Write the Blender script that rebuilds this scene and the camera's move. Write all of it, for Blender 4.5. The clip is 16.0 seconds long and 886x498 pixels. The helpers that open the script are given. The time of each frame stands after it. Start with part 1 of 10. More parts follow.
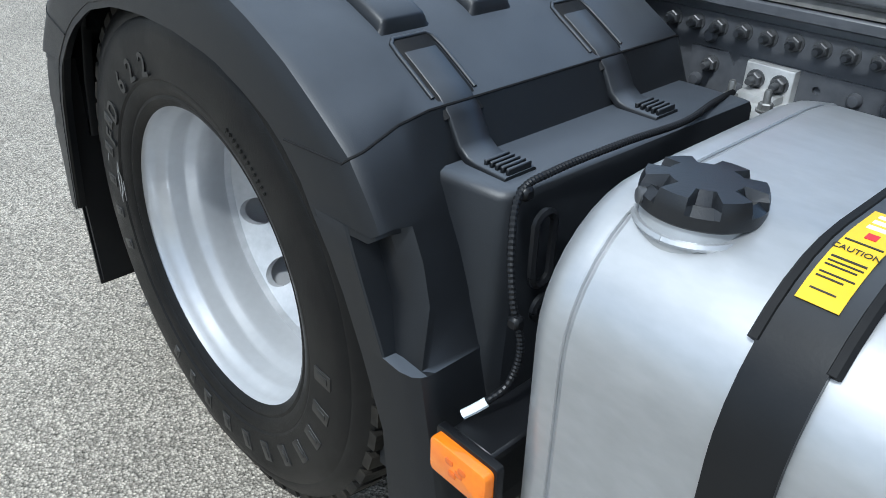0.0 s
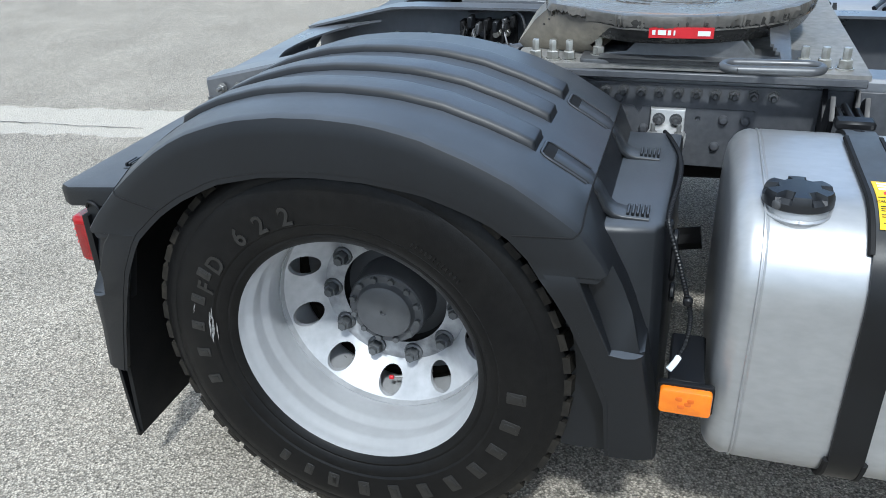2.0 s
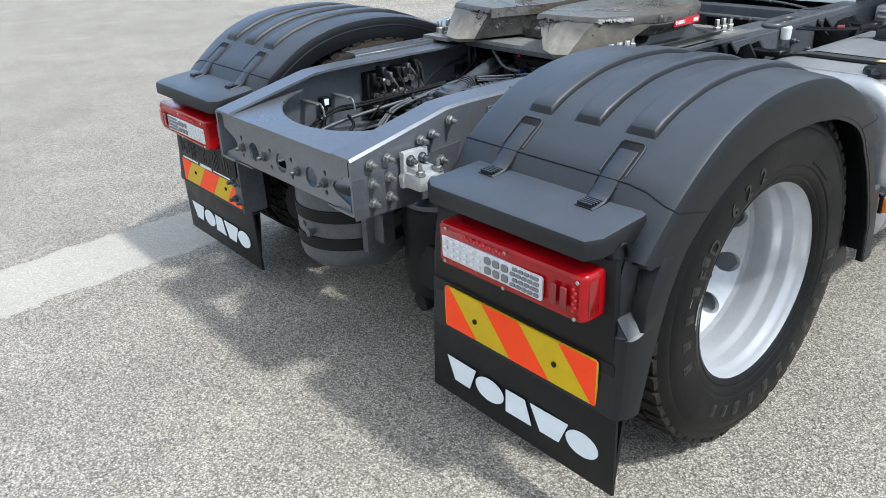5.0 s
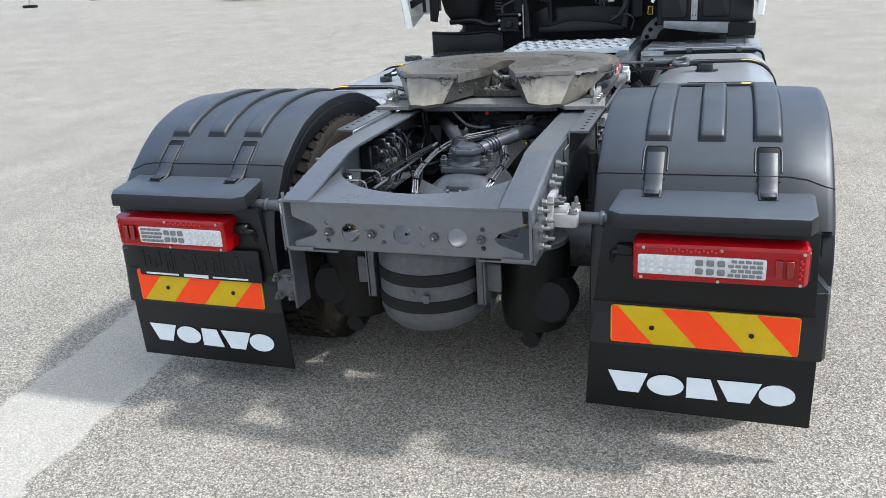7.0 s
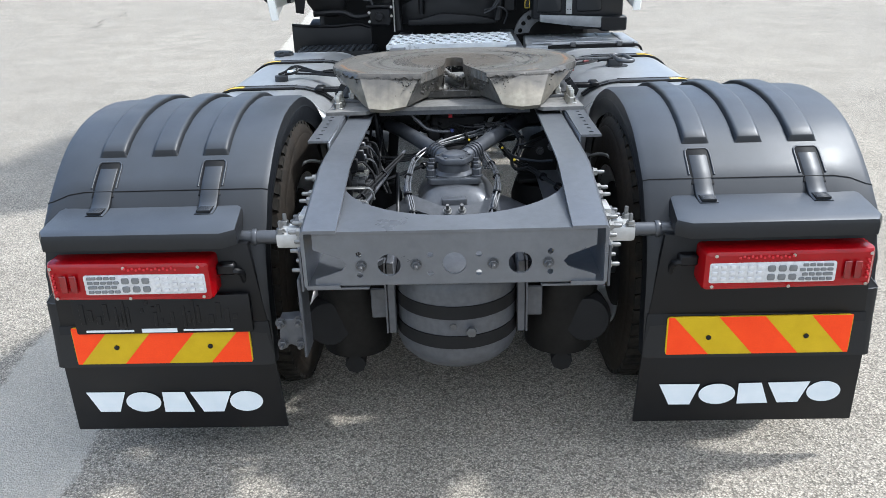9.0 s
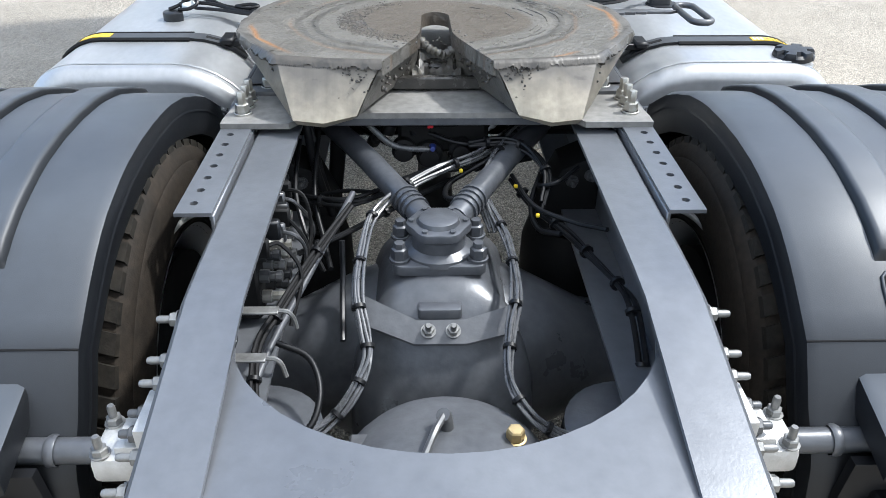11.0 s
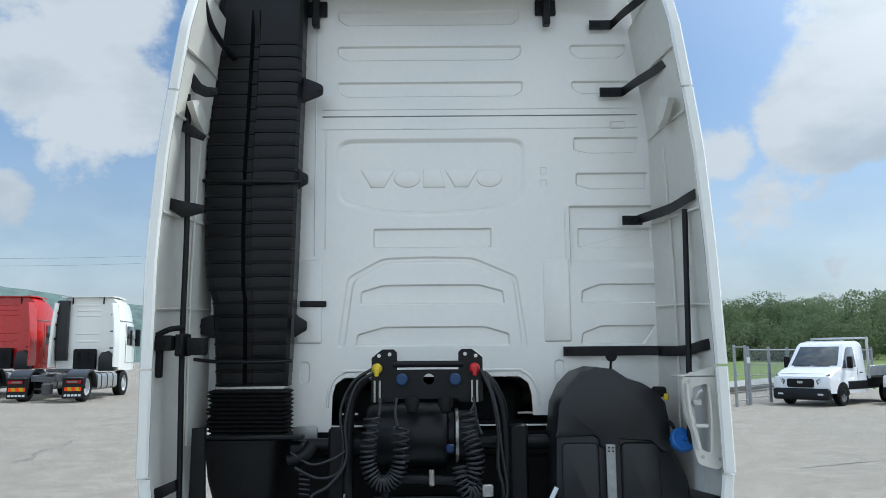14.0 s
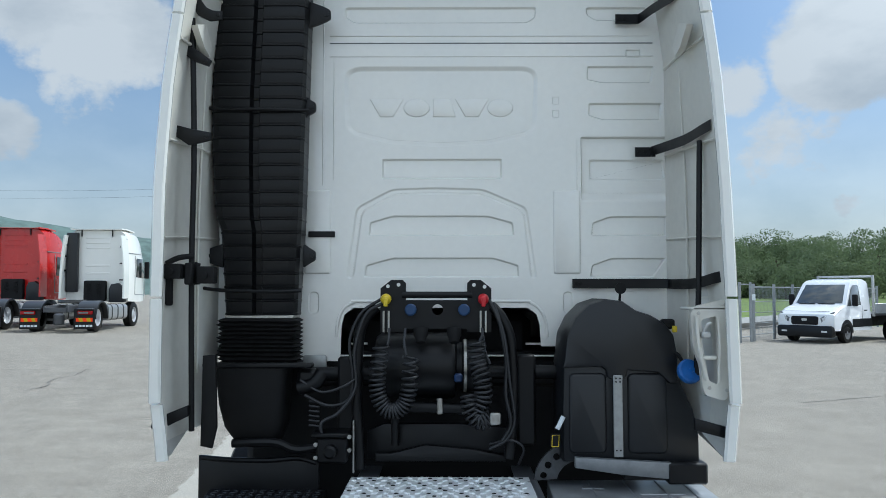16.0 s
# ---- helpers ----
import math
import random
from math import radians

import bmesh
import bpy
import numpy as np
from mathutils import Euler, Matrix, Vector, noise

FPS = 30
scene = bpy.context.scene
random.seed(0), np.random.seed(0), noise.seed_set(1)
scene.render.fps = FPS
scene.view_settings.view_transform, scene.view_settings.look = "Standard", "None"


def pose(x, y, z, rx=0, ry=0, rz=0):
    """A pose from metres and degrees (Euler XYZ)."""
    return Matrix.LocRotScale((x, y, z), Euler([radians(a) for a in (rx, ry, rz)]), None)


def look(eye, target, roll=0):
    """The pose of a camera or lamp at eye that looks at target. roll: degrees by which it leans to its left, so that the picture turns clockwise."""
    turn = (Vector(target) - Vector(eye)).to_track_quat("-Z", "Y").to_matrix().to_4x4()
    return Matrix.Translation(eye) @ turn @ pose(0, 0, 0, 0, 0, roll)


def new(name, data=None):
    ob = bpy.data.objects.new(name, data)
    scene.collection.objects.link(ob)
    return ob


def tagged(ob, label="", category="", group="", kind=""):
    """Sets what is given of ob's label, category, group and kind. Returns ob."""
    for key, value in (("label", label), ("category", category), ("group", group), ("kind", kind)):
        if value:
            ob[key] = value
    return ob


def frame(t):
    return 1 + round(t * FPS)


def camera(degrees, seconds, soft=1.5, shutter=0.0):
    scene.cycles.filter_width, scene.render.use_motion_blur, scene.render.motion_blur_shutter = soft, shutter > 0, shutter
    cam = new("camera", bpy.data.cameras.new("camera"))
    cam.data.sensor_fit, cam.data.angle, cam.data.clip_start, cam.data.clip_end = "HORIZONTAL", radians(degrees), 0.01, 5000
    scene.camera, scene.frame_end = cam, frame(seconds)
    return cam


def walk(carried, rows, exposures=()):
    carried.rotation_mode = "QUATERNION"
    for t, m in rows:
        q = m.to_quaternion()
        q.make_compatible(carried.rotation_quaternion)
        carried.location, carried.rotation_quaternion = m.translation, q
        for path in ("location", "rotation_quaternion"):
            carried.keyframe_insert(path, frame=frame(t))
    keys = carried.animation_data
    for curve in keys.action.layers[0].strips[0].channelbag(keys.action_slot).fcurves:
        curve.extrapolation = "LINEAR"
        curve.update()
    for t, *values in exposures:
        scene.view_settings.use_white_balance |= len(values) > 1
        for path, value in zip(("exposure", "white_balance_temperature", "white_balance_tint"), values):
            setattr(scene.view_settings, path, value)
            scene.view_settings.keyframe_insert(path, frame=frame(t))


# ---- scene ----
cam = camera(59.2, 16.0, soft=0.8)
PATH = [
    (0, (1.774, 1.21, 1.265), (0.6, -0.05, 0.25), 1.1),
    (0.5, (1.904, 1.324, 1.422), (0.691, 0.107, 0.399), -1.7),
    (1, (2.183, 1.244, 1.501), (0.804, 0.181, 0.516), -2.8),
    (1.5, (2.394, 1.02, 1.503), (0.85, 0.184, 0.545), -3.2),
    (2, (2.556, 0.672, 1.547), (0.886, 0.111, 0.6), -2.7),
    (2.5, (2.731, 0.252, 1.571), (0.985, -0.006, 0.631), -2.0),
    (3, (2.745, -0.207, 1.538), (0.975, -0.147, 0.61), -1.4),
    (3.5, (2.711, -0.676, 1.538), (0.973, -0.307, 0.62), -1.1),
    (4, (2.643, -1.133, 1.562), (0.979, -0.48, 0.664), -1.4),
    (4.2, (2.559, -1.305, 1.541), (0.939, -0.537, 0.654), -1.4),
    (6.3, (1.477, -2.798, 1.588), (0.53, -1.201, 0.842), -4.3),
    (6.5, (1.335, -2.896, 1.617), (0.478, -1.244, 0.886), -4.2),
    (7, (0.919, -2.996, 1.588), (0.285, -1.232, 0.89), -3.9),
    (7.5, (0.53, -3.069, 1.594), (0.098, -1.236, 0.919), -3.4),
    (8, (0.228, -3.098, 1.607), (-0.038, -1.228, 0.95), -2.8),
    (8.2, (0.149, -3.057, 1.607), (-0.056, -1.182, 0.942), -2.5),
    (10.3, (-0.035, -2.113, 1.692), (-0.013, -0.351, 0.745), -0.7),
    (10.5, (-0.051, -1.932, 1.704), (-0.016, -0.186, 0.729), -0.3),
    (11, (-0.032, -1.495, 1.676), (0.013, 0.212, 0.635), 0.3),
    (11.5, (-0.006, -1.116, 1.681), (0.03, 0.577, 0.616), 0.9),
    (11.9, (-0.027, -0.903, 1.702), (0.002, 0.851, 0.741), 0.7),
    (12, (-0.025, -0.849, 1.694), (0.002, 0.935, 0.788), 0.6),
    (12.3, (-0.017, -0.768, 1.712), (0.011, 1.09, 0.972), 0.4),
    (12.5, (0.002, -0.757, 1.735), (0.024, 1.145, 1.116), 0.1),
    (12.6, (0.007, -0.755, 1.744), (0.029, 1.166, 1.188), 0.1),
    (13, (0.018, -0.761, 1.777), (0.035, 1.218, 1.49), -0.3),
    (13.5, (0.017, -0.795, 1.817), (0.033, 1.205, 1.829), -0.5),
    (14, (0.015, -0.851, 1.852), (0.023, 1.131, 2.124), -0.5),
    (14.5, (0.017, -0.868, 1.849), (0.012, 1.084, 2.282), -0.3),
    (15, (0.013, -0.87, 1.85), (0.004, 1.075, 2.315), -0.0),
    (15.5, (0.01, -0.86, 1.837), (-0.002, 1.107, 2.202), 0.0),
    (16, (0.002, -0.821, 1.832), (-0.008, 1.176, 1.94), -0.0),
]
walk(cam, [(t, look(eye, target, roll)) for t, eye, target, roll in PATH],
     exposures=[(0, 0.56, 5720, 3), (3.5, 0.69, 5900, 5), (6.5, 0.82, 5980, 7), (8.2, 0.89, 5920, 7), (10.3, 1.19, 6140, 8), (11.5, 1.30, 6150, 6), (12, 1.12, 6040, 5), (12.4, 0.96, 5950, 5), (13, 0.76, 5870, 4), (14, 0.38, 5780, 3), (15, 0.05, 5700, 2), (16, 0.29, 5700, 2)])

# ---- daylight ----
CLEAR_SKY, CLEAR_FILL_WEST, CLOUD_BASE, CLOUD_FILL_SOUTH, CLOUD_GLOW = 0.85, 1.0, 4.5, 3.2, 4.5
SUN_EL, SUN_AZ = 55.0, 75.5          # degrees; azimuth from +y towards +x
world = bpy.data.worlds.new("sky")
scene.world = world
world.use_nodes = True
wn, wl = world.node_tree.nodes, world.node_tree.links
wn.clear()
w_out, w_bg, w_sky = wn.new("ShaderNodeOutputWorld"), wn.new("ShaderNodeBackground"), wn.new("ShaderNodeTexSky")
w_sky.sky_type, w_sky.sun_disc = "NISHITA", False
w_sky.sun_elevation, w_sky.sun_rotation = radians(SUN_EL), radians(SUN_AZ)
w_sky.air_density, w_sky.dust_density, w_sky.ozone_density = 1.0, 1.3, 1.5
w_co = wn.new("ShaderNodeTexCoord")
SUN_DIR = Vector((math.sin(radians(SUN_AZ)) * math.cos(radians(SUN_EL)), math.cos(radians(SUN_AZ)) * math.cos(radians(SUN_EL)), math.sin(radians(SUN_EL))))


def w_math(op, a, b=None, c=None):
    """One arithmetic step of the sky; arguments are numbers or sockets."""
    n = wn.new("ShaderNodeMath")
    n.operation = op
    for k, v in enumerate((a, b, c)):
        if isinstance(v, (int, float)):
            n.inputs[k].default_value = v
        elif v is not None:
            wl.new(v, n.inputs[k])
    return n.outputs[0]


def w_soft(v, a, b, lo, hi):
    n = wn.new("ShaderNodeMapRange")
    n.interpolation_type = "SMOOTHSTEP"
    for k, x in zip((1, 2, 3, 4), (a, b, lo, hi)):
        n.inputs[k].default_value = x
    wl.new(v, n.inputs[0])
    return n.outputs[0]


def w_towards(d):
    n = wn.new("ShaderNodeVectorMath")
    n.operation = "DOT_PRODUCT"
    n.inputs[1].default_value = Vector(d).normalized()
    wl.new(w_co.outputs["Generated"], n.inputs[0])
    return n.outputs["Value"]


def w_noise(scale, detail, rough, squash):
    mp, n = wn.new("ShaderNodeMapping"), wn.new("ShaderNodeTexNoise")
    mp.inputs["Scale"].default_value, mp.inputs["Location"].default_value = (1.0, 1.0, squash), (0.35, 0.1, 0.22)
    n.inputs["Scale"].default_value, n.inputs["Detail"].default_value, n.inputs["Roughness"].default_value = scale, detail, rough
    wl.new(w_co.outputs["Generated"], mp.inputs["Vector"])
    wl.new(mp.outputs["Vector"], n.inputs["Vector"])
    return n.outputs["Fac"]


# heaps of fair-weather cloud: direction, radius in degrees, weight
CLOUDS = [((-0.431, 0.823, 0.370), 7.0, 1.0), ((-0.392, 0.870, 0.298), 4.5, 1.0), ((-0.459, 0.795, 0.398), 5.5, 0.9), ((0.0, 0.861, 0.512), 6.0, 1.0), ((0.242, 0.834, 0.505), 6.0, 0.7),
          ((0.458, 0.801, 0.385), 4.5, 1.0), ((0.440, 0.858, 0.280), 4.6, 1.1), ((0.490, 0.820, 0.290), 5.5, 1.1), ((0.334, 0.911, 0.243), 2.4, 1.0), ((-0.413, 0.882, 0.226), 3.0, 0.75),
          ((-0.488, 0.855, 0.173), 2.4, 0.8), ((0.413, 0.899, 0.144), 5.0, 0.6), ((-0.275, 0.840, 0.468), 2.6, 0.8), ((0.60, 0.75, 0.22), 6.0, 1.0), ((-0.62, 0.72, 0.26), 7.0, 0.9)]
w_heap = 0.0
for way, size, weight in CLOUDS:
    w_heap = w_math("MAXIMUM", w_heap, w_soft(w_towards(way), math.cos(radians(size * 1.35)), math.cos(radians(size * 0.25)), 0.0, weight))
w_behind = w_soft(w_towards((0, -0.64, 0.77)), -0.10, 0.85, 0.0, 1.0)         # cover added towards the unseen south, to light the cab's rear wall
w_thick = w_math("ADD", w_math("MULTIPLY", w_noise(2.3, 6.0, 0.5, 1.6), 0.42), w_math("MULTIPLY", w_noise(9.0, 10.0, 0.62, 1.3), 0.58))
w_thick = w_math("ADD", w_thick, w_math("MULTIPLY_ADD", w_heap, 0.22, -0.12))
w_thick = w_math("MULTIPLY_ADD", w_behind, 0.17, w_thick)
w_cover = w_soft(w_thick, 0.455, 0.575, 0.0, 0.96)
w_cover = w_math("MAXIMUM", w_cover, w_soft(w_towards((0, 0, 1)), 0.01, 0.34, 0.62, 0.0))         # haze low over the horizon
w_shade = wn.new("ShaderNodeValToRGB")
w_shade.color_ramp.elements[0].position, w_shade.color_ramp.elements[1].position = 0.36, 0.60
w_shade.color_ramp.elements[0].color, w_shade.color_ramp.elements[1].color = (0.66, 0.70, 0.76, 1), (0.98, 0.98, 1.0, 1)
wl.new(w_noise(5.0, 7.0, 0.55, 1.8), w_shade.inputs["Fac"])
w_gain = wn.new("ShaderNodeVectorMath")
w_gain.operation = "SCALE"
# extra cloud brightness added there as fill for the shaded wall
wl.new(w_math("MULTIPLY_ADD", w_behind, CLOUD_FILL_SOUTH, CLOUD_BASE), w_gain.inputs["Scale"])
wl.new(w_shade.outputs["Color"], w_gain.inputs[0])
w_blue = wn.new("ShaderNodeVectorMath")
w_blue.operation = "SCALE"
# the unseen western blue is brightened, to put sheen on the mudguard crowns
w_west = w_soft(w_towards((-0.88, -0.25, 0.42)), 0.20, 0.95, 0.0, 1.0)
wl.new(w_math("MULTIPLY_ADD", w_west, CLEAR_FILL_WEST, CLEAR_SKY), w_blue.inputs["Scale"])
wl.new(w_sky.outputs["Color"], w_blue.inputs[0])
w_mix = wn.new("ShaderNodeMix")
w_mix.data_type = "RGBA"
wl.new(w_cover, w_mix.inputs[0])
wl.new(w_blue.outputs["Vector"], w_mix.inputs[6])
wl.new(w_gain.outputs["Vector"], w_mix.inputs[7])
# a veil of thin haze glows round the sun
w_veil, w_warm = wn.new("ShaderNodeVectorMath"), wn.new("ShaderNodeVectorMath")
w_warm.operation = "SCALE"
w_warm.inputs[0].default_value = (1.0, 0.985, 0.955)
wl.new(w_soft(w_towards(SUN_DIR), 0.50, 1.0, 0.0, CLOUD_GLOW), w_warm.inputs["Scale"])
wl.new(w_mix.outputs[2], w_veil.inputs[0])
wl.new(w_warm.outputs["Vector"], w_veil.inputs[1])
wl.new(w_veil.outputs["Vector"], w_bg.inputs["Color"])
wl.new(w_bg.outputs["Background"], w_out.inputs["Surface"])
w_bg.inputs["Strength"].default_value = 0.118
sun = new("sun", bpy.data.lights.new("sun", "SUN"))
sun.data.energy, sun.data.angle, sun.data.color = 2.3, radians(3.8), (1.0, 0.965, 0.925)
sun.matrix_world = look((20 * math.sin(radians(SUN_AZ)), 20 * math.cos(radians(SUN_AZ)), 20 * math.tan(radians(SUN_EL))), (0, 0, 0))


# ---- materials ----
def mat(name, col, rough=0.5, metal=0.0, col2=None, scale=6.0, amount=0.5, bump=0.0, bump_scale=200.0, rough_var=0.1,
        spec=0.5, coat=0.0, stretch=(1, 1, 1), fine=0.0, fine_scale=120.0, vary=0.0, alpha_glass=0.0, emit=None):
    """A surface with a broad stain, a fine grain, a relief and an uneven gloss."""
    m = bpy.data.materials.new(name)
    m.use_nodes = True
    n, l = m.node_tree.nodes, m.node_tree.links
    b = n["Principled BSDF"]
    b.inputs["Metallic"].default_value = metal
    b.inputs["Specular IOR Level"].default_value = spec
    b.inputs["Coat Weight"].default_value = coat
    b.inputs["Coat Roughness"].default_value = 0.08
    co, mp = n.new("ShaderNodeTexCoord"), n.new("ShaderNodeMapping")
    mp.inputs["Scale"].default_value = stretch
    l.new(co.outputs["Object"], mp.inputs["Vector"])
    t = n.new("ShaderNodeTexNoise")
    t.inputs["Scale"].default_value, t.inputs["Detail"].default_value, t.inputs["Roughness"].default_value = scale, 6.0, 0.62
    l.new(mp.outputs["Vector"], t.inputs["Vector"])
    ramp = n.new("ShaderNodeValToRGB")
    ramp.color_ramp.elements[0].position, ramp.color_ramp.elements[1].position = 0.5 - 0.25 * amount - 0.05, 0.5 + 0.25 * amount + 0.05
    c2 = col2 or tuple(c * 0.72 for c in col)
    ramp.color_ramp.elements[0].color, ramp.color_ramp.elements[1].color = (*c2, 1), (*col, 1)
    l.new(t.outputs["Fac"], ramp.inputs["Fac"])
    colour = ramp.outputs["Color"]
    if fine or vary:
        t2 = n.new("ShaderNodeTexNoise")
        t2.inputs["Scale"].default_value, t2.inputs["Detail"].default_value = fine_scale, 3.0
        l.new(mp.outputs["Vector"], t2.inputs["Vector"])
        mr = n.new("ShaderNodeMapRange")
        mr.inputs[1].default_value, mr.inputs[2].default_value = 0.3, 0.7
        mr.inputs[3].default_value, mr.inputs[4].default_value = 1 - fine, 1 + fine
        l.new(t2.outputs["Fac"], mr.inputs[0])
        mul = n.new("ShaderNodeMix")
        mul.data_type, mul.blend_type = "RGBA", "MULTIPLY"
        mul.inputs[0].default_value = 1.0
        l.new(colour, mul.inputs[6])
        l.new(mr.outputs[0], mul.inputs[7])
        colour = mul.outputs[2]
    l.new(colour, b.inputs["Base Color"])
    rr = n.new("ShaderNodeMapRange")
    rr.inputs[1].default_value, rr.inputs[2].default_value = 0.3, 0.7
    rr.inputs[3].default_value, rr.inputs[4].default_value = max(0.02, rough - rough_var), min(1.0, rough + rough_var)
    l.new(t.outputs["Fac"], rr.inputs[0])
    l.new(rr.outputs[0], b.inputs["Roughness"])
    if bump:
        t3, bp = n.new("ShaderNodeTexNoise"), n.new("ShaderNodeBump")
        t3.inputs["Scale"].default_value, t3.inputs["Detail"].default_value = bump_scale, 4.0
        l.new(mp.outputs["Vector"], t3.inputs["Vector"])
        l.new(t3.outputs["Fac"], bp.inputs["Height"])
        bp.inputs["Strength"].default_value, bp.inputs["Distance"].default_value = min(1.0, bump * 4), 0.0011
        l.new(bp.outputs["Normal"], b.inputs["Normal"])
    if alpha_glass:
        b.inputs["Transmission Weight"].default_value = alpha_glass
        b.inputs["IOR"].default_value = 1.45
    if emit:
        b.inputs["Emission Color"].default_value = (*emit[:3], 1)
        b.inputs["Emission Strength"].default_value = emit[3]
    return m


def sky_sheen(m, colour, lo, hi):
    """Paints a pale sky sheen into the colour of faces that look up."""
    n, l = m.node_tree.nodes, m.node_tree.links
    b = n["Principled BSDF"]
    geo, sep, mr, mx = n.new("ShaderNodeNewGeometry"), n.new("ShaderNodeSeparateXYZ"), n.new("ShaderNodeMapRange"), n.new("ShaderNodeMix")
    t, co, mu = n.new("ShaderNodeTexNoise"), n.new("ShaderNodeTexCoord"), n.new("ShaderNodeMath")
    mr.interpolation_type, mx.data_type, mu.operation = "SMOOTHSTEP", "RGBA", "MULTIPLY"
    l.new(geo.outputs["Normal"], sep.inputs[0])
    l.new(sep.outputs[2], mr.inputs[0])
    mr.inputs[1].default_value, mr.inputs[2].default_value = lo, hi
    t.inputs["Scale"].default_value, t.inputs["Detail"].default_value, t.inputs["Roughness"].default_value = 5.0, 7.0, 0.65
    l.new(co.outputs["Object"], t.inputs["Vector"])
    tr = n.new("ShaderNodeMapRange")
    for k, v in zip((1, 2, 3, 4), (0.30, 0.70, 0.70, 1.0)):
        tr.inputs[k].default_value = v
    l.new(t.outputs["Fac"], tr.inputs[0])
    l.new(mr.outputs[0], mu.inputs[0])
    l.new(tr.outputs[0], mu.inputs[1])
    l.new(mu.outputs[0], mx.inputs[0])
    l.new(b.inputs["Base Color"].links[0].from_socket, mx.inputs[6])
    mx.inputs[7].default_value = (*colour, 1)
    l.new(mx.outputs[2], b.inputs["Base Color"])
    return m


# the crown's blue-grey sky sheen is put into the colour of upward faces
PLASTIC = sky_sheen(mat("black_plastic", (0.0070, 0.0080, 0.0098), 0.42, col2=(0.0055, 0.0063, 0.0078), scale=4, bump=0.04, bump_scale=700, rough_var=0.06, spec=0.42, fine=0.10, fine_scale=70), (0.066, 0.075, 0.089), 0.50, 1.0)
DARK = mat("black_rubbery_plastic", (0.0062, 0.0066, 0.0078), 0.42, scale=9, bump=0.02, bump_scale=300, spec=0.30)
SOFTBLACK = mat("dull_black", (0.006, 0.006, 0.0065), 0.7, scale=7, bump=0.06, bump_scale=250, spec=0.3)
RUBBER = mat("tyre_rubber", (0.0036, 0.0036, 0.0039), 0.44, col2=(0.0075, 0.0073, 0.0070), scale=5, bump=0.10, bump_scale=350, spec=0.19, fine=0.25, fine_scale=60)
DUSTY_RUBBER = mat("dusty_tread_rubber", (0.011, 0.0102, 0.0090), 0.75, col2=(0.026, 0.0225, 0.0175), scale=14, bump=0.15, bump_scale=250, spec=0.2, fine=0.3, fine_scale=70)
BROWN_RUBBER = mat("brown_dusty_sidewall", (0.030, 0.0235, 0.0175), 0.75, col2=(0.016, 0.0135, 0.011), scale=11, bump=0.15, bump_scale=250, spec=0.2, fine=0.3, fine_scale=70)
LETTER = mat("raised_rubber", (0.0115, 0.0112, 0.0107), 0.42, scale=12, spec=0.6)
CHASSIS = mat("chassis_paint", (0.165, 0.174, 0.189), 0.33, metal=0.45, col2=(0.142, 0.150, 0.164), scale=3.5, bump=0.04, bump_scale=180, rough_var=0.07, spec=0.5, fine=0.06, fine_scale=40)
CHASSIS_DARK = mat("chassis_paint_dusty", (0.085, 0.089, 0.098), 0.40, col2=(0.058, 0.061, 0.068), scale=6, bump=0.08, bump_scale=140, fine=0.15, fine_scale=50)
AXLE = mat("axle_paint", (0.105, 0.111, 0.123), 0.33, metal=0.3, col2=(0.066, 0.070, 0.078), scale=5, bump=0.12, bump_scale=70, rough_var=0.1, fine=0.12, fine_scale=45)
DUSTY_STEEL = mat("dusty_steel_plate", (0.23, 0.224, 0.21), 0.55, col2=(0.140, 0.137, 0.130), scale=8, amount=0.9, bump=0.08, bump_scale=120, fine=0.2, fine_scale=45)
CASTING = mat("cast_aluminium", (0.62, 0.62, 0.61), 0.5, metal=0.55, col2=(0.42, 0.42, 0.41), scale=18, bump=0.2, bump_scale=160)
ALU = mat("tank_aluminium", (0.465, 0.472, 0.480), 0.36, metal=0.60, col2=(0.365, 0.372, 0.380), scale=5, stretch=(1, 0.45, 1), rough_var=0.05, fine=0.05, fine_scale=60, bump=0.01, bump_scale=60)
TREAD = mat("tread_plate", (0.88, 0.90, 0.90), 0.34, metal=0.2, col2=(0.74, 0.76, 0.77), scale=14, rough_var=0.12, bump=0.2, bump_scale=40)
RIM = mat("silver_wheel_paint", (0.56, 0.568, 0.58), 0.30, metal=0.42, col2=(0.52, 0.528, 0.54), scale=3, rough_var=0.03, bump=0.01, bump_scale=60, fine=0.03, fine_scale=50)
DISC = mat("dusty_silver_disc", (0.46, 0.468, 0.482), 0.42, metal=0.30, col2=(0.365, 0.371, 0.381), scale=9, rough_var=0.06, bump=0.03, bump_scale=60, fine=0.08, fine_scale=45)
STAINED = mat("oil_stained_disc", (0.42, 0.427, 0.44), 0.42, metal=0.3, col2=(0.100, 0.104, 0.110), scale=7, amount=0.35, rough_var=0.08, bump=0.04, bump_scale=60, fine=0.1, fine_scale=45)
HUB_FACE = mat("hub_cap_paint", (0.085, 0.088, 0.094), 0.5, metal=0.1, scale=20, bump=0.08, bump_scale=120)
# dirt, and the shade round the hub, both put into this darker colour
HUB_DARK = mat("hub_dirt_shade", (0.060, 0.062, 0.066), 0.55, metal=0.1, scale=15, bump=0.08, bump_scale=120)
HUB = mat("hub_paint", (0.10, 0.105, 0.11), 0.45, metal=0.2, scale=15, bump=0.08, bump_scale=120)
ZINC = mat("zinc_steel", (0.56, 0.56, 0.54), 0.38, metal=0.85, col2=(0.40, 0.38, 0.33), scale=40, bump=0.06, bump_scale=300)
DULL_ZINC = mat("dull_zinc", (0.30, 0.30, 0.29), 0.42, metal=0.6, col2=(0.18, 0.18, 0.175), scale=40, bump=0.06, bump_scale=300)
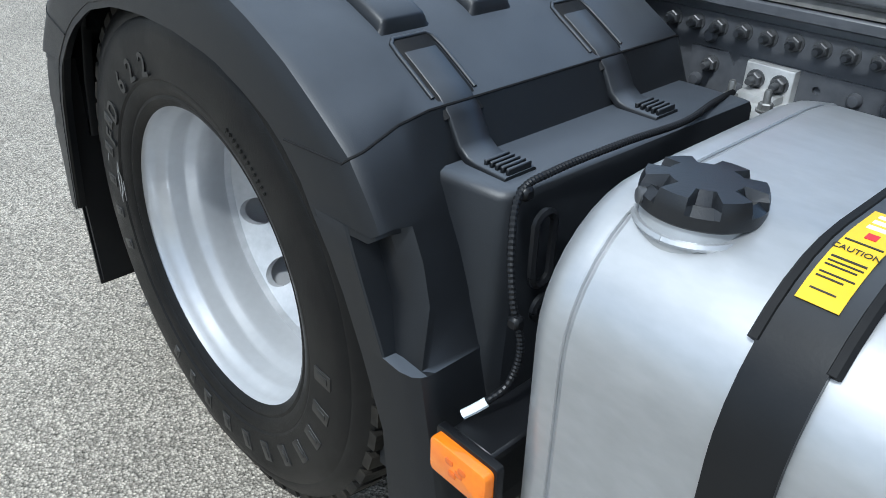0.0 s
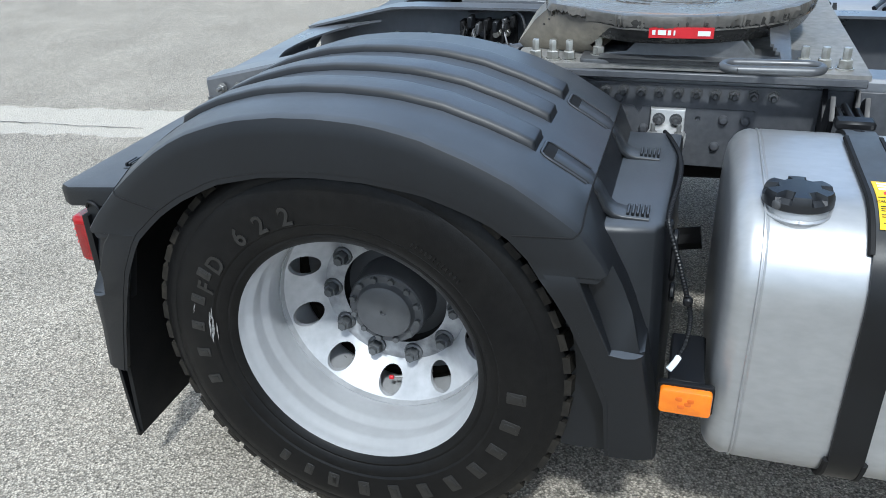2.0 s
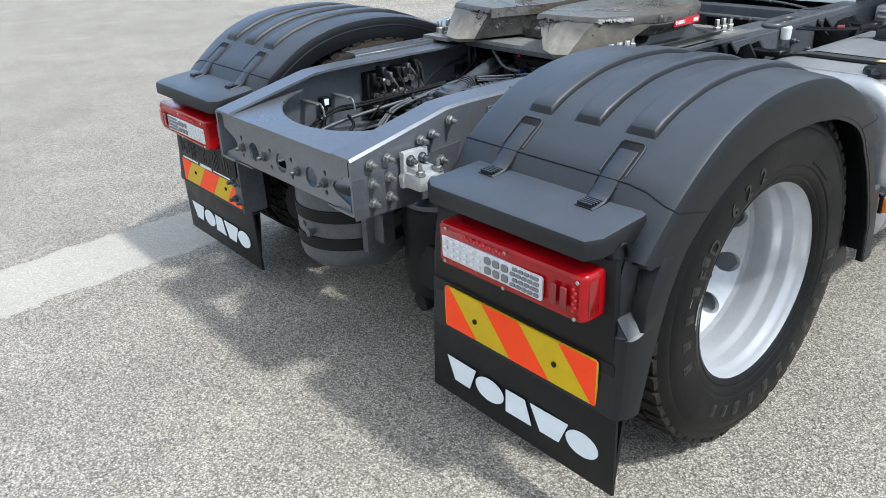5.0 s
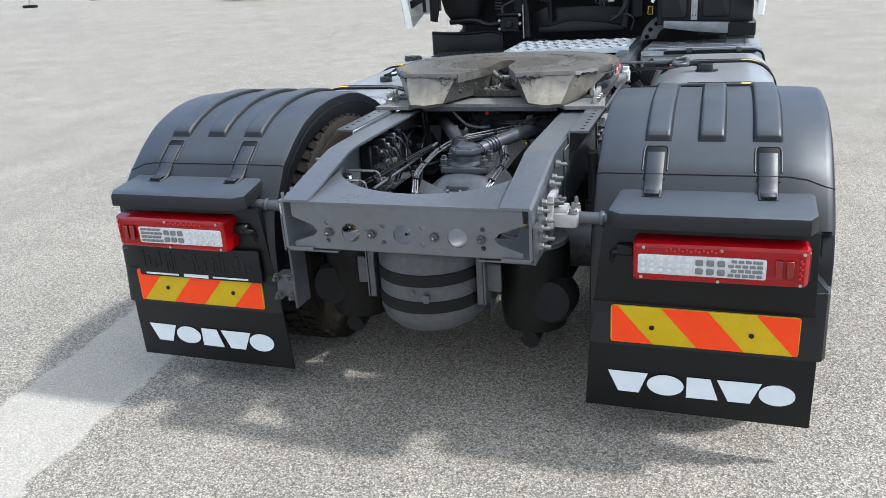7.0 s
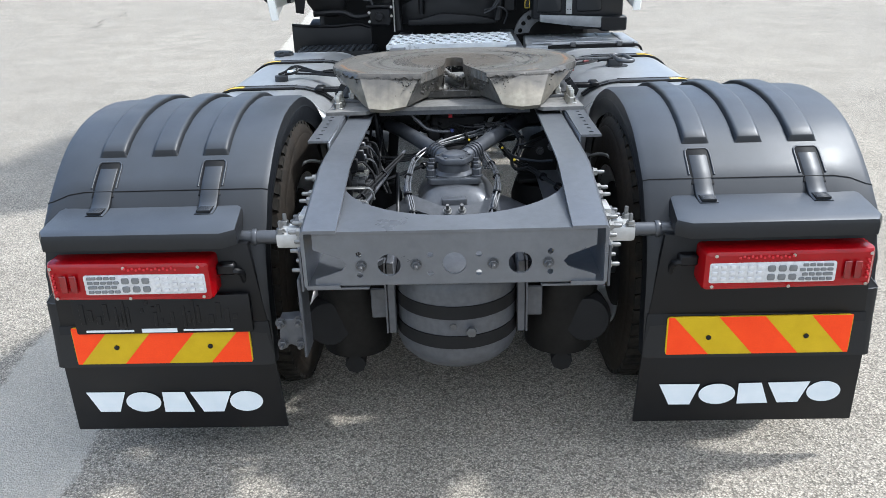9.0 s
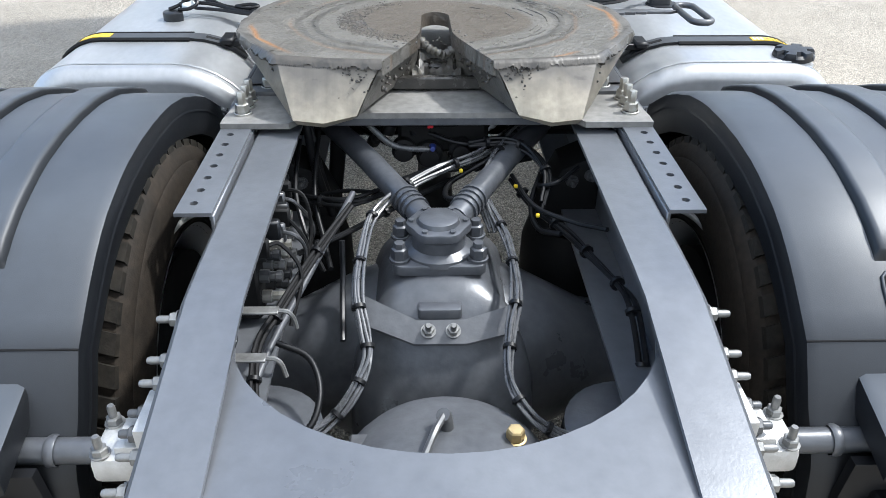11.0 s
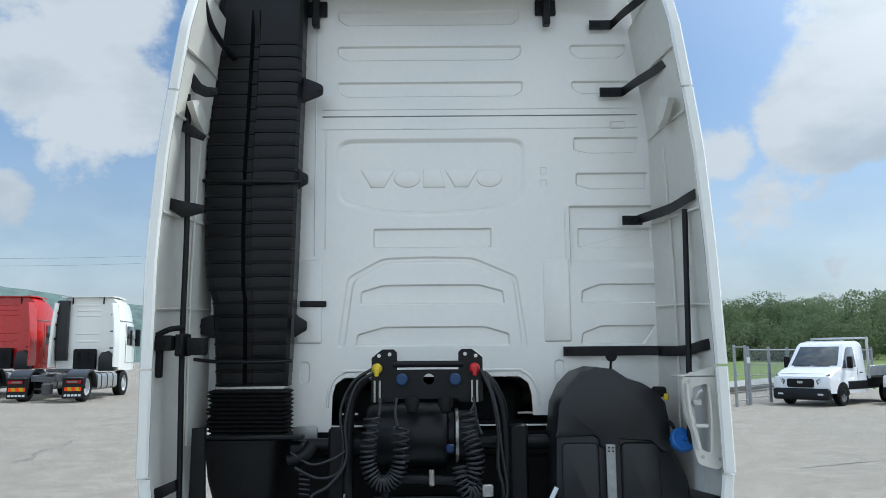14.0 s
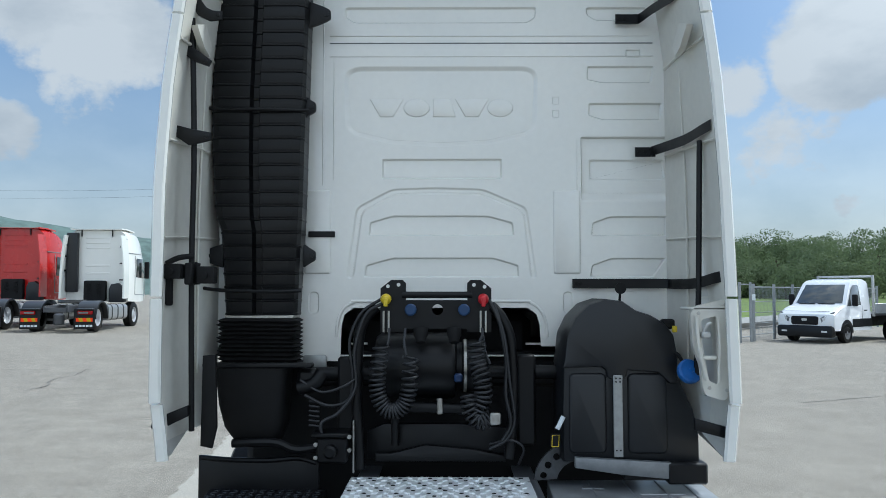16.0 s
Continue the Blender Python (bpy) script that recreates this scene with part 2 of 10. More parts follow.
BRASS = mat("brass", (0.62, 0.48, 0.25), 0.4, metal=0.8, scale=50)
STEEL = mat("dark_steel", (0.13, 0.135, 0.14), 0.42, metal=0.5, col2=(0.08, 0.08, 0.083), scale=20, bump=0.06, bump_scale=150)
WHITE = mat("white_cab_paint", (0.89, 0.883, 0.832), 0.20, col2=(0.862, 0.855, 0.803), scale=2.0, rough_var=0.04, coat=1.0, fine=0.012, fine_scale=30)
WHITE_IN = mat("white_panel_inner", (0.70, 0.685, 0.620), 0.42, col2=(0.65, 0.63, 0.565), scale=3, fine=0.03, fine_scale=25)
LINING = mat("grey_brown_spoiler_lining", (0.115, 0.106, 0.092), 0.7, col2=(0.045, 0.043, 0.040), scale=6, bump=0.1, bump_scale=120, fine=0.15, fine_scale=40)
SEAL = mat("grey_seal", (0.28, 0.29, 0.29), 0.5, scale=10)
RED = mat("red_lens", (0.33, 0.0025, 0.006), 0.2, col2=(0.27, 0.002, 0.004), scale=25, spec=0.35, coat=0.15, rough_var=0.04)
RED_DARK = mat("dark_red_lens", (0.24, 0.004, 0.006), 0.2, scale=25, coat=0.6)
CLEAR = mat("clear_lens", (0.72, 0.73, 0.74), 0.14, col2=(0.5, 0.5, 0.52), scale=60, metal=0.2, coat=0.8)
LENS_GREY = mat("smoked_lens", (0.20, 0.21, 0.22), 0.2, metal=0.3, scale=60, coat=0.6)
AMBER = mat("amber_lens", (0.82, 0.215, 0.005), 0.2, col2=(0.72, 0.16, 0.004), scale=30, coat=0.7)
ORANGE = mat("fluorescent_orange", (0.95, 0.075, 0.012), 0.42, col2=(0.90, 0.062, 0.01), scale=20, spec=0.2, fine=0.04, fine_scale=300)
YELLOW = mat("reflective_yellow", (0.62, 0.42, 0.010), 0.4, col2=(0.56, 0.37, 0.008), scale=20, spec=0.2, fine=0.04, fine_scale=300)
STICKER = mat("sticker_yellow", (0.74, 0.49, 0.015), 0.4, col2=(0.68, 0.44, 0.013), scale=20)
INK = mat("sticker_ink", (0.02, 0.02, 0.02), 0.5)
PAPER = mat("white_marking", (0.74, 0.78, 0.80), 0.4, col2=(0.66, 0.72, 0.75), scale=15)
BLUE = mat("blue_plastic", (0.03, 0.16, 0.52), 0.35, scale=20)
NAVY = mat("navy_plastic", (0.016, 0.030, 0.16), 0.4, scale=20)
YELLOWP = mat("yellow_plastic", (0.80, 0.60, 0.03), 0.4, scale=20)
REDP = mat("red_plastic", (0.60, 0.02, 0.03), 0.35, scale=20)
GREYTANK = mat("grey_black_moulding", (0.0105, 0.0118, 0.0142), 0.40, col2=(0.0080, 0.0090, 0.0110), scale=4, bump=0.05, bump_scale=450, rough_var=0.08)
DUCT = mat("duct_moulding", (0.0048, 0.0054, 0.0068), 0.42, col2=(0.0036, 0.0041, 0.0052), scale=4, bump=0.05, bump_scale=450, rough_var=0.08, spec=0.36)
# strap tops carry the same painted sheen
STRAP = sky_sheen(mat("strap_coating", (0.0075, 0.0080, 0.0090), 0.42, scale=9, bump=0.02, bump_scale=300, spec=0.30), (0.060, 0.064, 0.070), 0.70, 1.0)
GLASS = mat("tinted_glass", (0.03, 0.035, 0.035), 0.06, scale=3, coat=0.8)
CREAM = mat("translucent_white_plastic", (0.78, 0.78, 0.74), 0.4, scale=9)


# ---- mesh tools ----
def finish(bm, name, angle=38.0):
    bmesh.ops.recalc_face_normals(bm, faces=bm.faces[:])
    lim = radians(angle)
    for f in bm.faces:
        f.smooth = True
    for e in bm.edges:
        e.smooth = len(e.link_faces) == 2 and e.calc_face_angle(0.0) < lim
    me = bpy.data.meshes.new(name)
    bm.to_mesh(me)
    bm.free()
    return me


def mirrored(bm):
    bmesh.ops.scale(bm, vec=(-1, 1, 1), verts=bm.verts[:])
    bmesh.ops.reverse_faces(bm, faces=bm.faces[:])


def part(name, bm, material, parent=None, label="", s=1, at=None, angle=38.0):
    """Link a bmesh (or ready mesh data) as one object under a thing or a part; s = -1 mirrors it to the other side."""
    if isinstance(bm, bpy.types.Mesh):
        me = bm
    else:
        if s < 0:
            mirrored(bm)
        me = finish(bm, name, angle)
        me.materials.append(material)
    ob = new(name, me)
    if parent is not None:
        ob.parent = parent
    if at is not None:
        ob.matrix_basis = at if isinstance(at, Matrix) else Matrix.Translation(at)
    if label:
        tagged(ob, label)
    return ob


def BM():
    return bmesh.new()


def box(bm, lo, hi, bev=0.004, seg=1, turn=None):
    r = bmesh.ops.create_cube(bm, size=1.0)
    vs = r["verts"]
    c = [(a + b) / 2 for a, b in zip(lo, hi)]
    d = [abs(b - a) for a, b in zip(lo, hi)]
    bmesh.ops.scale(bm, vec=d, verts=vs)
    if bev:
        es = list({e for v in vs for e in v.link_edges})
        r = bmesh.ops.bevel(bm, geom=es, offset=min(bev, 0.45 * min(d)), segments=seg, affect="EDGES", profile=0.6)
        vs = list({v for f in r["faces"] for v in f.verts} | {v for v in vs if v.is_valid})
        seen, todo = set(vs), list(vs)
        while todo:
            for e in todo.pop().link_edges:
                for v in e.verts:
                    if v not in seen:
                        seen.add(v)
                        todo.append(v)
        vs = list(seen)
    m = Matrix.Translation(c)
    if turn is not None:
        m = m @ (turn if isinstance(turn, Matrix) else Euler([radians(a) for a in turn]).to_matrix().to_4x4())
    bmesh.ops.transform(bm, matrix=m, verts=vs)
    return vs


def lathe(bm, prof, seg=48, m=None, a0=0.0, a1=360.0, close=True):
    """Turn a profile of (radius, height) about the local z axis."""
    m = m or Matrix()
    full = abs(a1 - a0) > 359.9
    n = seg if full else seg + 1
    rings = []
    for r, h in prof:
        if r < 1e-6:
            rings.append([bm.verts.new(m @ Vector((0, 0, h)))])
        else:
            rings.append([bm.verts.new(m @ Vector((r * math.cos(a), r * math.sin(a), h)))
                          for a in (radians(a0 + (a1 - a0) * k / seg) for k in range(n))])
    for p, q in zip(rings, rings[1:]):
        for k in range(seg):
            k2 = (k + 1) % n
            if len(p) == 1 and len(q) == 1:
                continue
            if len(p) == 1:
                bm.faces.new((p[0], q[k], q[k2]))
            elif len(q) == 1:
                bm.faces.new((p[k], p[k2], q[0]))
            else:
                bm.faces.new((p[k], p[k2], q[k2], q[k]))
    return rings


AX_X = Matrix(((0, 0, 1, 0), (1, 0, 0, 0), (0, 1, 0, 0), (0, 0, 0, 1)))   # local z along +x, local x along +y
AX_Y = Matrix(((1, 0, 0, 0), (0, 0, -1, 0), (0, 1, 0, 0), (0, 0, 0, 1)))  # local z along -y


def curve_pts(pts, n=6):
    """A smooth line through points."""
    p = [Vector(q) for q in pts]
    p = [2 * p[0] - p[1], *p, 2 * p[-1] - p[-2]]
    out = []
    for a, b, c, d in zip(p, p[1:], p[2:], p[3:]):
        for k in range(n):
            t = k / n
            out.append(0.5 * (2 * b + (c - a) * t + (2 * a - 5 * b + 4 * c - d) * t * t + (3 * b - a - 3 * c + d) * t ** 3))
    out.append(p[-2])
    return out


def tube(bm, pts, r, seg=8, n=6, smooth=True, cap=True, ridged=0.0):
    path = curve_pts(pts, n) if smooth and len(pts) > 2 else [Vector(q) for q in pts]
    if ridged:
        fine, acc = [path[0]], 0.0
        for a, b in zip(path, path[1:]):
            k = max(1, int((b - a).length / (r * 0.45)))
            fine += [a.lerp(b, (j + 1) / k) for j in range(k)]
        path = fine
    up = Vector((0, 0, 1))
    d = (path[1] - path[0]).normalized()
    if abs(d.dot(up)) > 0.9:
        up = Vector((1, 0, 0))
    rings = []
    for k, q in enumerate(path):
        d = (path[min(k + 1, len(path) - 1)] - path[max(k - 1, 0)])
        d = d.normalized() if d.length > 1e-9 else Vector((0, 0, 1))
        u = d.cross(up)
        u = u.normalized() if u.length > 1e-6 else d.orthogonal().normalized()
        up = u.cross(d).normalized()
        rr = r * (1 - ridged * (k % 2)) if ridged else (r[min(k, len(r) - 1)] if isinstance(r, (list, tuple)) else r)
        rings.append([bm.verts.new(q + rr * (math.cos(2 * math.pi * j / seg) * u + math.sin(2 * math.pi * j / seg) * up)) for j in range(seg)])
    for a, b in zip(rings, rings[1:]):
        for j in range(seg):
            bm.faces.new((a[j], a[(j + 1) % seg], b[(j + 1) % seg], b[j]))
    if cap:
        bm.faces.new(rings[0][::-1])
        bm.faces.new(rings[-1])


def plate(bm, outline, holes, thick, place, cuts=16):
    """A flat plate with holes. outline and holes are in (u, v); a hole is (u, v, r) or a list of points; place maps u, v, w to the world."""
    loops = [list(outline)]
    for h in holes:
        if len(h) == 3 and not isinstance(h[0], (tuple, list)):
            loops.append([(h[0] + h[2] * math.cos(2 * math.pi * k / cuts), h[1] + h[2] * math.sin(2 * math.pi * k / cuts)) for k in range(cuts)])
        else:
            loops.append(list(h))
    flat = BM()
    ids = []
    for lp in loops:
        vs = [flat.verts.new((u, v, 0)) for u, v in lp]
        for a, b in zip(vs, vs[1:] + vs[:1]):
            flat.edges.new((a, b))
        ids.append(vs)
    bmesh.ops.triangle_fill(flat, edges=flat.edges[:], use_beauty=True, use_dissolve=False)
    flat.verts.index_update()
    tris = [[v.index for v in f.verts] for f in flat.faces]
    uv = [(v.co.x, v.co.y) for v in flat.verts]
    lid = [[v.index for v in vs] for vs in ids]
    flat.free()
    top = [bm.verts.new(place(u, v, 0.0)) for u, v in uv]
    bot = [bm.verts.new(place(u, v, -thick)) for u, v in uv]
    for t in tris:
        bm.faces.new([top[k] for k in t])
        bm.faces.new([bot[k] for k in reversed(t)])
    for lp in lid:
        for a, b in zip(lp, lp[1:] + lp[:1]):
            bm.faces.new((top[a], top[b], bot[b], bot[a]))


def loft(bm, rows, closed=False, caps=False):
    g = [[bm.verts.new(p) for p in row] for row in rows]
    for a, b in zip(g, g[1:]):
        m = len(a) if closed else len(a) - 1
        for k in range(m):
            k2 = (k + 1) % len(a)
            bm.faces.new((a[k], a[k2], b[k2], b[k]))
    if caps and closed:
        bm.faces.new(g[0][::-1])
        bm.faces.new(g[-1])
    return g


def rounded(w, h, r, n=6, cx=0.0, cy=0.0):
    """The outline of a rounded rectangle."""
    out = []
    for sx, sy, a0 in ((1, 1, 0), (-1, 1, 90), (-1, -1, 180), (1, -1, 270)):
        for k in range(n + 1):
            a = radians(a0 + 90 * k / n)
            out.append((cx + sx * (w / 2 - r) + r * math.cos(a), cy + sy * (h / 2 - r) + r * math.sin(a)))
    return out


def slab(bm, outline, place, w0, w1, bev=0.0):
    """An outline drawn out from depth w0 to w1, its top edge bevelled by shrinking."""
    cx = sum(p[0] for p in outline) / len(outline)
    cy = sum(p[1] for p in outline) / len(outline)

    def ins(d):
        out = []
        n = len(outline)
        for k in range(n):
            a, b, c = Vector(outline[k - 1]), Vector(outline[k]), Vector(outline[(k + 1) % n])
            e1, e2 = (b - a), (c - b)
            n1, n2 = Vector((-e1.y, e1.x)), Vector((-e2.y, e2.x))
            nn = (n1.normalized() if n1.length else Vector((0, 0))) + (n2.normalized() if n2.length else Vector((0, 0)))
            nn = nn.normalized() if nn.length > 1e-9 else Vector((0, 0))
            out.append(b + nn * d)
        return out
    area = sum(outline[k - 1][0] * outline[k][1] - outline[k][0] * outline[k - 1][1] for k in range(len(outline)))
    sgn = 1 if area > 0 else -1
    rows = [[place(u, v, w0) for u, v in outline]]
    if bev:
        sw = 1 if w1 > w0 else -1
        rows.append([place(u, v, w1 - sw * bev) for u, v in outline])
        rows.append([place(p.x, p.y, w1 - sw * bev * 0.3) for p in ins(sgn * bev * 0.3)])
        rows.append([place(p.x, p.y, w1) for p in ins(sgn * bev)])
    else:
        rows.append([place(u, v, w1) for u, v in outline])
    loft(bm, rows, closed=True, caps=True)


def softened(pts, r, n=3):
    """The corners of an outline rounded off by about r."""
    out = []
    for k in range(len(pts)):
        a, b, c = Vector(pts[k - 1]), Vector(pts[k]), Vector(pts[(k + 1) % len(pts)])
        p = b + (a - b).normalized() * min(r, (a - b).length * 0.45)
        q = b + (c - b).normalized() * min(r, (c - b).length * 0.45)
        for j in range(n + 1):
            f = j / n
            w = p.lerp(b, f).lerp(b.lerp(q, f), f)
            out.append((w.x, w.y))
    return out


PRESS = []


def hex_bolt(r=0.012, h=0.010, stud=0.012, washer=True):
    bm = BM()
    z = 0.0
    if washer:
        lathe(bm, [(r * 1.25, 0), (r * 1.25, 0.002), (0, 0.002)], 14)
        z = 0.002
    vs = [(r, z), (r, z + h * 0.85), (r * 0.86, z + h), (0, z + h)]
    lathe(bm, vs, 6)
    if stud:
        lathe(bm, [(r * 0.52, z + h), (r * 0.52, z + h + stud * 0.8), (r * 0.4, z + h + stud), (0, z + h + stud)], 10)
    return bm


def XYW(z):
    return lambda u, v, w: (u, v, z + w)


def YZ(x, sx=1):
    return lambda u, v, w: (x + sx * w, u, v)


def XZ(y, sy=-1):
    return lambda u, v, w: (u, y + sy * w, v)


# ---- ground ----
def ground_material():
    m = mat("worn_concrete_yard", (0.425, 0.384, 0.320), 0.86, col2=(0.352, 0.318, 0.266), scale=0.32, amount=0.9, spec=0.3, rough_var=0.05)
    n, l = m.node_tree.nodes, m.node_tree.links
    b = n["Principled BSDF"]
    base = b.inputs["Base Color"].links[0].from_socket
    co = n.new("ShaderNodeTexCoord")

    def noise_node(scale, detail=3.0, rough=0.6):
        t = n.new("ShaderNodeTexNoise")
        t.inputs["Scale"].default_value, t.inputs["Detail"].default_value, t.inputs["Roughness"].default_value = scale, detail, rough
        l.new(co.outputs["Object"], t.inputs["Vector"])
        return t.outputs["Fac"]

    def ranged(v, a, b2, c, d):
        r = n.new("ShaderNodeMapRange")
        for k, x in zip((1, 2, 3, 4), (a, b2, c, d)):
            r.inputs[k].default_value = x
        l.new(v, r.inputs[0])
        return r.outputs[0]

    def mixed(a, fac, colour=None, other=None, mode="MIX"):
        x = n.new("ShaderNodeMix")
        x.data_type, x.blend_type = "RGBA", mode
        l.new(a, x.inputs[6])
        if isinstance(fac, float):
            x.inputs[0].default_value = fac
        else:
            l.new(fac, x.inputs[0])
        if colour:
            x.inputs[7].default_value = (*colour, 1)
        else:
            l.new(other, x.inputs[7])
        return x.outputs[2]

    vor = n.new("ShaderNodeTexVoronoi")
    vor.inputs["Scale"].default_value = 165.0
    l.new(co.outputs["Object"], vor.inputs["Vector"])
    sep = n.new("ShaderNodeSeparateColor")
    l.new(vor.outputs["Color"], sep.inputs[0])
    grain = ranged(sep.outputs[0], 0.0, 1.0, 0.50, 1.44)
    c = mixed(base, 1.0, other=grain, mode="MULTIPLY")
    gaps = ranged(vor.outputs["Distance"], 0.30, 0.70, 1.08, 0.58)
    c = mixed(c, 1.0, other=gaps, mode="MULTIPLY")
    pits = ranged(noise_node(60, 2), 0.30, 0.42, 0.5, 1.0)
    c = mixed(c, 1.0, other=pits, mode="MULTIPLY")
    broad = ranged(noise_node(1.7, 5, 0.65), 0.3, 0.7, 0.86, 1.12)
    c = mixed(c, 1.0, other=broad, mode="MULTIPLY")
    # a paler strip of newer concrete with a ragged edge, along the truck
    sx = n.new("ShaderNodeSeparateXYZ")
    l.new(co.outputs["Object"], sx.inputs[0])
    k1 = n.new("ShaderNodeMath")
    k1.operation = "MULTIPLY_ADD"
    l.new(sx.outputs[1], k1.inputs[0])
    k1.inputs[1].default_value = 0.10
    l.new(sx.outputs[0], k1.inputs[2])
    wob = n.new("ShaderNodeMath")
    wob.operation = "MULTIPLY_ADD"
    l.new(noise_node(5.0, 4), wob.inputs[0])
    wob.inputs[1].default_value = 0.16
    l.new(k1.outputs[0], wob.inputs[2])
    off = n.new("ShaderNodeMath")
    off.operation = "ADD"
    off.inputs[1].default_value = 1.60 - 0.08
    l.new(wob.outputs[0], off.inputs[0])
    ab = n.new("ShaderNodeMath")
    ab.operation = "ABSOLUTE"
    l.new(off.outputs[0], ab.inputs[0])
    strip = ranged(ab.outputs[0], 0.238, 0.260, 0.55, 0.0)
    c = mixed(c, strip, colour=(0.55, 0.512, 0.446))
    l.new(c, b.inputs["Base Color"])
    bp = n.new("ShaderNodeBump")
    bp.inputs["Strength"].default_value, bp.inputs["Distance"].default_value = 0.75, 0.005
    hsum = n.new("ShaderNodeMath")
    hsum.operation = "ADD"
    l.new(vor.outputs["Distance"], hsum.inputs[0])
    l.new(noise_node(60, 3), hsum.inputs[1])
    l.new(hsum.outputs[0], bp.inputs["Height"])
    l.new(bp.outputs["Normal"], b.inputs["Normal"])
    return m


def lie(x, y):
    """The yard is flat round the truck and rises a little towards its far corner."""
    u = min(24.0, max(0.0, 0.6 * y - 0.8 * x - 9.0))
    return 0.026 * u * u / (u + 3.0)


bm = BM()
cells = [-900, -300, -120, -60] + list(range(-45, -5, 3)) + [0, 6, 12, 20, 35, 60, 120, 300, 900]
gv = [[bm.verts.new((x, y, lie(x, y))) for x in cells] for y in sorted(-c for c in cells)]
for a, b_ in zip(gv, gv[1:]):
    for k in range(len(cells) - 1):
        bm.faces.new((a[k], a[k + 1], b_[k + 1], b_[k]))
ground = part("ground", bm, ground_material())
tagged(ground, "pale worn concrete yard with exposed stones and cracks", "ground", kind="structure")


# ---- the truck ----
truck = tagged(new("truck"), "parked tractor unit with white high-roof cab and grey chassis, no trailer", "truck")

# frame rails, with the drop towards the tail
RAIL_TOP = [(-0.822, 0.872), (-0.46, 0.953), (-0.30, 0.958), (2.6, 0.950), (3.6, 0.950)]


def frame_rail(s):
    bm = BM()
    t = 0.009

    def row(y, zt):
        zb = zt - (0.262 if y > -0.6 else 0.06)
        zb = zb if y > -0.5 else zt - 0.175
        return [(0.325, y, zt), (0.418, y, zt), (0.426, y, zt - 0.008), (0.426, y, zb + 0.008), (0.418, y, zb), (0.325, y, zb),
                (0.325, y, zb + t), (0.416, y, zb + t), (0.416, y, zt - t), (0.325, y, zt - t)]
    rows = [row(y, z) for y, z in RAIL_TOP]
    rows.insert(2, row(-0.38, 0.957))
    loft(bm, rows, closed=True, caps=True)
    rail = part("frame_rail", bm, CHASSIS, truck, "grey painted steel frame rail", s=s)
    # side plate and lower tail plate
    bm = BM()
    box(bm, (0.4275, -0.30, 0.70), (0.434, 3.4, 0.925), 0.002)
    part("reinforcing_plate", bm, CHASSIS_DARK, rail, s=s)
    bm = BM()
    plate(bm, [(-0.822, 0.69), (-0.50, 0.69), (-0.44, 0.76), (-0.42, 0.84), (-0.822, 0.812)], [], 0.006, YZ(0.434))
    part("tail_plate", bm, CHASSIS_DARK, rail, s=s)
    bm = BM()
    plate(bm, [(0.46, 0.70), (0.455, 0.862), (0.53, 0.862), (0.545, 0.84), (0.555, 0.862), (0.84, 0.862), (0.845, 0.70)],
          [(0.70, 0.835, 0.007)], 0.006, YZ(0.441))
    part("gusset_plate", bm, CHASSIS_DARK, rail, s=s)
    return rail


rails = {s: frame_rail(s) for s in (1, -1)}
NUT = finish(hex_bolt(0.0135, 0.012, 0.016), "nut")
NUT.materials.append(STEEL)
NUT_Z = finish(hex_bolt(0.0125, 0.012, 0.022), "zinc_nut")
NUT_Z.materials.append(DULL_ZINC)
RIVET = BM()
lathe(RIVET, [(0.013, 0), (0.013, 0.004), (0.009, 0.011), (0, 0.013)], 12)
RIVET = finish(RIVET, "rivet")
RIVET.materials.append(CHASSIS_DARK)


def facing(x, y, z, s):
    """A bolt whose axis points outwards from the frame on side s."""
    return Matrix.Translation((s * x, y, z)) @ Euler((0, radians(90 * s), 0)).to_matrix().to_4x4()


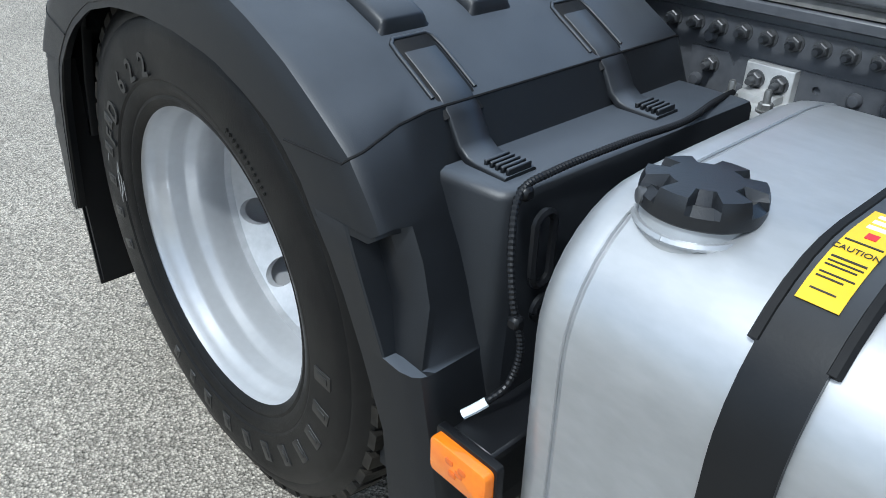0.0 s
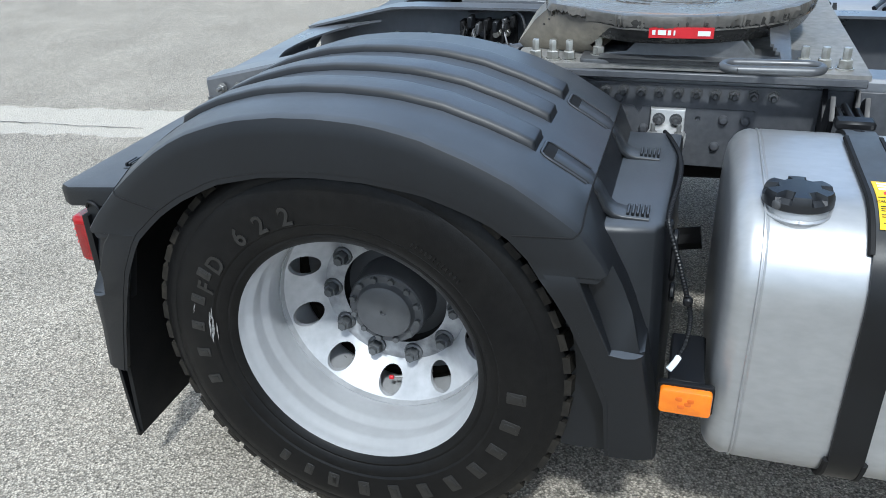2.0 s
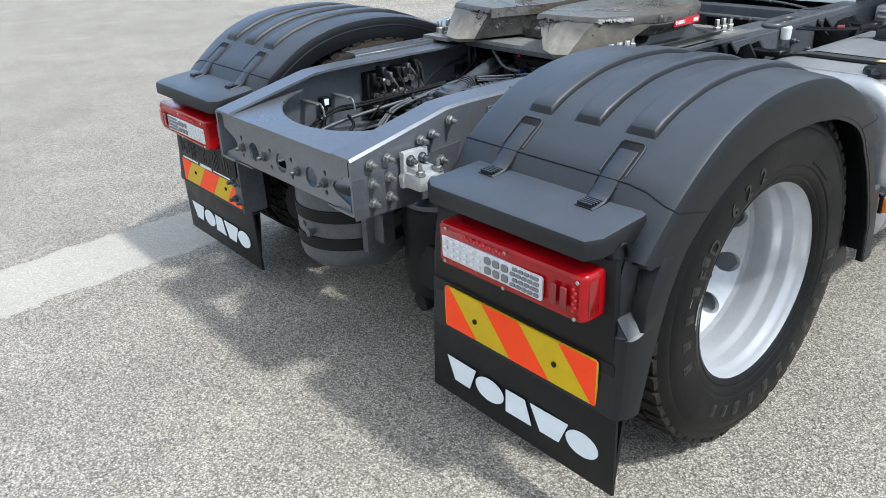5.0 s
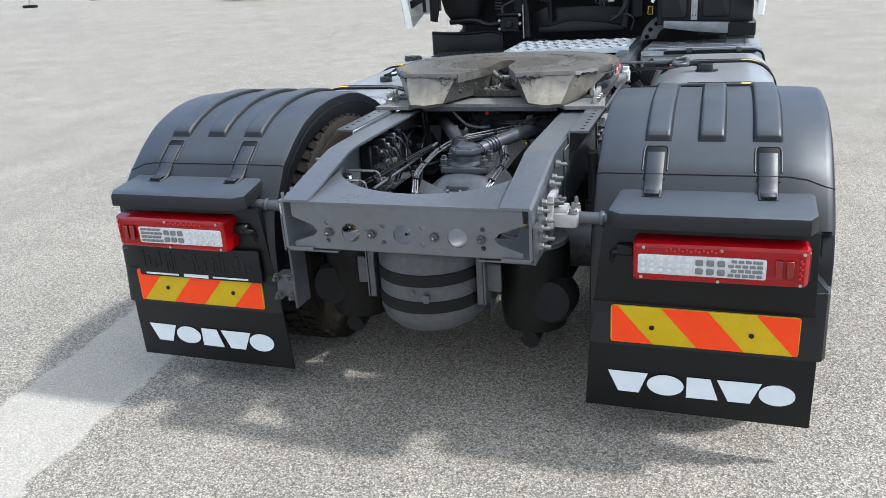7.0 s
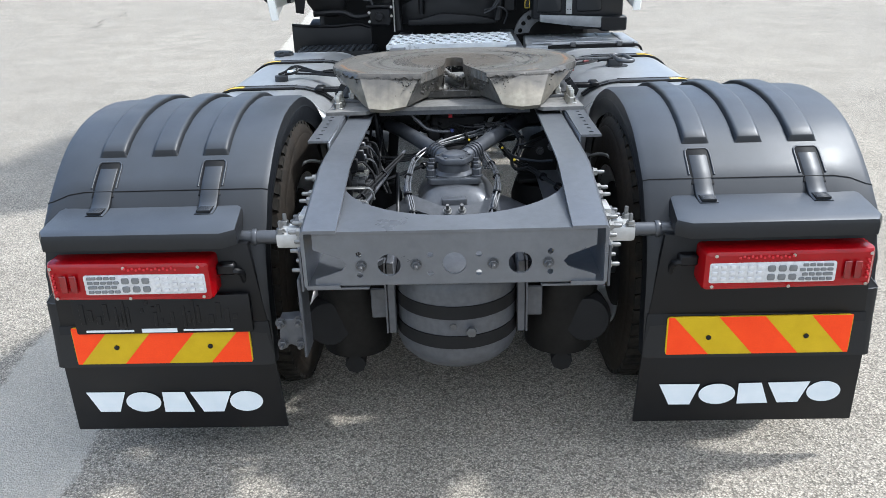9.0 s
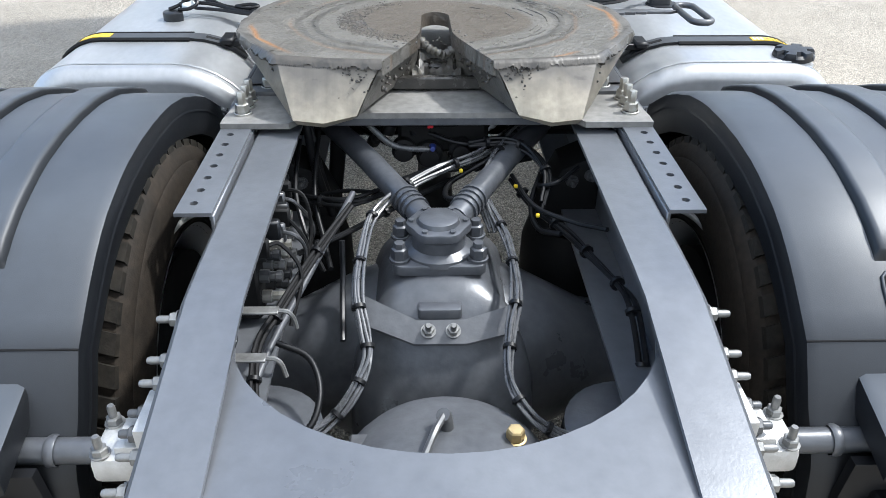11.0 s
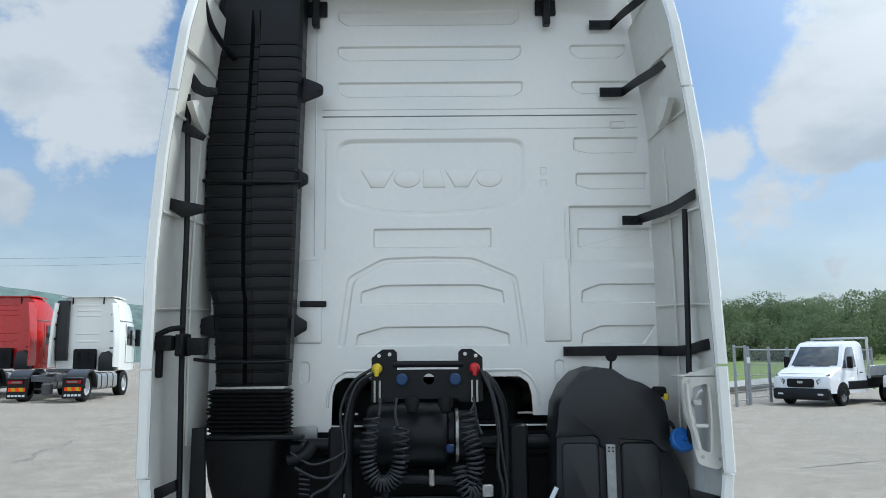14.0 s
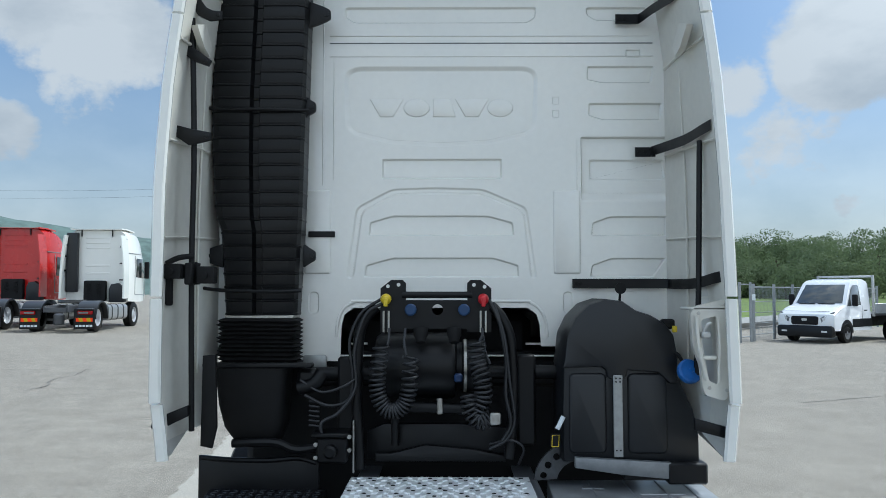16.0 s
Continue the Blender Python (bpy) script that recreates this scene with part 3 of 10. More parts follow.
for s in (1, -1):
    for k in range(11):
        part("bolt", NUT, None, rails[s], at=facing(0.434, 0.405 + 0.0475 * k, 0.902, s))
    for y, z in ((0.50, 0.835), (0.515, 0.770), (1.0, 0.78), (1.20, 0.86), (1.20, 0.79), (1.6, 0.86), (1.75, 0.80), (2.0, 0.86)):
        part("bolt", NUT, None, rails[s], at=facing(0.441, y, z, s))
    for y, z in ((0.475, 0.80), (0.49, 0.885), (0.765, 0.835), (0.82, 0.835), (0.56, 0.80), (0.75, 0.76), (0.80, 0.755)):
        part("rivet", RIVET, None, rails[s], at=facing(0.441, y, z, s))
    for y, z in ((-0.46, 0.915), (-0.53, 0.887), (-0.575, 0.879), (-0.70, 0.852), (-0.76, 0.847), (-0.70, 0.795), (-0.76, 0.79), (-0.50, 0.80), (-0.70, 0.735), (-0.76, 0.73)):
        part("bolt", NUT_Z, None, rails[s], at=facing(0.434 if z > 0.80 else 0.434, y, z, s))
    # drilled angle on the outside of the rail
    bm = BM()
    plate(bm, [(0.432, -0.205), (0.503, -0.205), (0.503, 0.26), (0.432, 0.26)], [(0.474, -0.165 + 0.0555 * k, 0.0085) for k in range(8)], 0.008, XYW(0.972), cuts=10)
    box(bm, (0.428, -0.205, 0.86), (0.436, 0.26, 0.966), 0.002)
    part("drilled_angle", bm, CHASSIS, truck, "grey steel angle with a row of holes", s=s)
    # cast bracket for the mudguard tube, front and rear
    for y0, zz in ((0.622, 0.80), (-0.615, 0.80)):
        bm = BM()
        dy = 0.045
        slab(bm, [(y0 - dy, zz + 0.062), (y0 + dy, zz + 0.062), (y0 + dy, zz), (y0 + dy + 0.008, zz - 0.012), (y0 + dy + 0.005, zz - 0.045), (y0 + 0.02, zz - 0.05),
                  (y0 + 0.015, zz - 0.035), (y0 - 0.015, zz - 0.035), (y0 - 0.02, zz - 0.05), (y0 - dy - 0.005, zz - 0.045), (y0 - dy - 0.008, zz - 0.012), (y0 - dy, zz)],
             YZ(0.440), 0.0, 0.020, 0.004)
        box(bm, (0.458, y0 - 0.048, zz - 0.042), (0.535, y0 + 0.048, zz + 0.006), 0.012, 2)
        box(bm, (0.458, y0 - 0.036, zz - 0.0), (0.50, y0 + 0.036, zz + 0.02), 0.008, 2)
        bracket = part("mudguard_bracket", bm, CASTING, truck, "bright cast aluminium mudguard bracket", s=s)
        for a in (-0.022, 0.022):
            part("bolt", NUT, None, bracket, at=facing(0.460, y0 + a, zz + 0.035, s))
            part("bolt", NUT_Z, None, bracket, at=(s * 0.52, y0 + a * 1.5, zz + 0.006))
        bm = BM()
        tube(bm, [(0.50, y0, zz - 0.02), (0.66, y0, zz - 0.02), (0.80, y0, zz - 0.02)], 0.021, 14, smooth=False)
        lathe(bm, [(0.024, 0), (0.026, 0.004), (0.026, 0.012), (0.024, 0.016)], 14, Matrix.Translation((0.60, y0, zz - 0.02)) @ AX_X)
        part("mudguard_tube", bm, AXLE, truck, s=s)

# rear crossmember with its large round cut-out on top
bm = BM()
arc = [(0.345 * math.cos(radians(a)) * 1.0, -0.47 - 0.255 * math.sin(radians(a))) for a in range(0, 181, 9)]
arc = [(min(0.336, max(-0.336, x)), y) for x, y in arc]
plate(bm, [(-0.336, -0.815), (0.336, -0.815)] + [(0.336, -0.52)] + arc[1:-1] + [(-0.336, -0.52)], [], 0.008, lambda u, v, w: (u, v, 0.867 + (v + 0.80) * 0.12 + w))
cross = part("rear_crossmember", bm, CHASSIS, truck, "grey steel rear crossmember with round holes")
bm = BM()
holes = [(-0.184, 0.762, 0.033), (0.0, 0.764, 0.033), (0.184, 0.762, 0.033)]
holes += [(sx * 0.068, z, 0.0085) for sx in (-1, 1) for z in (0.735, 0.791)]
holes += [(sx * 0.268, z, 0.0085) for sx in (-1, 1) for z in (0.733, 0.795)]
out = [(-0.395, 0.703), (0.395, 0.703), (0.395, 0.722), (0.318, 0.748), (0.305, 0.765), (0.318, 0.782), (0.395, 0.812), (0.395, 0.856), (-0.395, 0.856),
       (-0.395, 0.812), (-0.318, 0.782), (-0.305, 0.765), (-0.318, 0.748), (-0.395, 0.722)]
plate(bm, out, holes, 0.008, lambda u, v, w: (u, -0.812 - w, v), cuts=20)
tube(bm, [(-0.395, -0.806, 0.8585), (0.395, -0.806, 0.8585)], 0.0075, 8, smooth=False)
box(bm, (-0.395, -0.806, 0.697), (0.395, -0.74, 0.704), 0.002)
part("front_web", bm, CHASSIS, cross)
for sx in (-1, 1):
    for x in (0.108, 0.262):
        part("bolt", NUT, None, cross, at=Matrix.Translation((sx * x, -0.812, 0.762)) @ Euler((radians(90), 0, 0)).to_matrix().to_4x4())
for sx in (-1, 1):
    bm = BM()
    box(bm, (sx * 0.335 - 0.09, -0.80, 0.682), (sx * 0.335 + 0.09, -0.60, 0.690), 0.002)
    part("lower_flange", bm, CHASSIS, cross)


# ---- wheels ----
SCUFF = mat("scuffed_rubber", (0.30, 0.30, 0.29), 0.7, col2=(0.12, 0.12, 0.12), scale=120, amount=0.3)


def raised_letter(ch, size, material):
    """One character of the built-in font as a thin raised mesh."""
    cu = bpy.data.curves.new("letter", "FONT")
    cu.body, cu.size, cu.align_x, cu.align_y, cu.extrude, cu.offset = ch, size, "CENTER", "CENTER", 0.0036, 0.0012
    ob = new("letter", cu)
    me = bpy.data.meshes.new_from_object(ob.evaluated_get(bpy.context.evaluated_depsgraph_get()))
    bpy.data.objects.remove(ob)
    me.materials.clear()
    me.materials.append(material)
    return me


def wheel(s):
    # deep-dished rim of the outer wheel: the barrel
    bm = BM()
    prof = [(0.302, 1.224), (0.309, 1.231), (0.3115, 1.235), (0.3105, 1.2395), (0.3065, 1.2425), (0.3015, 1.2405), (0.2985, 1.234), (0.2965, 1.226), (0.2945, 1.216), (0.2930, 1.203), (0.2860, 1.190), (0.2850, 1.180), (0.2862, 1.152),
            (0.2855, 1.143), (0.2780, 1.128), (0.2770, 1.117), (0.2780, 1.085), (0.2815, 1.065), (0.2830, 1.050), (0.2845, 1.020), (0.2845, 0.985), (0.285, 0.945), (0.287, 0.93), (0.30, 0.91)]
    lathe(bm, prof, 96, AX_X)
    rim = part("wheel", bm, RIM, truck, "silver deep-dished steel truck wheel with a worn black tyre", s=s, at=(0, 0, 0.49), angle=36)
    # disc with hand holes
    bm = BM()
    n = 96
    ring = [(0.2835 * math.cos(2 * math.pi * k / n), 0.2835 * math.sin(2 * math.pi * k / n)) for k in range(n)]
    hh = [(0.2395 * math.cos(radians(36 * k + 15)), 0.2395 * math.sin(radians(36 * k + 15)), 0.0325) for k in range(10)]
    rr = [[(0.193 * math.cos(2 * math.pi * k / 60), 0.193 * math.sin(2 * math.pi * k / 60)) for k in range(60)]]

    def cone(u, v, w):
        r = math.hypot(u, v)
        x = 0.964 + w
        if r > 0.19:
            x += (r - 0.19) * 0.92
        return (x, u, v)
    plate(bm, ring, hh + rr, 0.014, cone, cuts=24)
    part("wheel_disc", bm, DISC, rim, s=s)
    bm = BM()
    lathe(bm, [(0.2840, 1.040), (0.2825, 1.056), (0.279, 1.058), (0.275, 1.040)], 64, AX_X)
    part("disc_ring", bm, DISC, rim, s=s)
    bm = BM()
    lathe(bm, [(0.196, 0.956), (0.194, 0.967), (0.190, 0.969), (0.152, 0.969), (0.147, 0.967), (0.141, 0.9665)], 64, AX_X)
    part("bolt_face", bm, STAINED, rim, s=s)
    nut = BM()
    lathe(nut, [(0.0255, 0), (0.0255, 0.007), (0.021, 0.010)], 18)
    lathe(nut, [(0.0185, 0.008), (0.0185, 0.027), (0.0165, 0.030), (0.0115, 0.030), (0.0115, 0.040), (0, 0.040)], 6)
    nut = finish(nut, "wheel_nut")
    nut.materials.append(HUB)
    for k in range(10):
        a = radians(36 * k + 33)
        part("wheel_nut", nut, None, rim, at=Matrix.Translation((s * 0.968, 0.1690 * math.cos(a), 0.1690 * math.sin(a))) @ Euler((0, radians(90 * s), 0)).to_matrix().to_4x4())
    bm = BM()
    lathe(bm, [(0.141, 0.930), (0.130, 0.934), (0.108, 0.945), (0.104, 0.96), (0.102, 1.012), (0.099, 1.022), (0.096, 1.026)], 56, AX_X)
    part("hub_barrel", bm, HUB_DARK, rim, s=s)
    bm = BM()
    lathe(bm, [(0.100, 1.018), (0.099, 1.027), (0.095, 1.031), (0.078, 1.031), (0.075, 1.034), (0.072, 1.046), (0.066, 1.050), (0.008, 1.050), (0.006, 1.044), (0, 1.044)], 56, AX_X)
    part("hub", bm, HUB_FACE, rim, "dusty dark grey hub with a ring of bolts", s=s)
    hb = BM()
    lathe(hb, [(0.0090, 0), (0.0090, 0.009), (0.008, 0.011), (0, 0.011)], 6)
    hb = finish(hb, "hub_bolt")
    hb.materials.append(HUB)
    for k in range(12):
        a = 2 * math.pi * (k + 0.5) / 12
        part("hub_bolt", hb, None, rim, at=Matrix.Translation((s * 1.030, 0.088 * math.cos(a), 0.088 * math.sin(a))) @ Euler((0, radians(90 * s), 0)).to_matrix().to_4x4())
    # outer tyre
    def tyre_bm(x0):
        bm = BM()
        side = [(0.296, 0.136), (0.302, 0.142), (0.312, 0.147), (0.318, 0.146), (0.322, 0.1495), (0.340, 0.1555), (0.345, 0.1550), (0.350, 0.1585), (0.385, 0.1610), (0.425, 0.1600), (0.448, 0.1545), (0.452, 0.1520),
                (0.458, 0.1520), (0.470, 0.1475), (0.484, 0.1405), (0.491, 0.1340), (0.4935, 0.1200)]
        prof = [(r, x0 + h) for r, h in side] + [(0.4945, x0 + 0.10), (0.4955, x0), (0.4945, x0 - 0.10)] + [(r, x0 - h) for r, h in reversed(side)]
        lathe(bm, prof, 120, AX_X)
        return bm

    def rest(bm):
        for v in bm.verts:
            if v.co.z < -0.4885:
                v.co.z = -0.4885
        return bm
    part("tyre", rest(tyre_bm(1.100)), RUBBER, rim, "black drive-axle tyre with raised sidewall lettering", s=s, angle=25)
    # tread lugs
    def lugs(x0):
        vv, ff = [], []
        nb = 54
        for row_x0, row_x1, turn in ((0.082, 0.140, 0.35), (0.008, 0.066, -0.25), (-0.066, -0.008, 0.25), (-0.140, -0.082, -0.35)):
            for k in range(nb):
                a0 = 2 * math.pi * (k + (0.5 if row_x0 * row_x1 > 0 and abs(row_x0) < 0.07 else 0)) / nb
                w = 2 * math.pi / nb * 0.37
                base = len(vv)
                for r, shrink in ((0.486, 1.0), (0.5065, 0.92)):
                    for x, sg in ((row_x0, -1), (row_x1, 1)):
                        for aa in (-1, 1):
                            a = a0 + aa * w * shrink + turn * w * sg
                            rad = r - (0.006 if abs(x) > 0.135 else 0.0)
                            xx = x + (0.004 if x > 0 else -0.004) * (1 - shrink) * -6 * (abs(x) > 0.135)
                            z = rad * math.sin(a)
                            vv.append((x0 + xx, rad * math.cos(a), max(z, -0.4895)))
                q = [base + j for j in range(8)]
                ff += [(q[0], q[1], q[3], q[2]), (q[4], q[6], q[7], q[5]), (q[0], q[4], q[5], q[1]), (q[2], q[3], q[7], q[6]), (q[0], q[2], q[6], q[4]), (q[1], q[5], q[7], q[3])]
        me = bpy.data.meshes.new("tread")
        me.from_pydata([(s * x, y, z) for x, y, z in vv], [], ff if s > 0 else [f[::-1] for f in ff])
        me.materials.append(DUSTY_RUBBER)
        return me
    tagged(part("tread", lugs(1.100), None, rim), kind="stuff")
    # raised type mark on the sidewall, and plain bars in place of the maker's name
    bar_groups = [(-4, 12.3, 9, 0.044, 0.030, 0.388), (197, 11.5, 5, 0.036, 0.024, 0.388), (258, 10.5, 3, 0.036, 0.022, 0.388), (62, 1.7, 12, 0.009, 0.005, 0.366)]
    shared = {}
    for start, step, count, hgt, wid, r in bar_groups:
        for k in range(count):
            if (hgt, wid) not in shared:
                bm = BM()
                slab(bm, rounded(wid, hgt, 0.003, 2), lambda u, v, w: (w, u, v), -0.004, 0.0022, 0.001)
                if hgt > 0.02:
                    slab(bm, rounded(wid * 0.5, hgt * 0.62, 0.003, 2), lambda u, v, w: (w, u, v), 0.002, 0.0034, 0.0008)
                bm2 = finish(bm, "sidewall_bar")
                bm2.materials.append(LETTER)
                shared[hgt, wid] = bm2
            m = Matrix.Rotation(radians(start - step * k - 90), 4, "X") @ Matrix.Translation((s * 1.2600, 0, r))
            if s < 0:
                m = m @ Matrix.Rotation(math.pi, 4, "Z")
            part("sidewall_bar", shared[hgt, wid], None, rim, at=m)
    if s > 0:
        for ch, a in (("F", 156), ("D", 144.5), ("6", 128), ("2", 117.5), ("2", 107)):
            c, sn = math.cos(radians(a)), math.sin(radians(a))
            part("sidewall_letter", raised_letter(ch, 0.058, LETTER), None, rim, at=Matrix(((0, 0, 1, 1.2590), (sn, c, 0, 0.372 * c), (-c, sn, 0, 0.372 * sn), (0, 0, 0, 1))))
        # pale scuffs rubbed into the sidewall
        bm = BM()
        rs = random.Random(3)
        for y, z, dy, dz, w in ((-0.340, 0.098, -0.014, -0.10, 0.0035), (-0.347, 0.085, -0.012, -0.075, 0.0022), (-0.335, 0.055, -0.006, -0.05, 0.0016), (-0.382, 0.105, -0.010, -0.03, 0.0012)):
            rows_ = []
            for k in range(9):
                f = k / 8
                ww = w * (0.25 + math.sin(f * math.pi)) * rs.uniform(0.6, 1.1)
                yy, zz = y + dy * f + rs.uniform(-1, 1) * 0.0012, z + dz * f
                xx = 1.2585 if math.hypot(yy, zz) < 0.352 else 1.2612
                rows_.append([(xx, yy - ww, zz), (xx + 0.0006, yy, zz), (xx, yy + ww, zz)])
            loft(bm, rows_)
        part("scuff", bm, SCUFF, rim, "pale scuff on the tyre wall")
    # twin inner wheel with its tyre, and the brake drum behind
    bm = BM()
    lathe(bm, [(0.300, 0.86), (0.283, 0.84), (0.262, 0.80), (0.262, 0.66), (0.285, 0.60), (0.305, 0.575)], 64, AX_X)
    part("inner_rim", bm, RIM, rim, s=s)
    part("inner_tyre", rest(tyre_bm(0.722)), BROWN_RUBBER, rim, s=s, angle=25)
    tagged(part("inner_tread", lugs(0.722), None, rim), kind="stuff")
    bm = BM()
    lathe(bm, [(0, 0.925), (0.215, 0.925), (0.225, 0.91), (0.225, 0.70), (0.24, 0.66), (0.24, 0.60), (0, 0.60)], 48, AX_X)
    part("brake_drum", bm, SOFTBLACK, rim, s=s)
    # red valve cap with its stem, seen through a hand hole
    bm = BM()
    tube(bm, [(0.985, -0.01, -0.246), (0.975, 0.05, -0.239), (0.960, 0.09, -0.225)], 0.004, 6)
    part("valve_stem", bm, ZINC, rim, s=s)
    bm = BM()
    box(bm, (0.987, -0.024, -0.250), (0.996, -0.011, -0.240), 0.002)
    part("valve_cap", bm, REDP, rim, s=s)
    return rim


for s in (1, -1):
    wheel(s)


# ---- mudguards ----
def interp(pts, y):
    for (a, za), (b, zb) in zip(pts, pts[1:]):
        if a <= y <= b:
            return za + (zb - za) * (y - a) / (b - a)
    return pts[-1][1] if y > pts[-1][0] else pts[0][1]


EDGE = [(-0.525, 0.876), (-0.475, 0.918), (-0.43, 0.953), (-0.37, 0.994), (-0.30, 1.028), (-0.20, 1.060), (-0.10, 1.074), (0.0, 1.077), (0.10, 1.071), (0.20, 1.050), (0.30, 1.012), (0.375, 0.977), (0.445, 0.932), (0.509, 0.886)]
ARCH = [(-0.405, 0.842), (-0.35, 0.880), (-0.25, 0.930), (-0.135, 0.957), (-0.022, 0.966), (0.092, 0.964), (0.208, 0.949), (0.30, 0.918), (0.345, 0.898), (0.382, 0.872)]


def crown(y):
    """The height of the mudguard's crown; the outer edge falls off a little."""
    y = max(-0.53, min(0.515, y))
    return interp(EDGE, y) + 0.003 + 0.10 * y * y


def mudguard(s):
    rows = []

    def row(yo, zo, yi, zi, yc=None, zc=None, pull=0.0, cut=0.0):
        yc, zc = (yo, zo) if yc is None else (yc, zc)
        n = Vector((yo - yi * 0.2, zo - 0.49)).normalized()
        dn = cut * pull
        return [(0.585, yc - n.x * 0.10, zc - n.y * 0.10), (0.572, yc - n.x * 0.03, zc - n.y * 0.03), (0.578, yc - n.x * 0.008, zc - n.y * 0.008), (0.595, yc, zc), (0.75, yc, zc), (0.95, yc, zc), (1.15, yc, zc), (1.20 - pull * 0.5, yc + (yo - yc) * 0.25, zc + (zo - zc) * 0.25),
                (1.254 - pull, yc + (yo - yc) * 0.94 - n.x * dn, zc + (zo - zc) * 0.94 - n.y * dn), (1.266 - pull, yo - n.x * (0.0015 + dn), zo - n.y * (0.0015 + dn)), (1.2735 - pull, yo - n.x * (0.006 + dn), zo - n.y * (0.006 + dn)), (1.279 - pull, yo - n.x * (0.017 + dn), zo - n.y * (0.017 + dn)),
                (1.284, yo + (yi - yo) * 0.25 - n.x * 0.01, zo + (zi - zo) * 0.25 - n.y * 0.01), (1.287, yi, zi), (1.278, yi - n.x * 0.004, zi - n.y * 0.004), (1.262, yi, zi)]

    def pocket(r_, wx, wy, foot, lip):
        """A notch across the corner of a leg: a slanting wall from the end face down to a floor, and a sharp step up to the side."""
        (_, yo, zo), (_, yi, zi) = r_[9], r_[13]

        def at(x, y):
            return (x, y, zo + (zi - zo) * (y - yo) / (yi - yo))
        return r_[:7] + [at(wx - 0.012, yo + wy), at(wx, yo + wy), at(*foot), at(foot[0] + 0.001, lip + (yi - lip) * 0.02), at(1.2835, lip + (yi - lip) * 0.06), at(1.286, lip + (yi - lip) * 0.12)] + r_[13:]
    # rear leg
    rows.append(row(-0.680, 0.372, -0.622, 0.372))
    rows.append(row(-0.668, 0.50, -0.590, 0.500))
    rows.append(row(-0.665, 0.590, -0.562, 0.600))
    rows.append(pocket(row(-0.664, 0.594, -0.561, 0.604), 1.274, 0.003, (1.276, -0.628), -0.620))
    rows.append(pocket(row(-0.660, 0.636, -0.546, 0.646), 1.238, 0.0, (1.244, -0.630), -0.614))
    rows.append(pocket(row(-0.656, 0.662, -0.538, 0.672), 1.236, 0.0, (1.244, -0.632), -0.616))
    rows.append(pocket(row(-0.640, 0.735, -0.500, 0.745), 1.228, 0.0, (1.246, -0.606), -0.584))
    rows.append(pocket(row(-0.624, 0.768, -0.482, 0.772), 1.226, 0.0, (1.246, -0.592), -0.560))
    rows.append(row(-0.622, 0.771, -0.480, 0.775))
    rows.append(row(-0.585, 0.815, -0.440, 0.812))
    for k in range(25):
        f = k / 24
        yo, yi = -0.525 + f * 1.034, -0.405 + f * 0.787
        rows.append(row(yo, interp(EDGE, yo), yi, interp(ARCH, yi), yo, crown(yo)))
    # front leg
    rows.append(row(0.540, 0.845, 0.418, 0.835))
    rows.append(row(0.553, 0.826, 0.430, 0.815))
    rows.append(row(0.565, 0.804, 0.441, 0.797))
    rows.append(pocket(row(0.567, 0.800, 0.443, 0.794), 1.226, 0.0, (1.246, 0.542), 0.512))
    rows.append(pocket(row(0.590, 0.757, 0.474, 0.750), 1.228, 0.0, (1.246, 0.562), 0.528))
    rows.append(pocket(row(0.612, 0.706, 0.503, 0.700), 1.236, 0.0, (1.246, 0.586), 0.549))
    rows.append(pocket(row(0.640, 0.634, 0.536, 0.628), 1.268, -0.006, (1.266, 0.594), 0.580))
    rows.append(row(0.642, 0.629, 0.538, 0.624))
    rows.append(row(0.662, 0.52, 0.580, 0.515))
    rows.append(row(0.684, 0.372, 0.590, 0.372))
    bm = BM()
    loft(bm, rows)
    # inside of the shell
    inner = [[(x * 0.9985 + 0.001, y * 0.985, z - 0.012 if z > 0.5 else z) for x, y, z in r[1:14]] for r in rows]
    loft(bm, inner)
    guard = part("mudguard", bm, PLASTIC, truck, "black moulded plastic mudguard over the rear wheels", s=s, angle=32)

    def strip(x0, x1, y0, y1, lift, thick, n, fall=0.004, base=0.012):
        """A band that follows the crown."""
        bm = BM()
        rws = []
        ys_ = [y0, y0 + 0.004, y0 + 0.010, y0 + 0.014] + [y0 + 0.014 + (y1 - y0 - 0.028) * k / n for k in range(1, n)] + [y1 - 0.014, y1 - 0.010, y1 - 0.004, y1]
        for k, y in enumerate(ys_):
            dz = (crown(y + 0.005) - crown(y - 0.005)) / 0.01
            nn = Vector((-dz, 1)).normalized()
            j_ = min(k, len(ys_) - 1 - k)
            up = lift * (0.0, 0.3, 0.85, 1.0)[min(j_, 3)]
            at_ = lambda h: (y + nn.x * h, crown(y) + nn.y * h)
            g_ = fall + 0.006
            rws.append([(x0 - fall, *at_(-base)), (x0 - fall, *at_(0)), (x0 - fall * 0.45, *at_(up * 0.62)), (x0, *at_(up * 0.93)), (x0 + g_ * 0.5, *at_(up)), (x1 - g_ * 0.5, *at_(up)), (x1, *at_(up * 0.93)), (x1 + fall * 0.45, *at_(up * 0.62)), (x1 + fall, *at_(0)), (x1 + fall, *at_(-base))])
        loft(bm, rws, closed=True, caps=True)
        return bm
    for x0, x1 in ((0.722, 0.797), (0.887, 0.962), (1.052, 1.130)):
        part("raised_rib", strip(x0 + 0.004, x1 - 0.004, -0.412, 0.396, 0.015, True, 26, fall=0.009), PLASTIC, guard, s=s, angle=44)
    bm = BM()
    lathe(bm, [(0.011, 0), (0.011, 0.004), (0.008, 0.006), (0.004, 0.004), (0, 0.004)], 14, Matrix.Translation((0.938, -0.008, crown(0) + 0.0)))
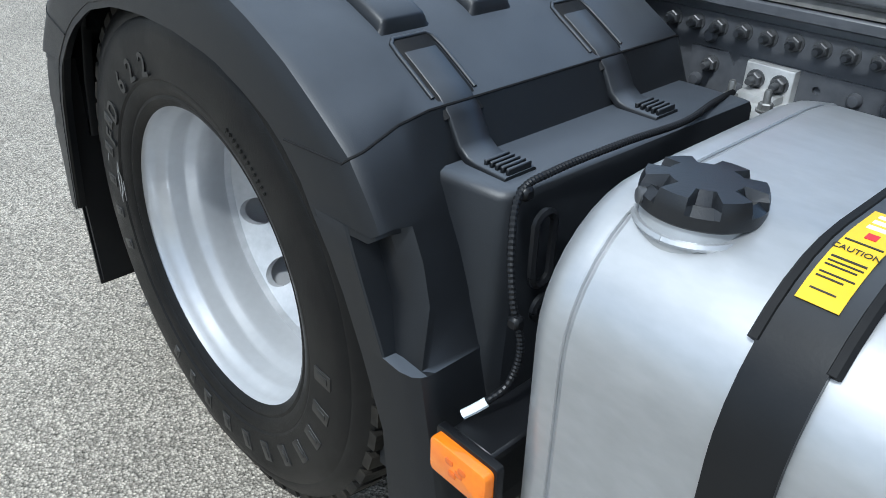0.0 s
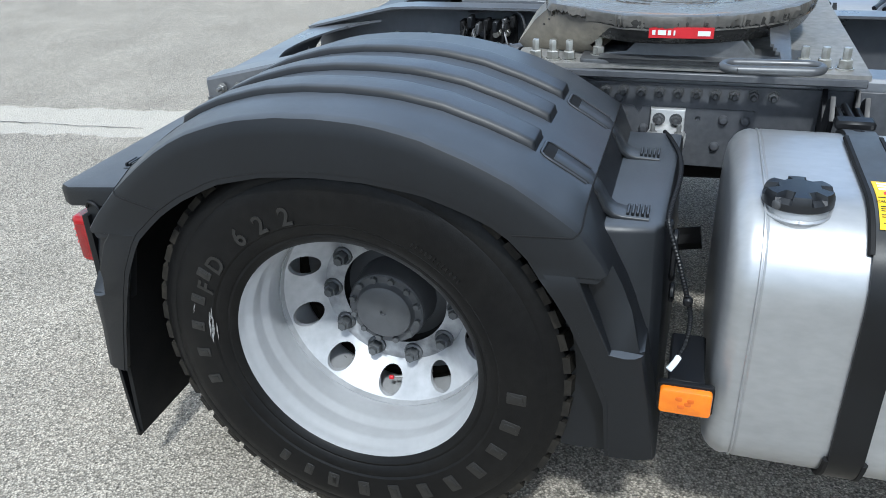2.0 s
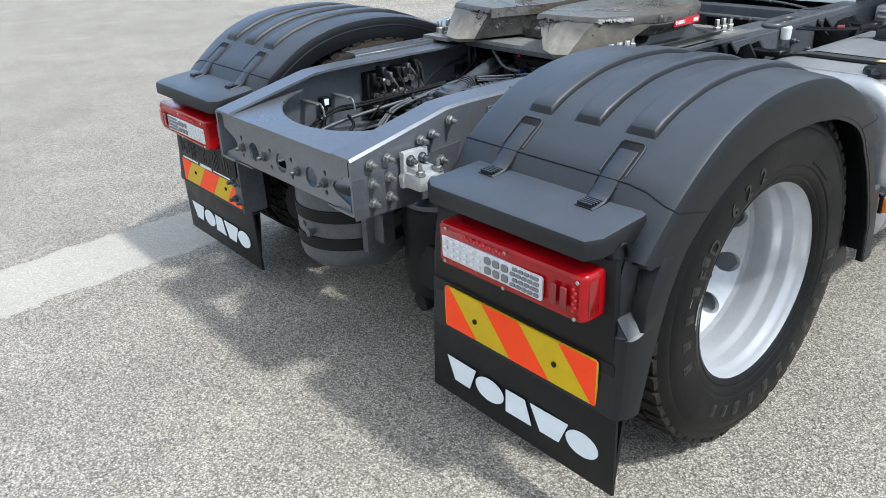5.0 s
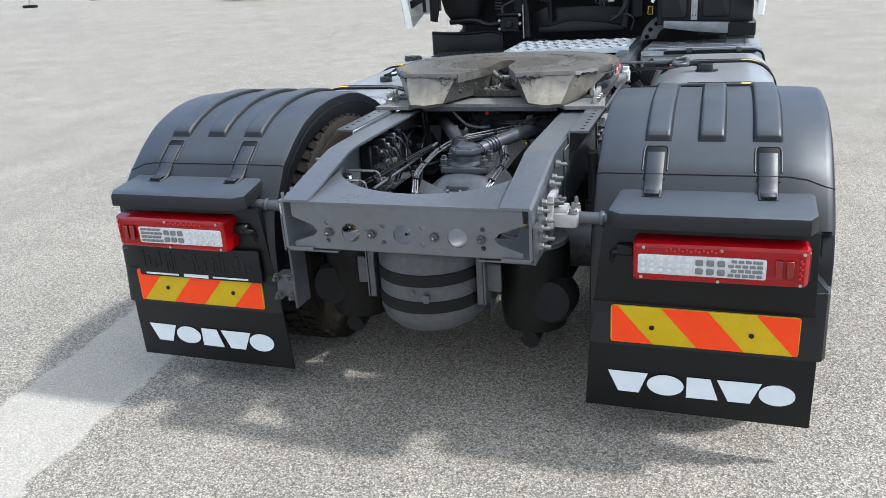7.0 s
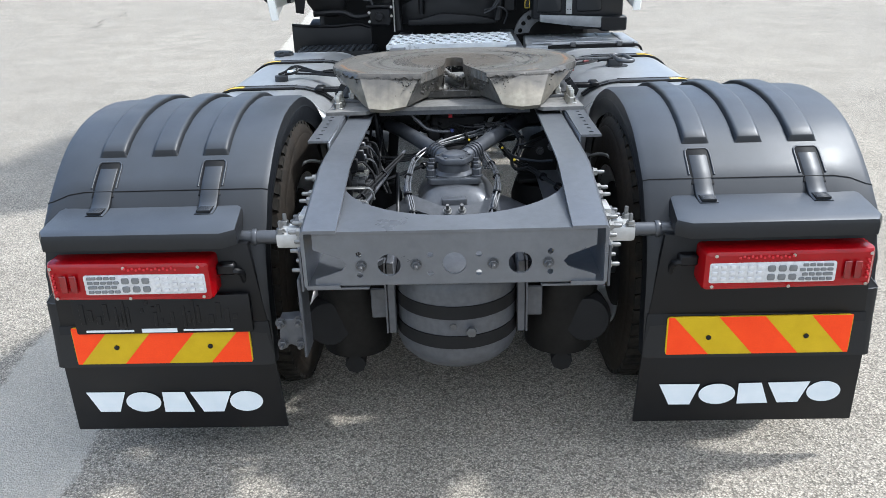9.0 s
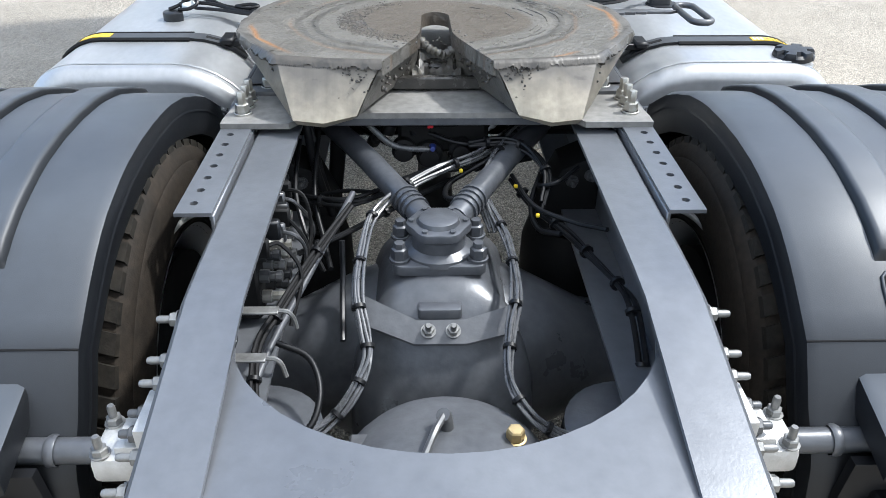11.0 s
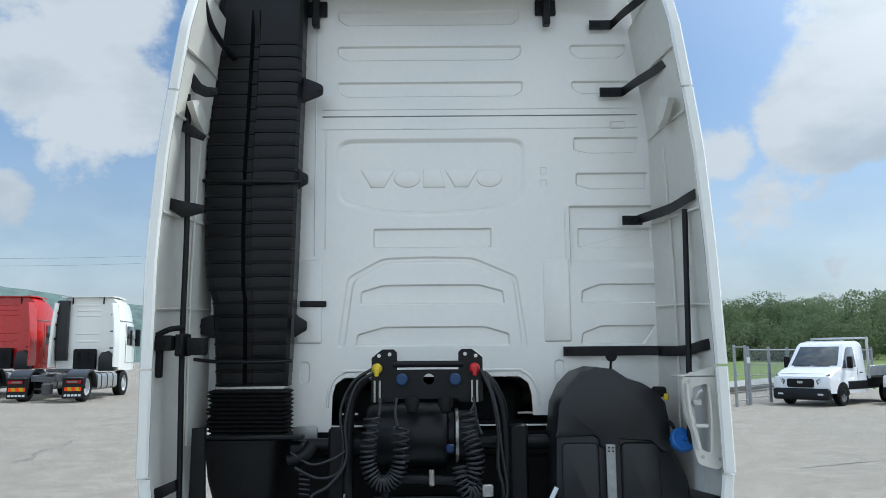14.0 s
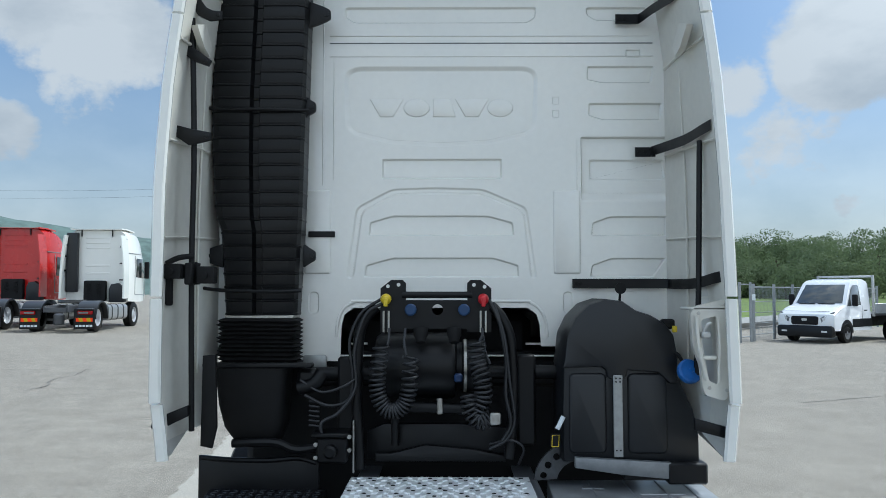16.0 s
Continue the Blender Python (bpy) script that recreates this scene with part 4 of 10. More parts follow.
    part("plug", bm, DARK, guard, s=s)
    # joints between the three mouldings
    for r_ in (rows[10], rows[34]):
        bm = BM()
        tube(bm, [Vector(q) for q in r_[2:14]], 0.0019, 6, smooth=False)
        part("panel_joint", bm, SOFTBLACK, guard, s=s)
    # rear ledge over the lamp
    bm = BM()
    ledge = [(0.69, -0.47), (1.200, -0.475), (1.228, -0.56), (1.224, -0.700), (1.200, -0.738), (0.675, -0.742), (0.634, -0.715), (0.655, -0.53)]
    slab(bm, ledge, lambda u, v, w: (u, v, 0.868 + (v + 0.50) * 0.10 + w), -0.050, 0.0, 0.016)
    part("rear_ledge", bm, PLASTIC, guard, s=s)
    # side of the ledge that closes the gap to the lamp
    bm = BM()
    slab(bm, [(-0.662, 0.55), (-0.60, 0.55), (-0.56, 0.70), (-0.50, 0.842), (-0.662, 0.842)], YZ(1.200), 0.0, 0.022, 0.006)
    part("ledge_side", bm, PLASTIC, guard, s=s)
    bm = BM()
    tube(bm, [(1.224, -0.655, 0.80), (1.228, -0.640, 0.815), (1.228, -0.620, 0.80), (1.228, -0.612, 0.74), (1.226, -0.618, 0.70)], 0.0045, 6)
    part("ledge_cord", bm, DARK, guard, s=s)
    # front ledge and the box in front of the wheel
    bm = BM()
    fl = [(0.60, 0.46), (1.165, 0.46), (1.160, 0.56), (1.148, 0.635), (1.125, 0.655), (0.60, 0.668)]

    def front_box(u, v, w):
        k = (0.848 - w) / 0.5
        return (u + (0.06 * min(1.0, k * 1.6) if u > 1.0 else 0.0), v + 0.02 * k, w)
    slab(bm, fl, front_box, 0.33, 0.848, 0.014)
    part("front_box", bm, PLASTIC, guard, s=s)
    # slots and ring seen on the box's front face
    bm = BM()
    for z0, z1, x in ((0.735, 0.803, 1.105),):
        pts = [(x + 0.018 * math.cos(a), (z1 if math.sin(a) > 0 else z0) + 0.018 * math.sin(a)) for a in [2 * math.pi * k / 20 for k in range(20)]]
        tube(bm, [(u, 0.676, v) for u, v in pts + pts[:1]], 0.006, 6, smooth=False)
    pts = [(1.102 + 0.016 * math.cos(2 * math.pi * k / 14), 0.680 + 0.016 * math.sin(2 * math.pi * k / 14)) for k in range(15)]
    tube(bm, [(u, 0.680, v) for u, v in pts], 0.006, 6, smooth=False)
    part("slot_rim", bm, DARK, guard, s=s)
    # rubber latches, two behind and two in front, each in its recess
    for yy in (-1, 1):
        for xc in ((0.757, 1.092) if yy < 0 else (0.772, 1.095)):
            y0, y1, ys, zs = (-0.438, -0.515, -0.615, 0.858) if yy < 0 else (0.412, 0.497, 0.622, 0.850)
            mid = [(y0 + (y1 - y0) * k / 5, crown(y0 + (y1 - y0) * k / 5)) for k in range(6)]
            tail = [(y1 + yy * 0.022, crown(y1) - 0.022), (y1 + yy * 0.040, zs + 0.018), (y1 + yy * 0.056, zs + 0.006), (y1 + yy * 0.072, zs + 0.002), (ys, zs + (0.0 if yy > 0 else -0.002))]
            path = mid + tail
            bm = BM()
            lip = [(xc - 0.038, *mid[5]), (xc - 0.038, *mid[3]), (xc - 0.038, *mid[1]), (xc - 0.036, *mid[0]), (xc - 0.028, mid[0][0] - yy * 0.007, crown(mid[0][0] - yy * 0.007))]
            lip += [(2 * xc - x, y, z) for x, y, z in reversed(lip)]
            tube(bm, [(x, y, z + 0.0005) for x, y, z in lip], 0.0036, 8, smooth=False)
            part("latch_lip", bm, PLASTIC, guard, s=s, angle=70)
            for name, half, lift, m_, up0 in (("latch_recess", 0.0350, 0.0014, SOFTBLACK, 0), ("rubber_latch", 0.0290, 0.0030, PLASTIC, 1)):
                bm = BM()
                rws = []
                use = path[1:] if up0 else [(path[0][0] - yy * 0.004, crown(path[0][0] - yy * 0.004))] + path[:-4]
                for k, (y, z) in enumerate(use):
                    a, b = use[max(0, k - 1)], use[min(len(use) - 1, k + 1)]
                    d = Vector((b[0] - a[0], b[1] - a[1])).normalized() * (1 if yy > 0 else -1)
                    nn = Vector((-d.y, d.x))
                    lf = lift
                    p, q = (y - nn.x * 0.008, z - nn.y * 0.008), (y + nn.x * lf, z + nn.y * lf)
                    h = half
                    rws.append([(xc - h, *p), (xc - h, q[0] - nn.x * 0.003, q[1] - nn.y * 0.003), (xc - h + 0.003, *q), (xc + h - 0.003, *q), (xc + h, q[0] - nn.x * 0.003, q[1] - nn.y * 0.003), (xc + h, *p)])
                loft(bm, rws, closed=True, caps=True)
                latch = part(name, bm, m_, guard, s=s, angle=60)
                for j in range(5 if up0 else 0):
                    yj = ys - yy * (0.004 + 0.0095 * j)
                    bm = BM()
                    box(bm, (xc - 0.022, yj - 0.0028, zs + 0.002), (xc + 0.022, yj + 0.0028, zs + 0.012), 0.0015)
                    part("grip_ridge", bm, m_, latch, s=s)
    # wheel-side spray lining behind the tyre
    bm = BM()
    slab(bm, [(0.60, 0.14), (1.255, 0.14), (1.262, 0.40), (1.25, 0.74), (0.60, 0.74)], lambda u, v, w: (u, -0.60 - 0.10 * (0.74 - v) + w, v), 0.0, 0.012)
    part("spray_lining", bm, SOFTBLACK, guard, s=s)
    return guard


for s in (1, -1):
    mudguard(s)


# ---- rear lamps, flaps, reflectors ----
def rear_end(s):
    bm = BM()
    slab(bm, [(0.585, 0.49), (1.245, 0.49), (1.235, 0.78), (0.62, 0.78)], XZ(-0.650), 0.0, 0.018, 0.003)
    part("lamp_board", bm, DARK, truck, "black backing board behind the rear lamp", s=s)
    bm = BM()
    slab(bm, [(0.563, 0.132), (1.262, 0.128), (1.262, 0.36), (1.248, 0.515), (0.585, 0.52)], lambda u, v, w: (u, -0.660 - w - 0.006 * math.sin((u - 0.56) * 7.0) * (0.52 - v) * 2.2, v), 0.0, 0.010, 0.002)
    flap = part("mudflap", bm, DARK, truck, "black rubber mudflap with white shapes", s=s)
    # five plain white shapes on the flap where the maker's name stands
    x0, x1, z0, z1 = 0.634, 1.214, 0.198, 0.272
    shapes = []
    span = x1 - x0
    for kind, a, b in (("v", 0.00, 0.235), ("o", 0.225, 0.425), ("l", 0.415, 0.615), ("v", 0.59, 0.835), ("o", 0.815, 1.0)):
        u0, u1 = x0 + a * span, x0 + b * span
        if kind == "v":
            shapes.append([(u0 + 0.004, z1), (u1 - 0.004, z1), ((u0 + u1) / 2 + 0.036, z0), ((u0 + u1) / 2 - 0.030, z0)])
        elif kind == "o":
            shapes.append([((u0 + u1) / 2 + (u1 - u0) / 2 * math.cos(2 * math.pi * k / 24), (z0 + z1) / 2 + (z1 - z0) / 2 * math.sin(2 * math.pi * k / 24)) for k in range(24)])
        else:
            shapes.append([(u0 + 0.014, z1), (u1 - 0.030, z1), (u1 - 0.004, z0), (u0 + 0.014, z0)])
    for sh in shapes:
        pts = sh if s > 0 else [(x0 + x1 - u, v) for u, v in sh]
        bm = BM()
        slab(bm, pts, lambda u, v, w: (u, -0.6705 - w - 0.006 * math.sin((u - 0.56) * 7.0) * (0.52 - v) * 2.2, v), 0.0, 0.0014)
        part("white_shape", bm, PAPER, flap, s=s)
    # striped reflector panel
    bm = BM()
    slab(bm, rounded(0.562, 0.130, 0.010, 3, 0.926, 0.448), XZ(-0.674), 0.0, 0.006, 0.001)
    refl = part("reflector_panel", bm, YELLOW, truck, "orange and yellow striped reflector panel", s=s)
    L, B, T = 0.646, 0.384, 0.512
    slant = 0.112
    for a, b in ((-0.125, 0.020), (0.155, 0.295), (0.435, 0.575)):
        pts = []
        for u, v in ((a, T), (b, T), (b + slant, B), (a + slant, B)):
            pts.append((u, v))
        lo, hi = 0.003, 0.559
        poly = pts
        for axis_lo in (True, False):
            outp = []
            for (ua, va), (ub, vb) in zip(poly, poly[1:] + poly[:1]):
                ina = ua >= lo if axis_lo else ua <= hi
                inb = ub >= lo if axis_lo else ub <= hi
                lim = lo if axis_lo else hi
                if ina:
                    outp.append((ua, va))
                if ina != inb:
                    f = (lim - ua) / (ub - ua)
                    outp.append((lim, va + (vb - va) * f))
            poly = outp
        bm = BM()
        slab(bm, [(L + u, v) for u, v in poly], XZ(-0.680), -0.002, 0.0008)
        part("stripe", bm, ORANGE, refl, s=s)
    for x in (0.774, 1.071):
        bm = BM()
        lathe(bm, [(0.008, 0), (0.008, 0.003), (0.004, 0.005), (0, 0.005)], 12, Matrix.Translation((x, -0.681, 0.443)) @ AX_Y)
        part("screw", bm, DARK, refl, s=s)
    # lamp
    bm = BM()
    slab(bm, rounded(0.494, 0.124, 0.014, 4, 0.962, 0.695), lambda u, v, w: (u, -0.664 - w + max(0.0, u - 1.15) ** 2 * 6, v), 0.0, 0.088, 0.015)
    lamp = part("rear_lamp", bm, RED, truck, "rectangular red and clear rear lamp", s=s)
    bm = BM()
    slab(bm, rounded(0.36, 0.062, 0.006, 3, 0.912, 0.690), XZ(-0.7515), -0.004, 0.0015, 0.001)
    part("clear_window", bm, CLEAR, lamp, s=s)
    led = {}

    def cell(name, w, h, m_, u, v, d=0.003):
        if (name, w, h) not in led:
            b2 = BM()
            slab(b2, rounded(w, h, min(w, h) * 0.25, 2), lambda p, q, r: (p, -r, q), -0.001, d, 0.0008)
            me = finish(b2, name)
            me.materials.append(m_)
            led[name, w, h] = me
        part(name, led[name, w, h], None, lamp, at=(s * u, -0.7535 + max(0.0, u - 1.15) ** 2 * 6, v))
    for k in range(6):
        for j in range(3):
            cell("reflector_cell", 0.016, 0.010, LENS_GREY if (k + j) % 2 else CLEAR, 0.746 + 0.0255 * k, 0.672 + 0.0185 * j)
    for k in range(3):
        for j in range(2):
            cell("lens_cell", 0.022, 0.019, LENS_GREY, 0.908 + 0.0305 * k, 0.676 + 0.027 * j)
    for k in range(5):
        for j in range(4):
            cell("grey_cell", 0.016, 0.009, LENS_GREY, 0.996 + 0.0195 * k + (0.008 if j % 2 else 0) * (k < 4), 0.669 + 0.0145 * j)
    for k in range(14):
        cell("red_led", 0.006, 0.006, REDP, 0.815 + 0.0115 * k, 0.737 + 0.004 * (k % 2))
    for k in range(7):
        cell("red_led", 0.006, 0.006, REDP, 1.182 + 0.005 * (k % 2), 0.668 + 0.009 * k)
    bm = BM()
    slab(bm, rounded(0.034, 0.090, 0.006, 3, -0.706, 0.695), YZ(1.2085), -0.004, 0.0015, 0.001)
    part("end_lens", bm, RED_DARK, lamp, s=s)
    bm = BM()
    box(bm, (1.115, -0.754, 0.666), (1.135, -0.748, 0.720), 0.002)
    box(bm, (1.145, -0.753, 0.666), (1.165, -0.747, 0.720), 0.002)
    part("dark_reflector", bm, RED_DARK, lamp, s=s)
    for u, v in ((0.748, 0.743), (0.968, 0.743), (1.19, 0.74), (0.742, 0.648), (0.962, 0.646), (1.185, 0.646)):
        bm = BM()
        lathe(bm, [(0.005, 0), (0.005, 0.002), (0, 0.003)], 10, Matrix.Translation((u, -0.7525 + max(0.0, u - 1.15) ** 2 * 6, v)) @ AX_Y)
        part("lamp_screw", bm, ZINC, lamp, s=s)
    bm = BM()
    tube(bm, [(0.70, -0.68, 0.70), (0.66, -0.69, 0.70), (0.645, -0.67, 0.68), (0.65, -0.64, 0.60)], 0.010, 8)
    box(bm, (0.66, -0.70, 0.69), (0.715, -0.66, 0.725), 0.006)
    part("lamp_plug", bm, DARK, lamp, s=s)


rear_end(1)
rear_end(-1)

# empty plate holder under one lamp, with plain bars for its lines of print
bm = BM()
slab(bm, rounded(0.552, 0.128, 0.006, 2, -0.905, 0.560), XZ(-0.676), 0.0, 0.016, 0.002)
holder = part("plate_holder", bm, DARK, truck, "empty black number plate holder")
bm = BM()
for k, (u0, u1, v0, v1) in enumerate(((-1.16, -1.06, 0.53, 0.60), (-1.05, -1.0, 0.52, 0.61), (-0.97, -0.90, 0.585, 0.61), (-0.93, -0.86, 0.52, 0.57), (-0.84, -0.78, 0.52, 0.61), (-0.76, -0.66, 0.53, 0.60))):
    for j in range(4):
        box(bm, (u0 + (u1 - u0) * j / 4, -0.694, v0 + 0.012 * (j % 2)), (u0 + (u1 - u0) * (j + 0.6) / 4, -0.691, v1 - 0.02 * ((j + k) % 3)), 0.001)
tagged(part("moulded_ribs", bm, DARK, holder), kind="stuff")
for u0, u1, h in ((-1.15, -1.0, 0.007), (-0.975, -0.865, 0.013), (-0.845, -0.69, 0.006)):
    bm = BM()
    slab(bm, [(u0, 0.507 - h / 2), (u1, 0.507 - h / 2), (u1, 0.507 + h / 2), (u0, 0.507 + h / 2)], XZ(-0.6925), -0.001, 0.001)
    part("print_bar", bm, PAPER, holder)

# amber side markers on their stalks
for s in (1, -1):
    bm = BM()
    slab(bm, rounded(0.106, 0.066, 0.006, 3, 0.727, 0.549), YZ(1.268), 0.0, 0.012, 0.002)
    marker = part("side_marker", bm, DARK, truck, "amber side marker lamp in a black holder", s=s)
    bm = BM()
    slab(bm, rounded(0.098, 0.056, 0.008, 4, 0.727, 0.548), YZ(1.2795), 0.0, 0.016, 0.004)
    part("amber_lens", bm, AMBER, marker, s=s)
    bm = BM()
    for a, b in ((0.715, 0.558), (0.732, 0.548), (0.72, 0.54), (0.737, 0.556)):
        slab(bm, rounded(0.013, 0.010, 0.003, 2, a, b), YZ(1.2950), 0.0, 0.0016, 0.0006)
    part("bulb_pattern", bm, mat("deep_amber_%d" % s, (0.75, 0.14, 0.005), 0.2, coat=0.6), marker, s=s)
    bm = BM()
    box(bm, (1.10, 0.69, 0.565), (1.27, 0.76, 0.582), 0.004)
    part("marker_stalk", bm, DARK, marker, s=s)
    bm = BM()
    tube(bm, [(1.250, 0.690, 0.590), (1.238, 0.700, 0.600), (1.226, 0.707, 0.608)], 0.0065, 8)
    part("white_sleeve", bm, PAPER, marker, s=s)
    bm = BM()
    tube(bm, [(1.228, 0.705, 0.606), (1.20, 0.718, 0.630), (1.185, 0.720, 0.68), (1.188, 0.705, 0.74), (1.175, 0.685, 0.80), (1.140, 0.662, 0.852), (1.08, 0.662, 0.864), (0.95, 0.672, 0.870), (0.80, 0.668, 0.860), (0.68, 0.645, 0.855), (0.58, 0.622, 0.842)], 0.0055, 10, n=10, ridged=0.2)
    part("corrugated_hose", bm, DARK, marker, s=s, angle=15)
    for p in ((1.130, 0.662, 0.850), (1.188, 0.712, 0.715)):
        bm = BM()
        box(bm, tuple(c - 0.009 for c in p), tuple(c + 0.009 for c in p), 0.004)
        part("hose_clip", bm, DARK, marker, s=s)


# ---- fifth wheel and its mounting ----
bm = BM()
plate(bm, [(-0.503, 0.200), (-0.345, 0.200), (-0.30, 0.262), (0.30, 0.262), (0.345, 0.200), (0.503, 0.200), (0.503, 0.235), (0.472, 0.50), (0.472, 0.86), (0.503, 1.00), (0.503, 1.085), (-0.503, 1.085), (-0.503, 1.00), (-0.472, 0.86), (-0.472, 0.50), (-0.503, 0.235)],
      [], 0.014, XYW(0.985))
mount = part("fifth_wheel_plate", bm, DUSTY_STEEL, truck, "dark steel mounting plate for the fifth wheel")
bm = BM()
box(bm, (-0.30, 0.262, 0.952), (0.30, 0.27, 0.972), 0.002)
part("plate_lip", bm, CHASSIS_DARK, mount)
for sx in (-1, 1):
    bm = BM()
    box(bm, (sx * 0.503 - 0.006, 0.24, 0.955), (sx * 0.503 + 0.006, 1.08, 0.975), 0.003)
    part("plate_flange", bm, CHASSIS_DARK, mount)
TALL = BM()
lathe(TALL, [(0.021, 0), (0.021, 0.004), (0.0185, 0.005)], 16)
lathe(TALL, [(0.0165, 0.005), (0.0165, 0.024), (0.0145, 0.026), (0.0105, 0.026), (0.0105, 0.052), (0.009, 0.054), (0, 0.054)], 6)
TALL = finish(TALL, "tall_nut")
TALL.materials.append(ZINC)
for s in (1, -1):
    for y in (0.262, 0.308, 0.352, 0.935, 0.982, 1.03):
        part("bolt", TALL, None, mount, at=(s * (0.462 if y < 0.5 else 0.452), y, 0.985))
    part("bolt", TALL, None, mount, at=(s * 0.425, 0.425, 0.992))
    bm = BM()
    slab(bm, rounded(0.11, 0.085, 0.012, 3, 0.425, 0.425), XYW(0.985), 0.0, 0.010, 0.002)
    part("clamp_pad", bm, STEEL, mount, s=s)
    bm = BM()
    # bearing pedestal under the plate
    slab(bm, [(0.41, 0.988), (0.94, 0.988), (0.90, 1.004), (0.82, 1.010), (0.76, 1.075), (0.56, 1.075), (0.50, 1.010), (0.45, 1.004)], YZ(0.36), 0.0, 0.075, 0.006)
    slab(bm, [(0.46, 0.986), (0.92, 0.986), (0.95, 1.0), (0.43, 1.0)], YZ(0.33), 0.0, 0.15, 0.004)
    part("pedestal", bm, STEEL, mount, s=s)


def wheel_outline():
    """Half of the fifth wheel's top, from the front centre round to the throat."""
    rim_ = []
    for k in range(19):
        a = radians(90 - 5.6 * k)
        c, sn = math.cos(a), math.sin(a)
        e = 2.35
        rim_.append((0.507 * abs(c) ** (2 / e) * (1 if c >= 0 else -1), 0.565 + (0.425 if sn > 0 else 0.30) * abs(sn) ** (2 / e) * (1 if sn >= 0 else -1)))
    rim_ += [(0.488, 0.47), (0.445, 0.395), (0.398, 0.325), (0.375, 0.288)]
    throat = [(0.25, 0.262), (0.128, 0.252), (0.094, 0.330), (0.052, 0.440), (0.041, 0.485), (0.038, 0.60)]
    throat += [(0.038 * math.cos(radians(a)), 0.635 + 0.044 * math.sin(radians(a))) for a in (10, 30, 50, 70, 85)]
    return rim_, throat


rim_half, throat_half = wheel_outline()
half = [p for p in rim_half if p[0] > 1e-4] + throat_half
full_outline = half + [(-x, y) for x, y in reversed(half)]


def fifth_material():
    """Bare steel under old grease, with worn rings and rusty rim."""
    m = mat("greasy_steel", (0.188, 0.177, 0.158), 0.36, metal=0.25, col2=(0.126, 0.118, 0.104), scale=5, amount=0.7, rough_var=0.12, bump=0.12, bump_scale=35, fine=0.1, fine_scale=45)
    n, l = m.node_tree.nodes, m.node_tree.links
    b = n["Principled BSDF"]
    co, mp = n.new("ShaderNodeTexCoord"), n.new("ShaderNodeMapping")
    mp.inputs["Location"].default_value = (0, -0.60, -1.115)
    mp.inputs["Scale"].default_value = (0.85, 1.0, 1.0)
    l.new(co.outputs["Object"], mp.inputs["Vector"])
    sep = n.new("ShaderNodeSeparateXYZ")
    l.new(mp.outputs["Vector"], sep.inputs[0])
    comb = n.new("ShaderNodeCombineXYZ")
    l.new(sep.outputs[0], comb.inputs[0])
    l.new(sep.outputs[1], comb.inputs[1])
    ln = n.new("ShaderNodeVectorMath")
    ln.operation = "LENGTH"
    l.new(comb.outputs[0], ln.inputs[0])
    wobble = n.new("ShaderNodeTexNoise")
    wobble.inputs["Scale"].default_value = 6.0
    l.new(co.outputs["Object"], wobble.inputs["Vector"])
    ma = n.new("ShaderNodeMath")
    ma.operation = "MULTIPLY_ADD"
    ma.inputs[1].default_value = 0.05
    l.new(wobble.outputs["Fac"], ma.inputs[0])
    l.new(ln.outputs["Value"], ma.inputs[2])
    r = n.new("ShaderNodeValToRGB")
    els = r.color_ramp.elements
    els[0].position, els[0].color = 0.0, (0, 0, 0, 1)
    els[1].position, els[1].color = 1.0, (0, 0, 0, 1)
    for pos, v in ((0.285, 0.0), (0.300, 1.0), (0.318, 0.0), (0.335, 0.7), (0.35, 0.0)):
        e = els.new(pos)
        e.color = (v, v, v, 1)
    l.new(ma.outputs[0], r.inputs["Fac"])
    rust = n.new("ShaderNodeValToRGB")
    e2 = rust.color_ramp.elements
    e2[0].position, e2[0].color = 0.0, (0, 0, 0, 1)
    e2[1].position, e2[1].color = 1.0, (0, 0, 0, 1)
    for pos, v in ((0.340, 0.0), (0.346, 0.22), (0.352, 0.0), (0.426, 0.0), (0.434, 0.8), (0.439, 0.15), (0.446, 0.0)):
        e = e2.new(pos)
        e.color = (v, v, v, 1)
    l.new(ma.outputs[0], rust.inputs["Fac"])
    patch = n.new("ShaderNodeTexNoise")
    patch.inputs["Scale"].default_value, patch.inputs["Detail"].default_value = 4.2, 5.0
    l.new(co.outputs["Object"], patch.inputs["Vector"])
    pr = n.new("ShaderNodeMapRange")
    pr.inputs[1].default_value, pr.inputs[2].default_value = 0.46, 0.57
    l.new(patch.outputs["Fac"], pr.inputs[0])
    fac = n.new("ShaderNodeMath")
    fac.operation = "MULTIPLY"
    l.new(rust.outputs["Color"], fac.inputs[0])
    l.new(pr.outputs[0], fac.inputs[1])
    base = b.inputs["Base Color"].links[0].from_socket
    mx = n.new("ShaderNodeMix")
    mx.data_type = "RGBA"
    l.new(fac.outputs[0], mx.inputs[0])
    l.new(base, mx.inputs[6])
    mx.inputs[7].default_value = (0.40, 0.175, 0.050, 1)
    mx2 = n.new("ShaderNodeMix")
    mx2.data_type = "RGBA"
    f2 = n.new("ShaderNodeMath")
    f2.operation = "MULTIPLY"
    f2.inputs[1].default_value = 0.5
    l.new(r.outputs["Color"], f2.inputs[0])
    l.new(f2.outputs[0], mx2.inputs[0])
    l.new(mx.outputs[2], mx2.inputs[6])
    mx2.inputs[7].default_value = (0.05, 0.048, 0.045, 1)
    # a disc of brown grease round the pin
    gr = n.new("ShaderNodeMapRange")
    gr.inputs[1].default_value, gr.inputs[2].default_value, gr.inputs[3].default_value, gr.inputs[4].default_value = 0.232, 0.244, 0.8, 0.0
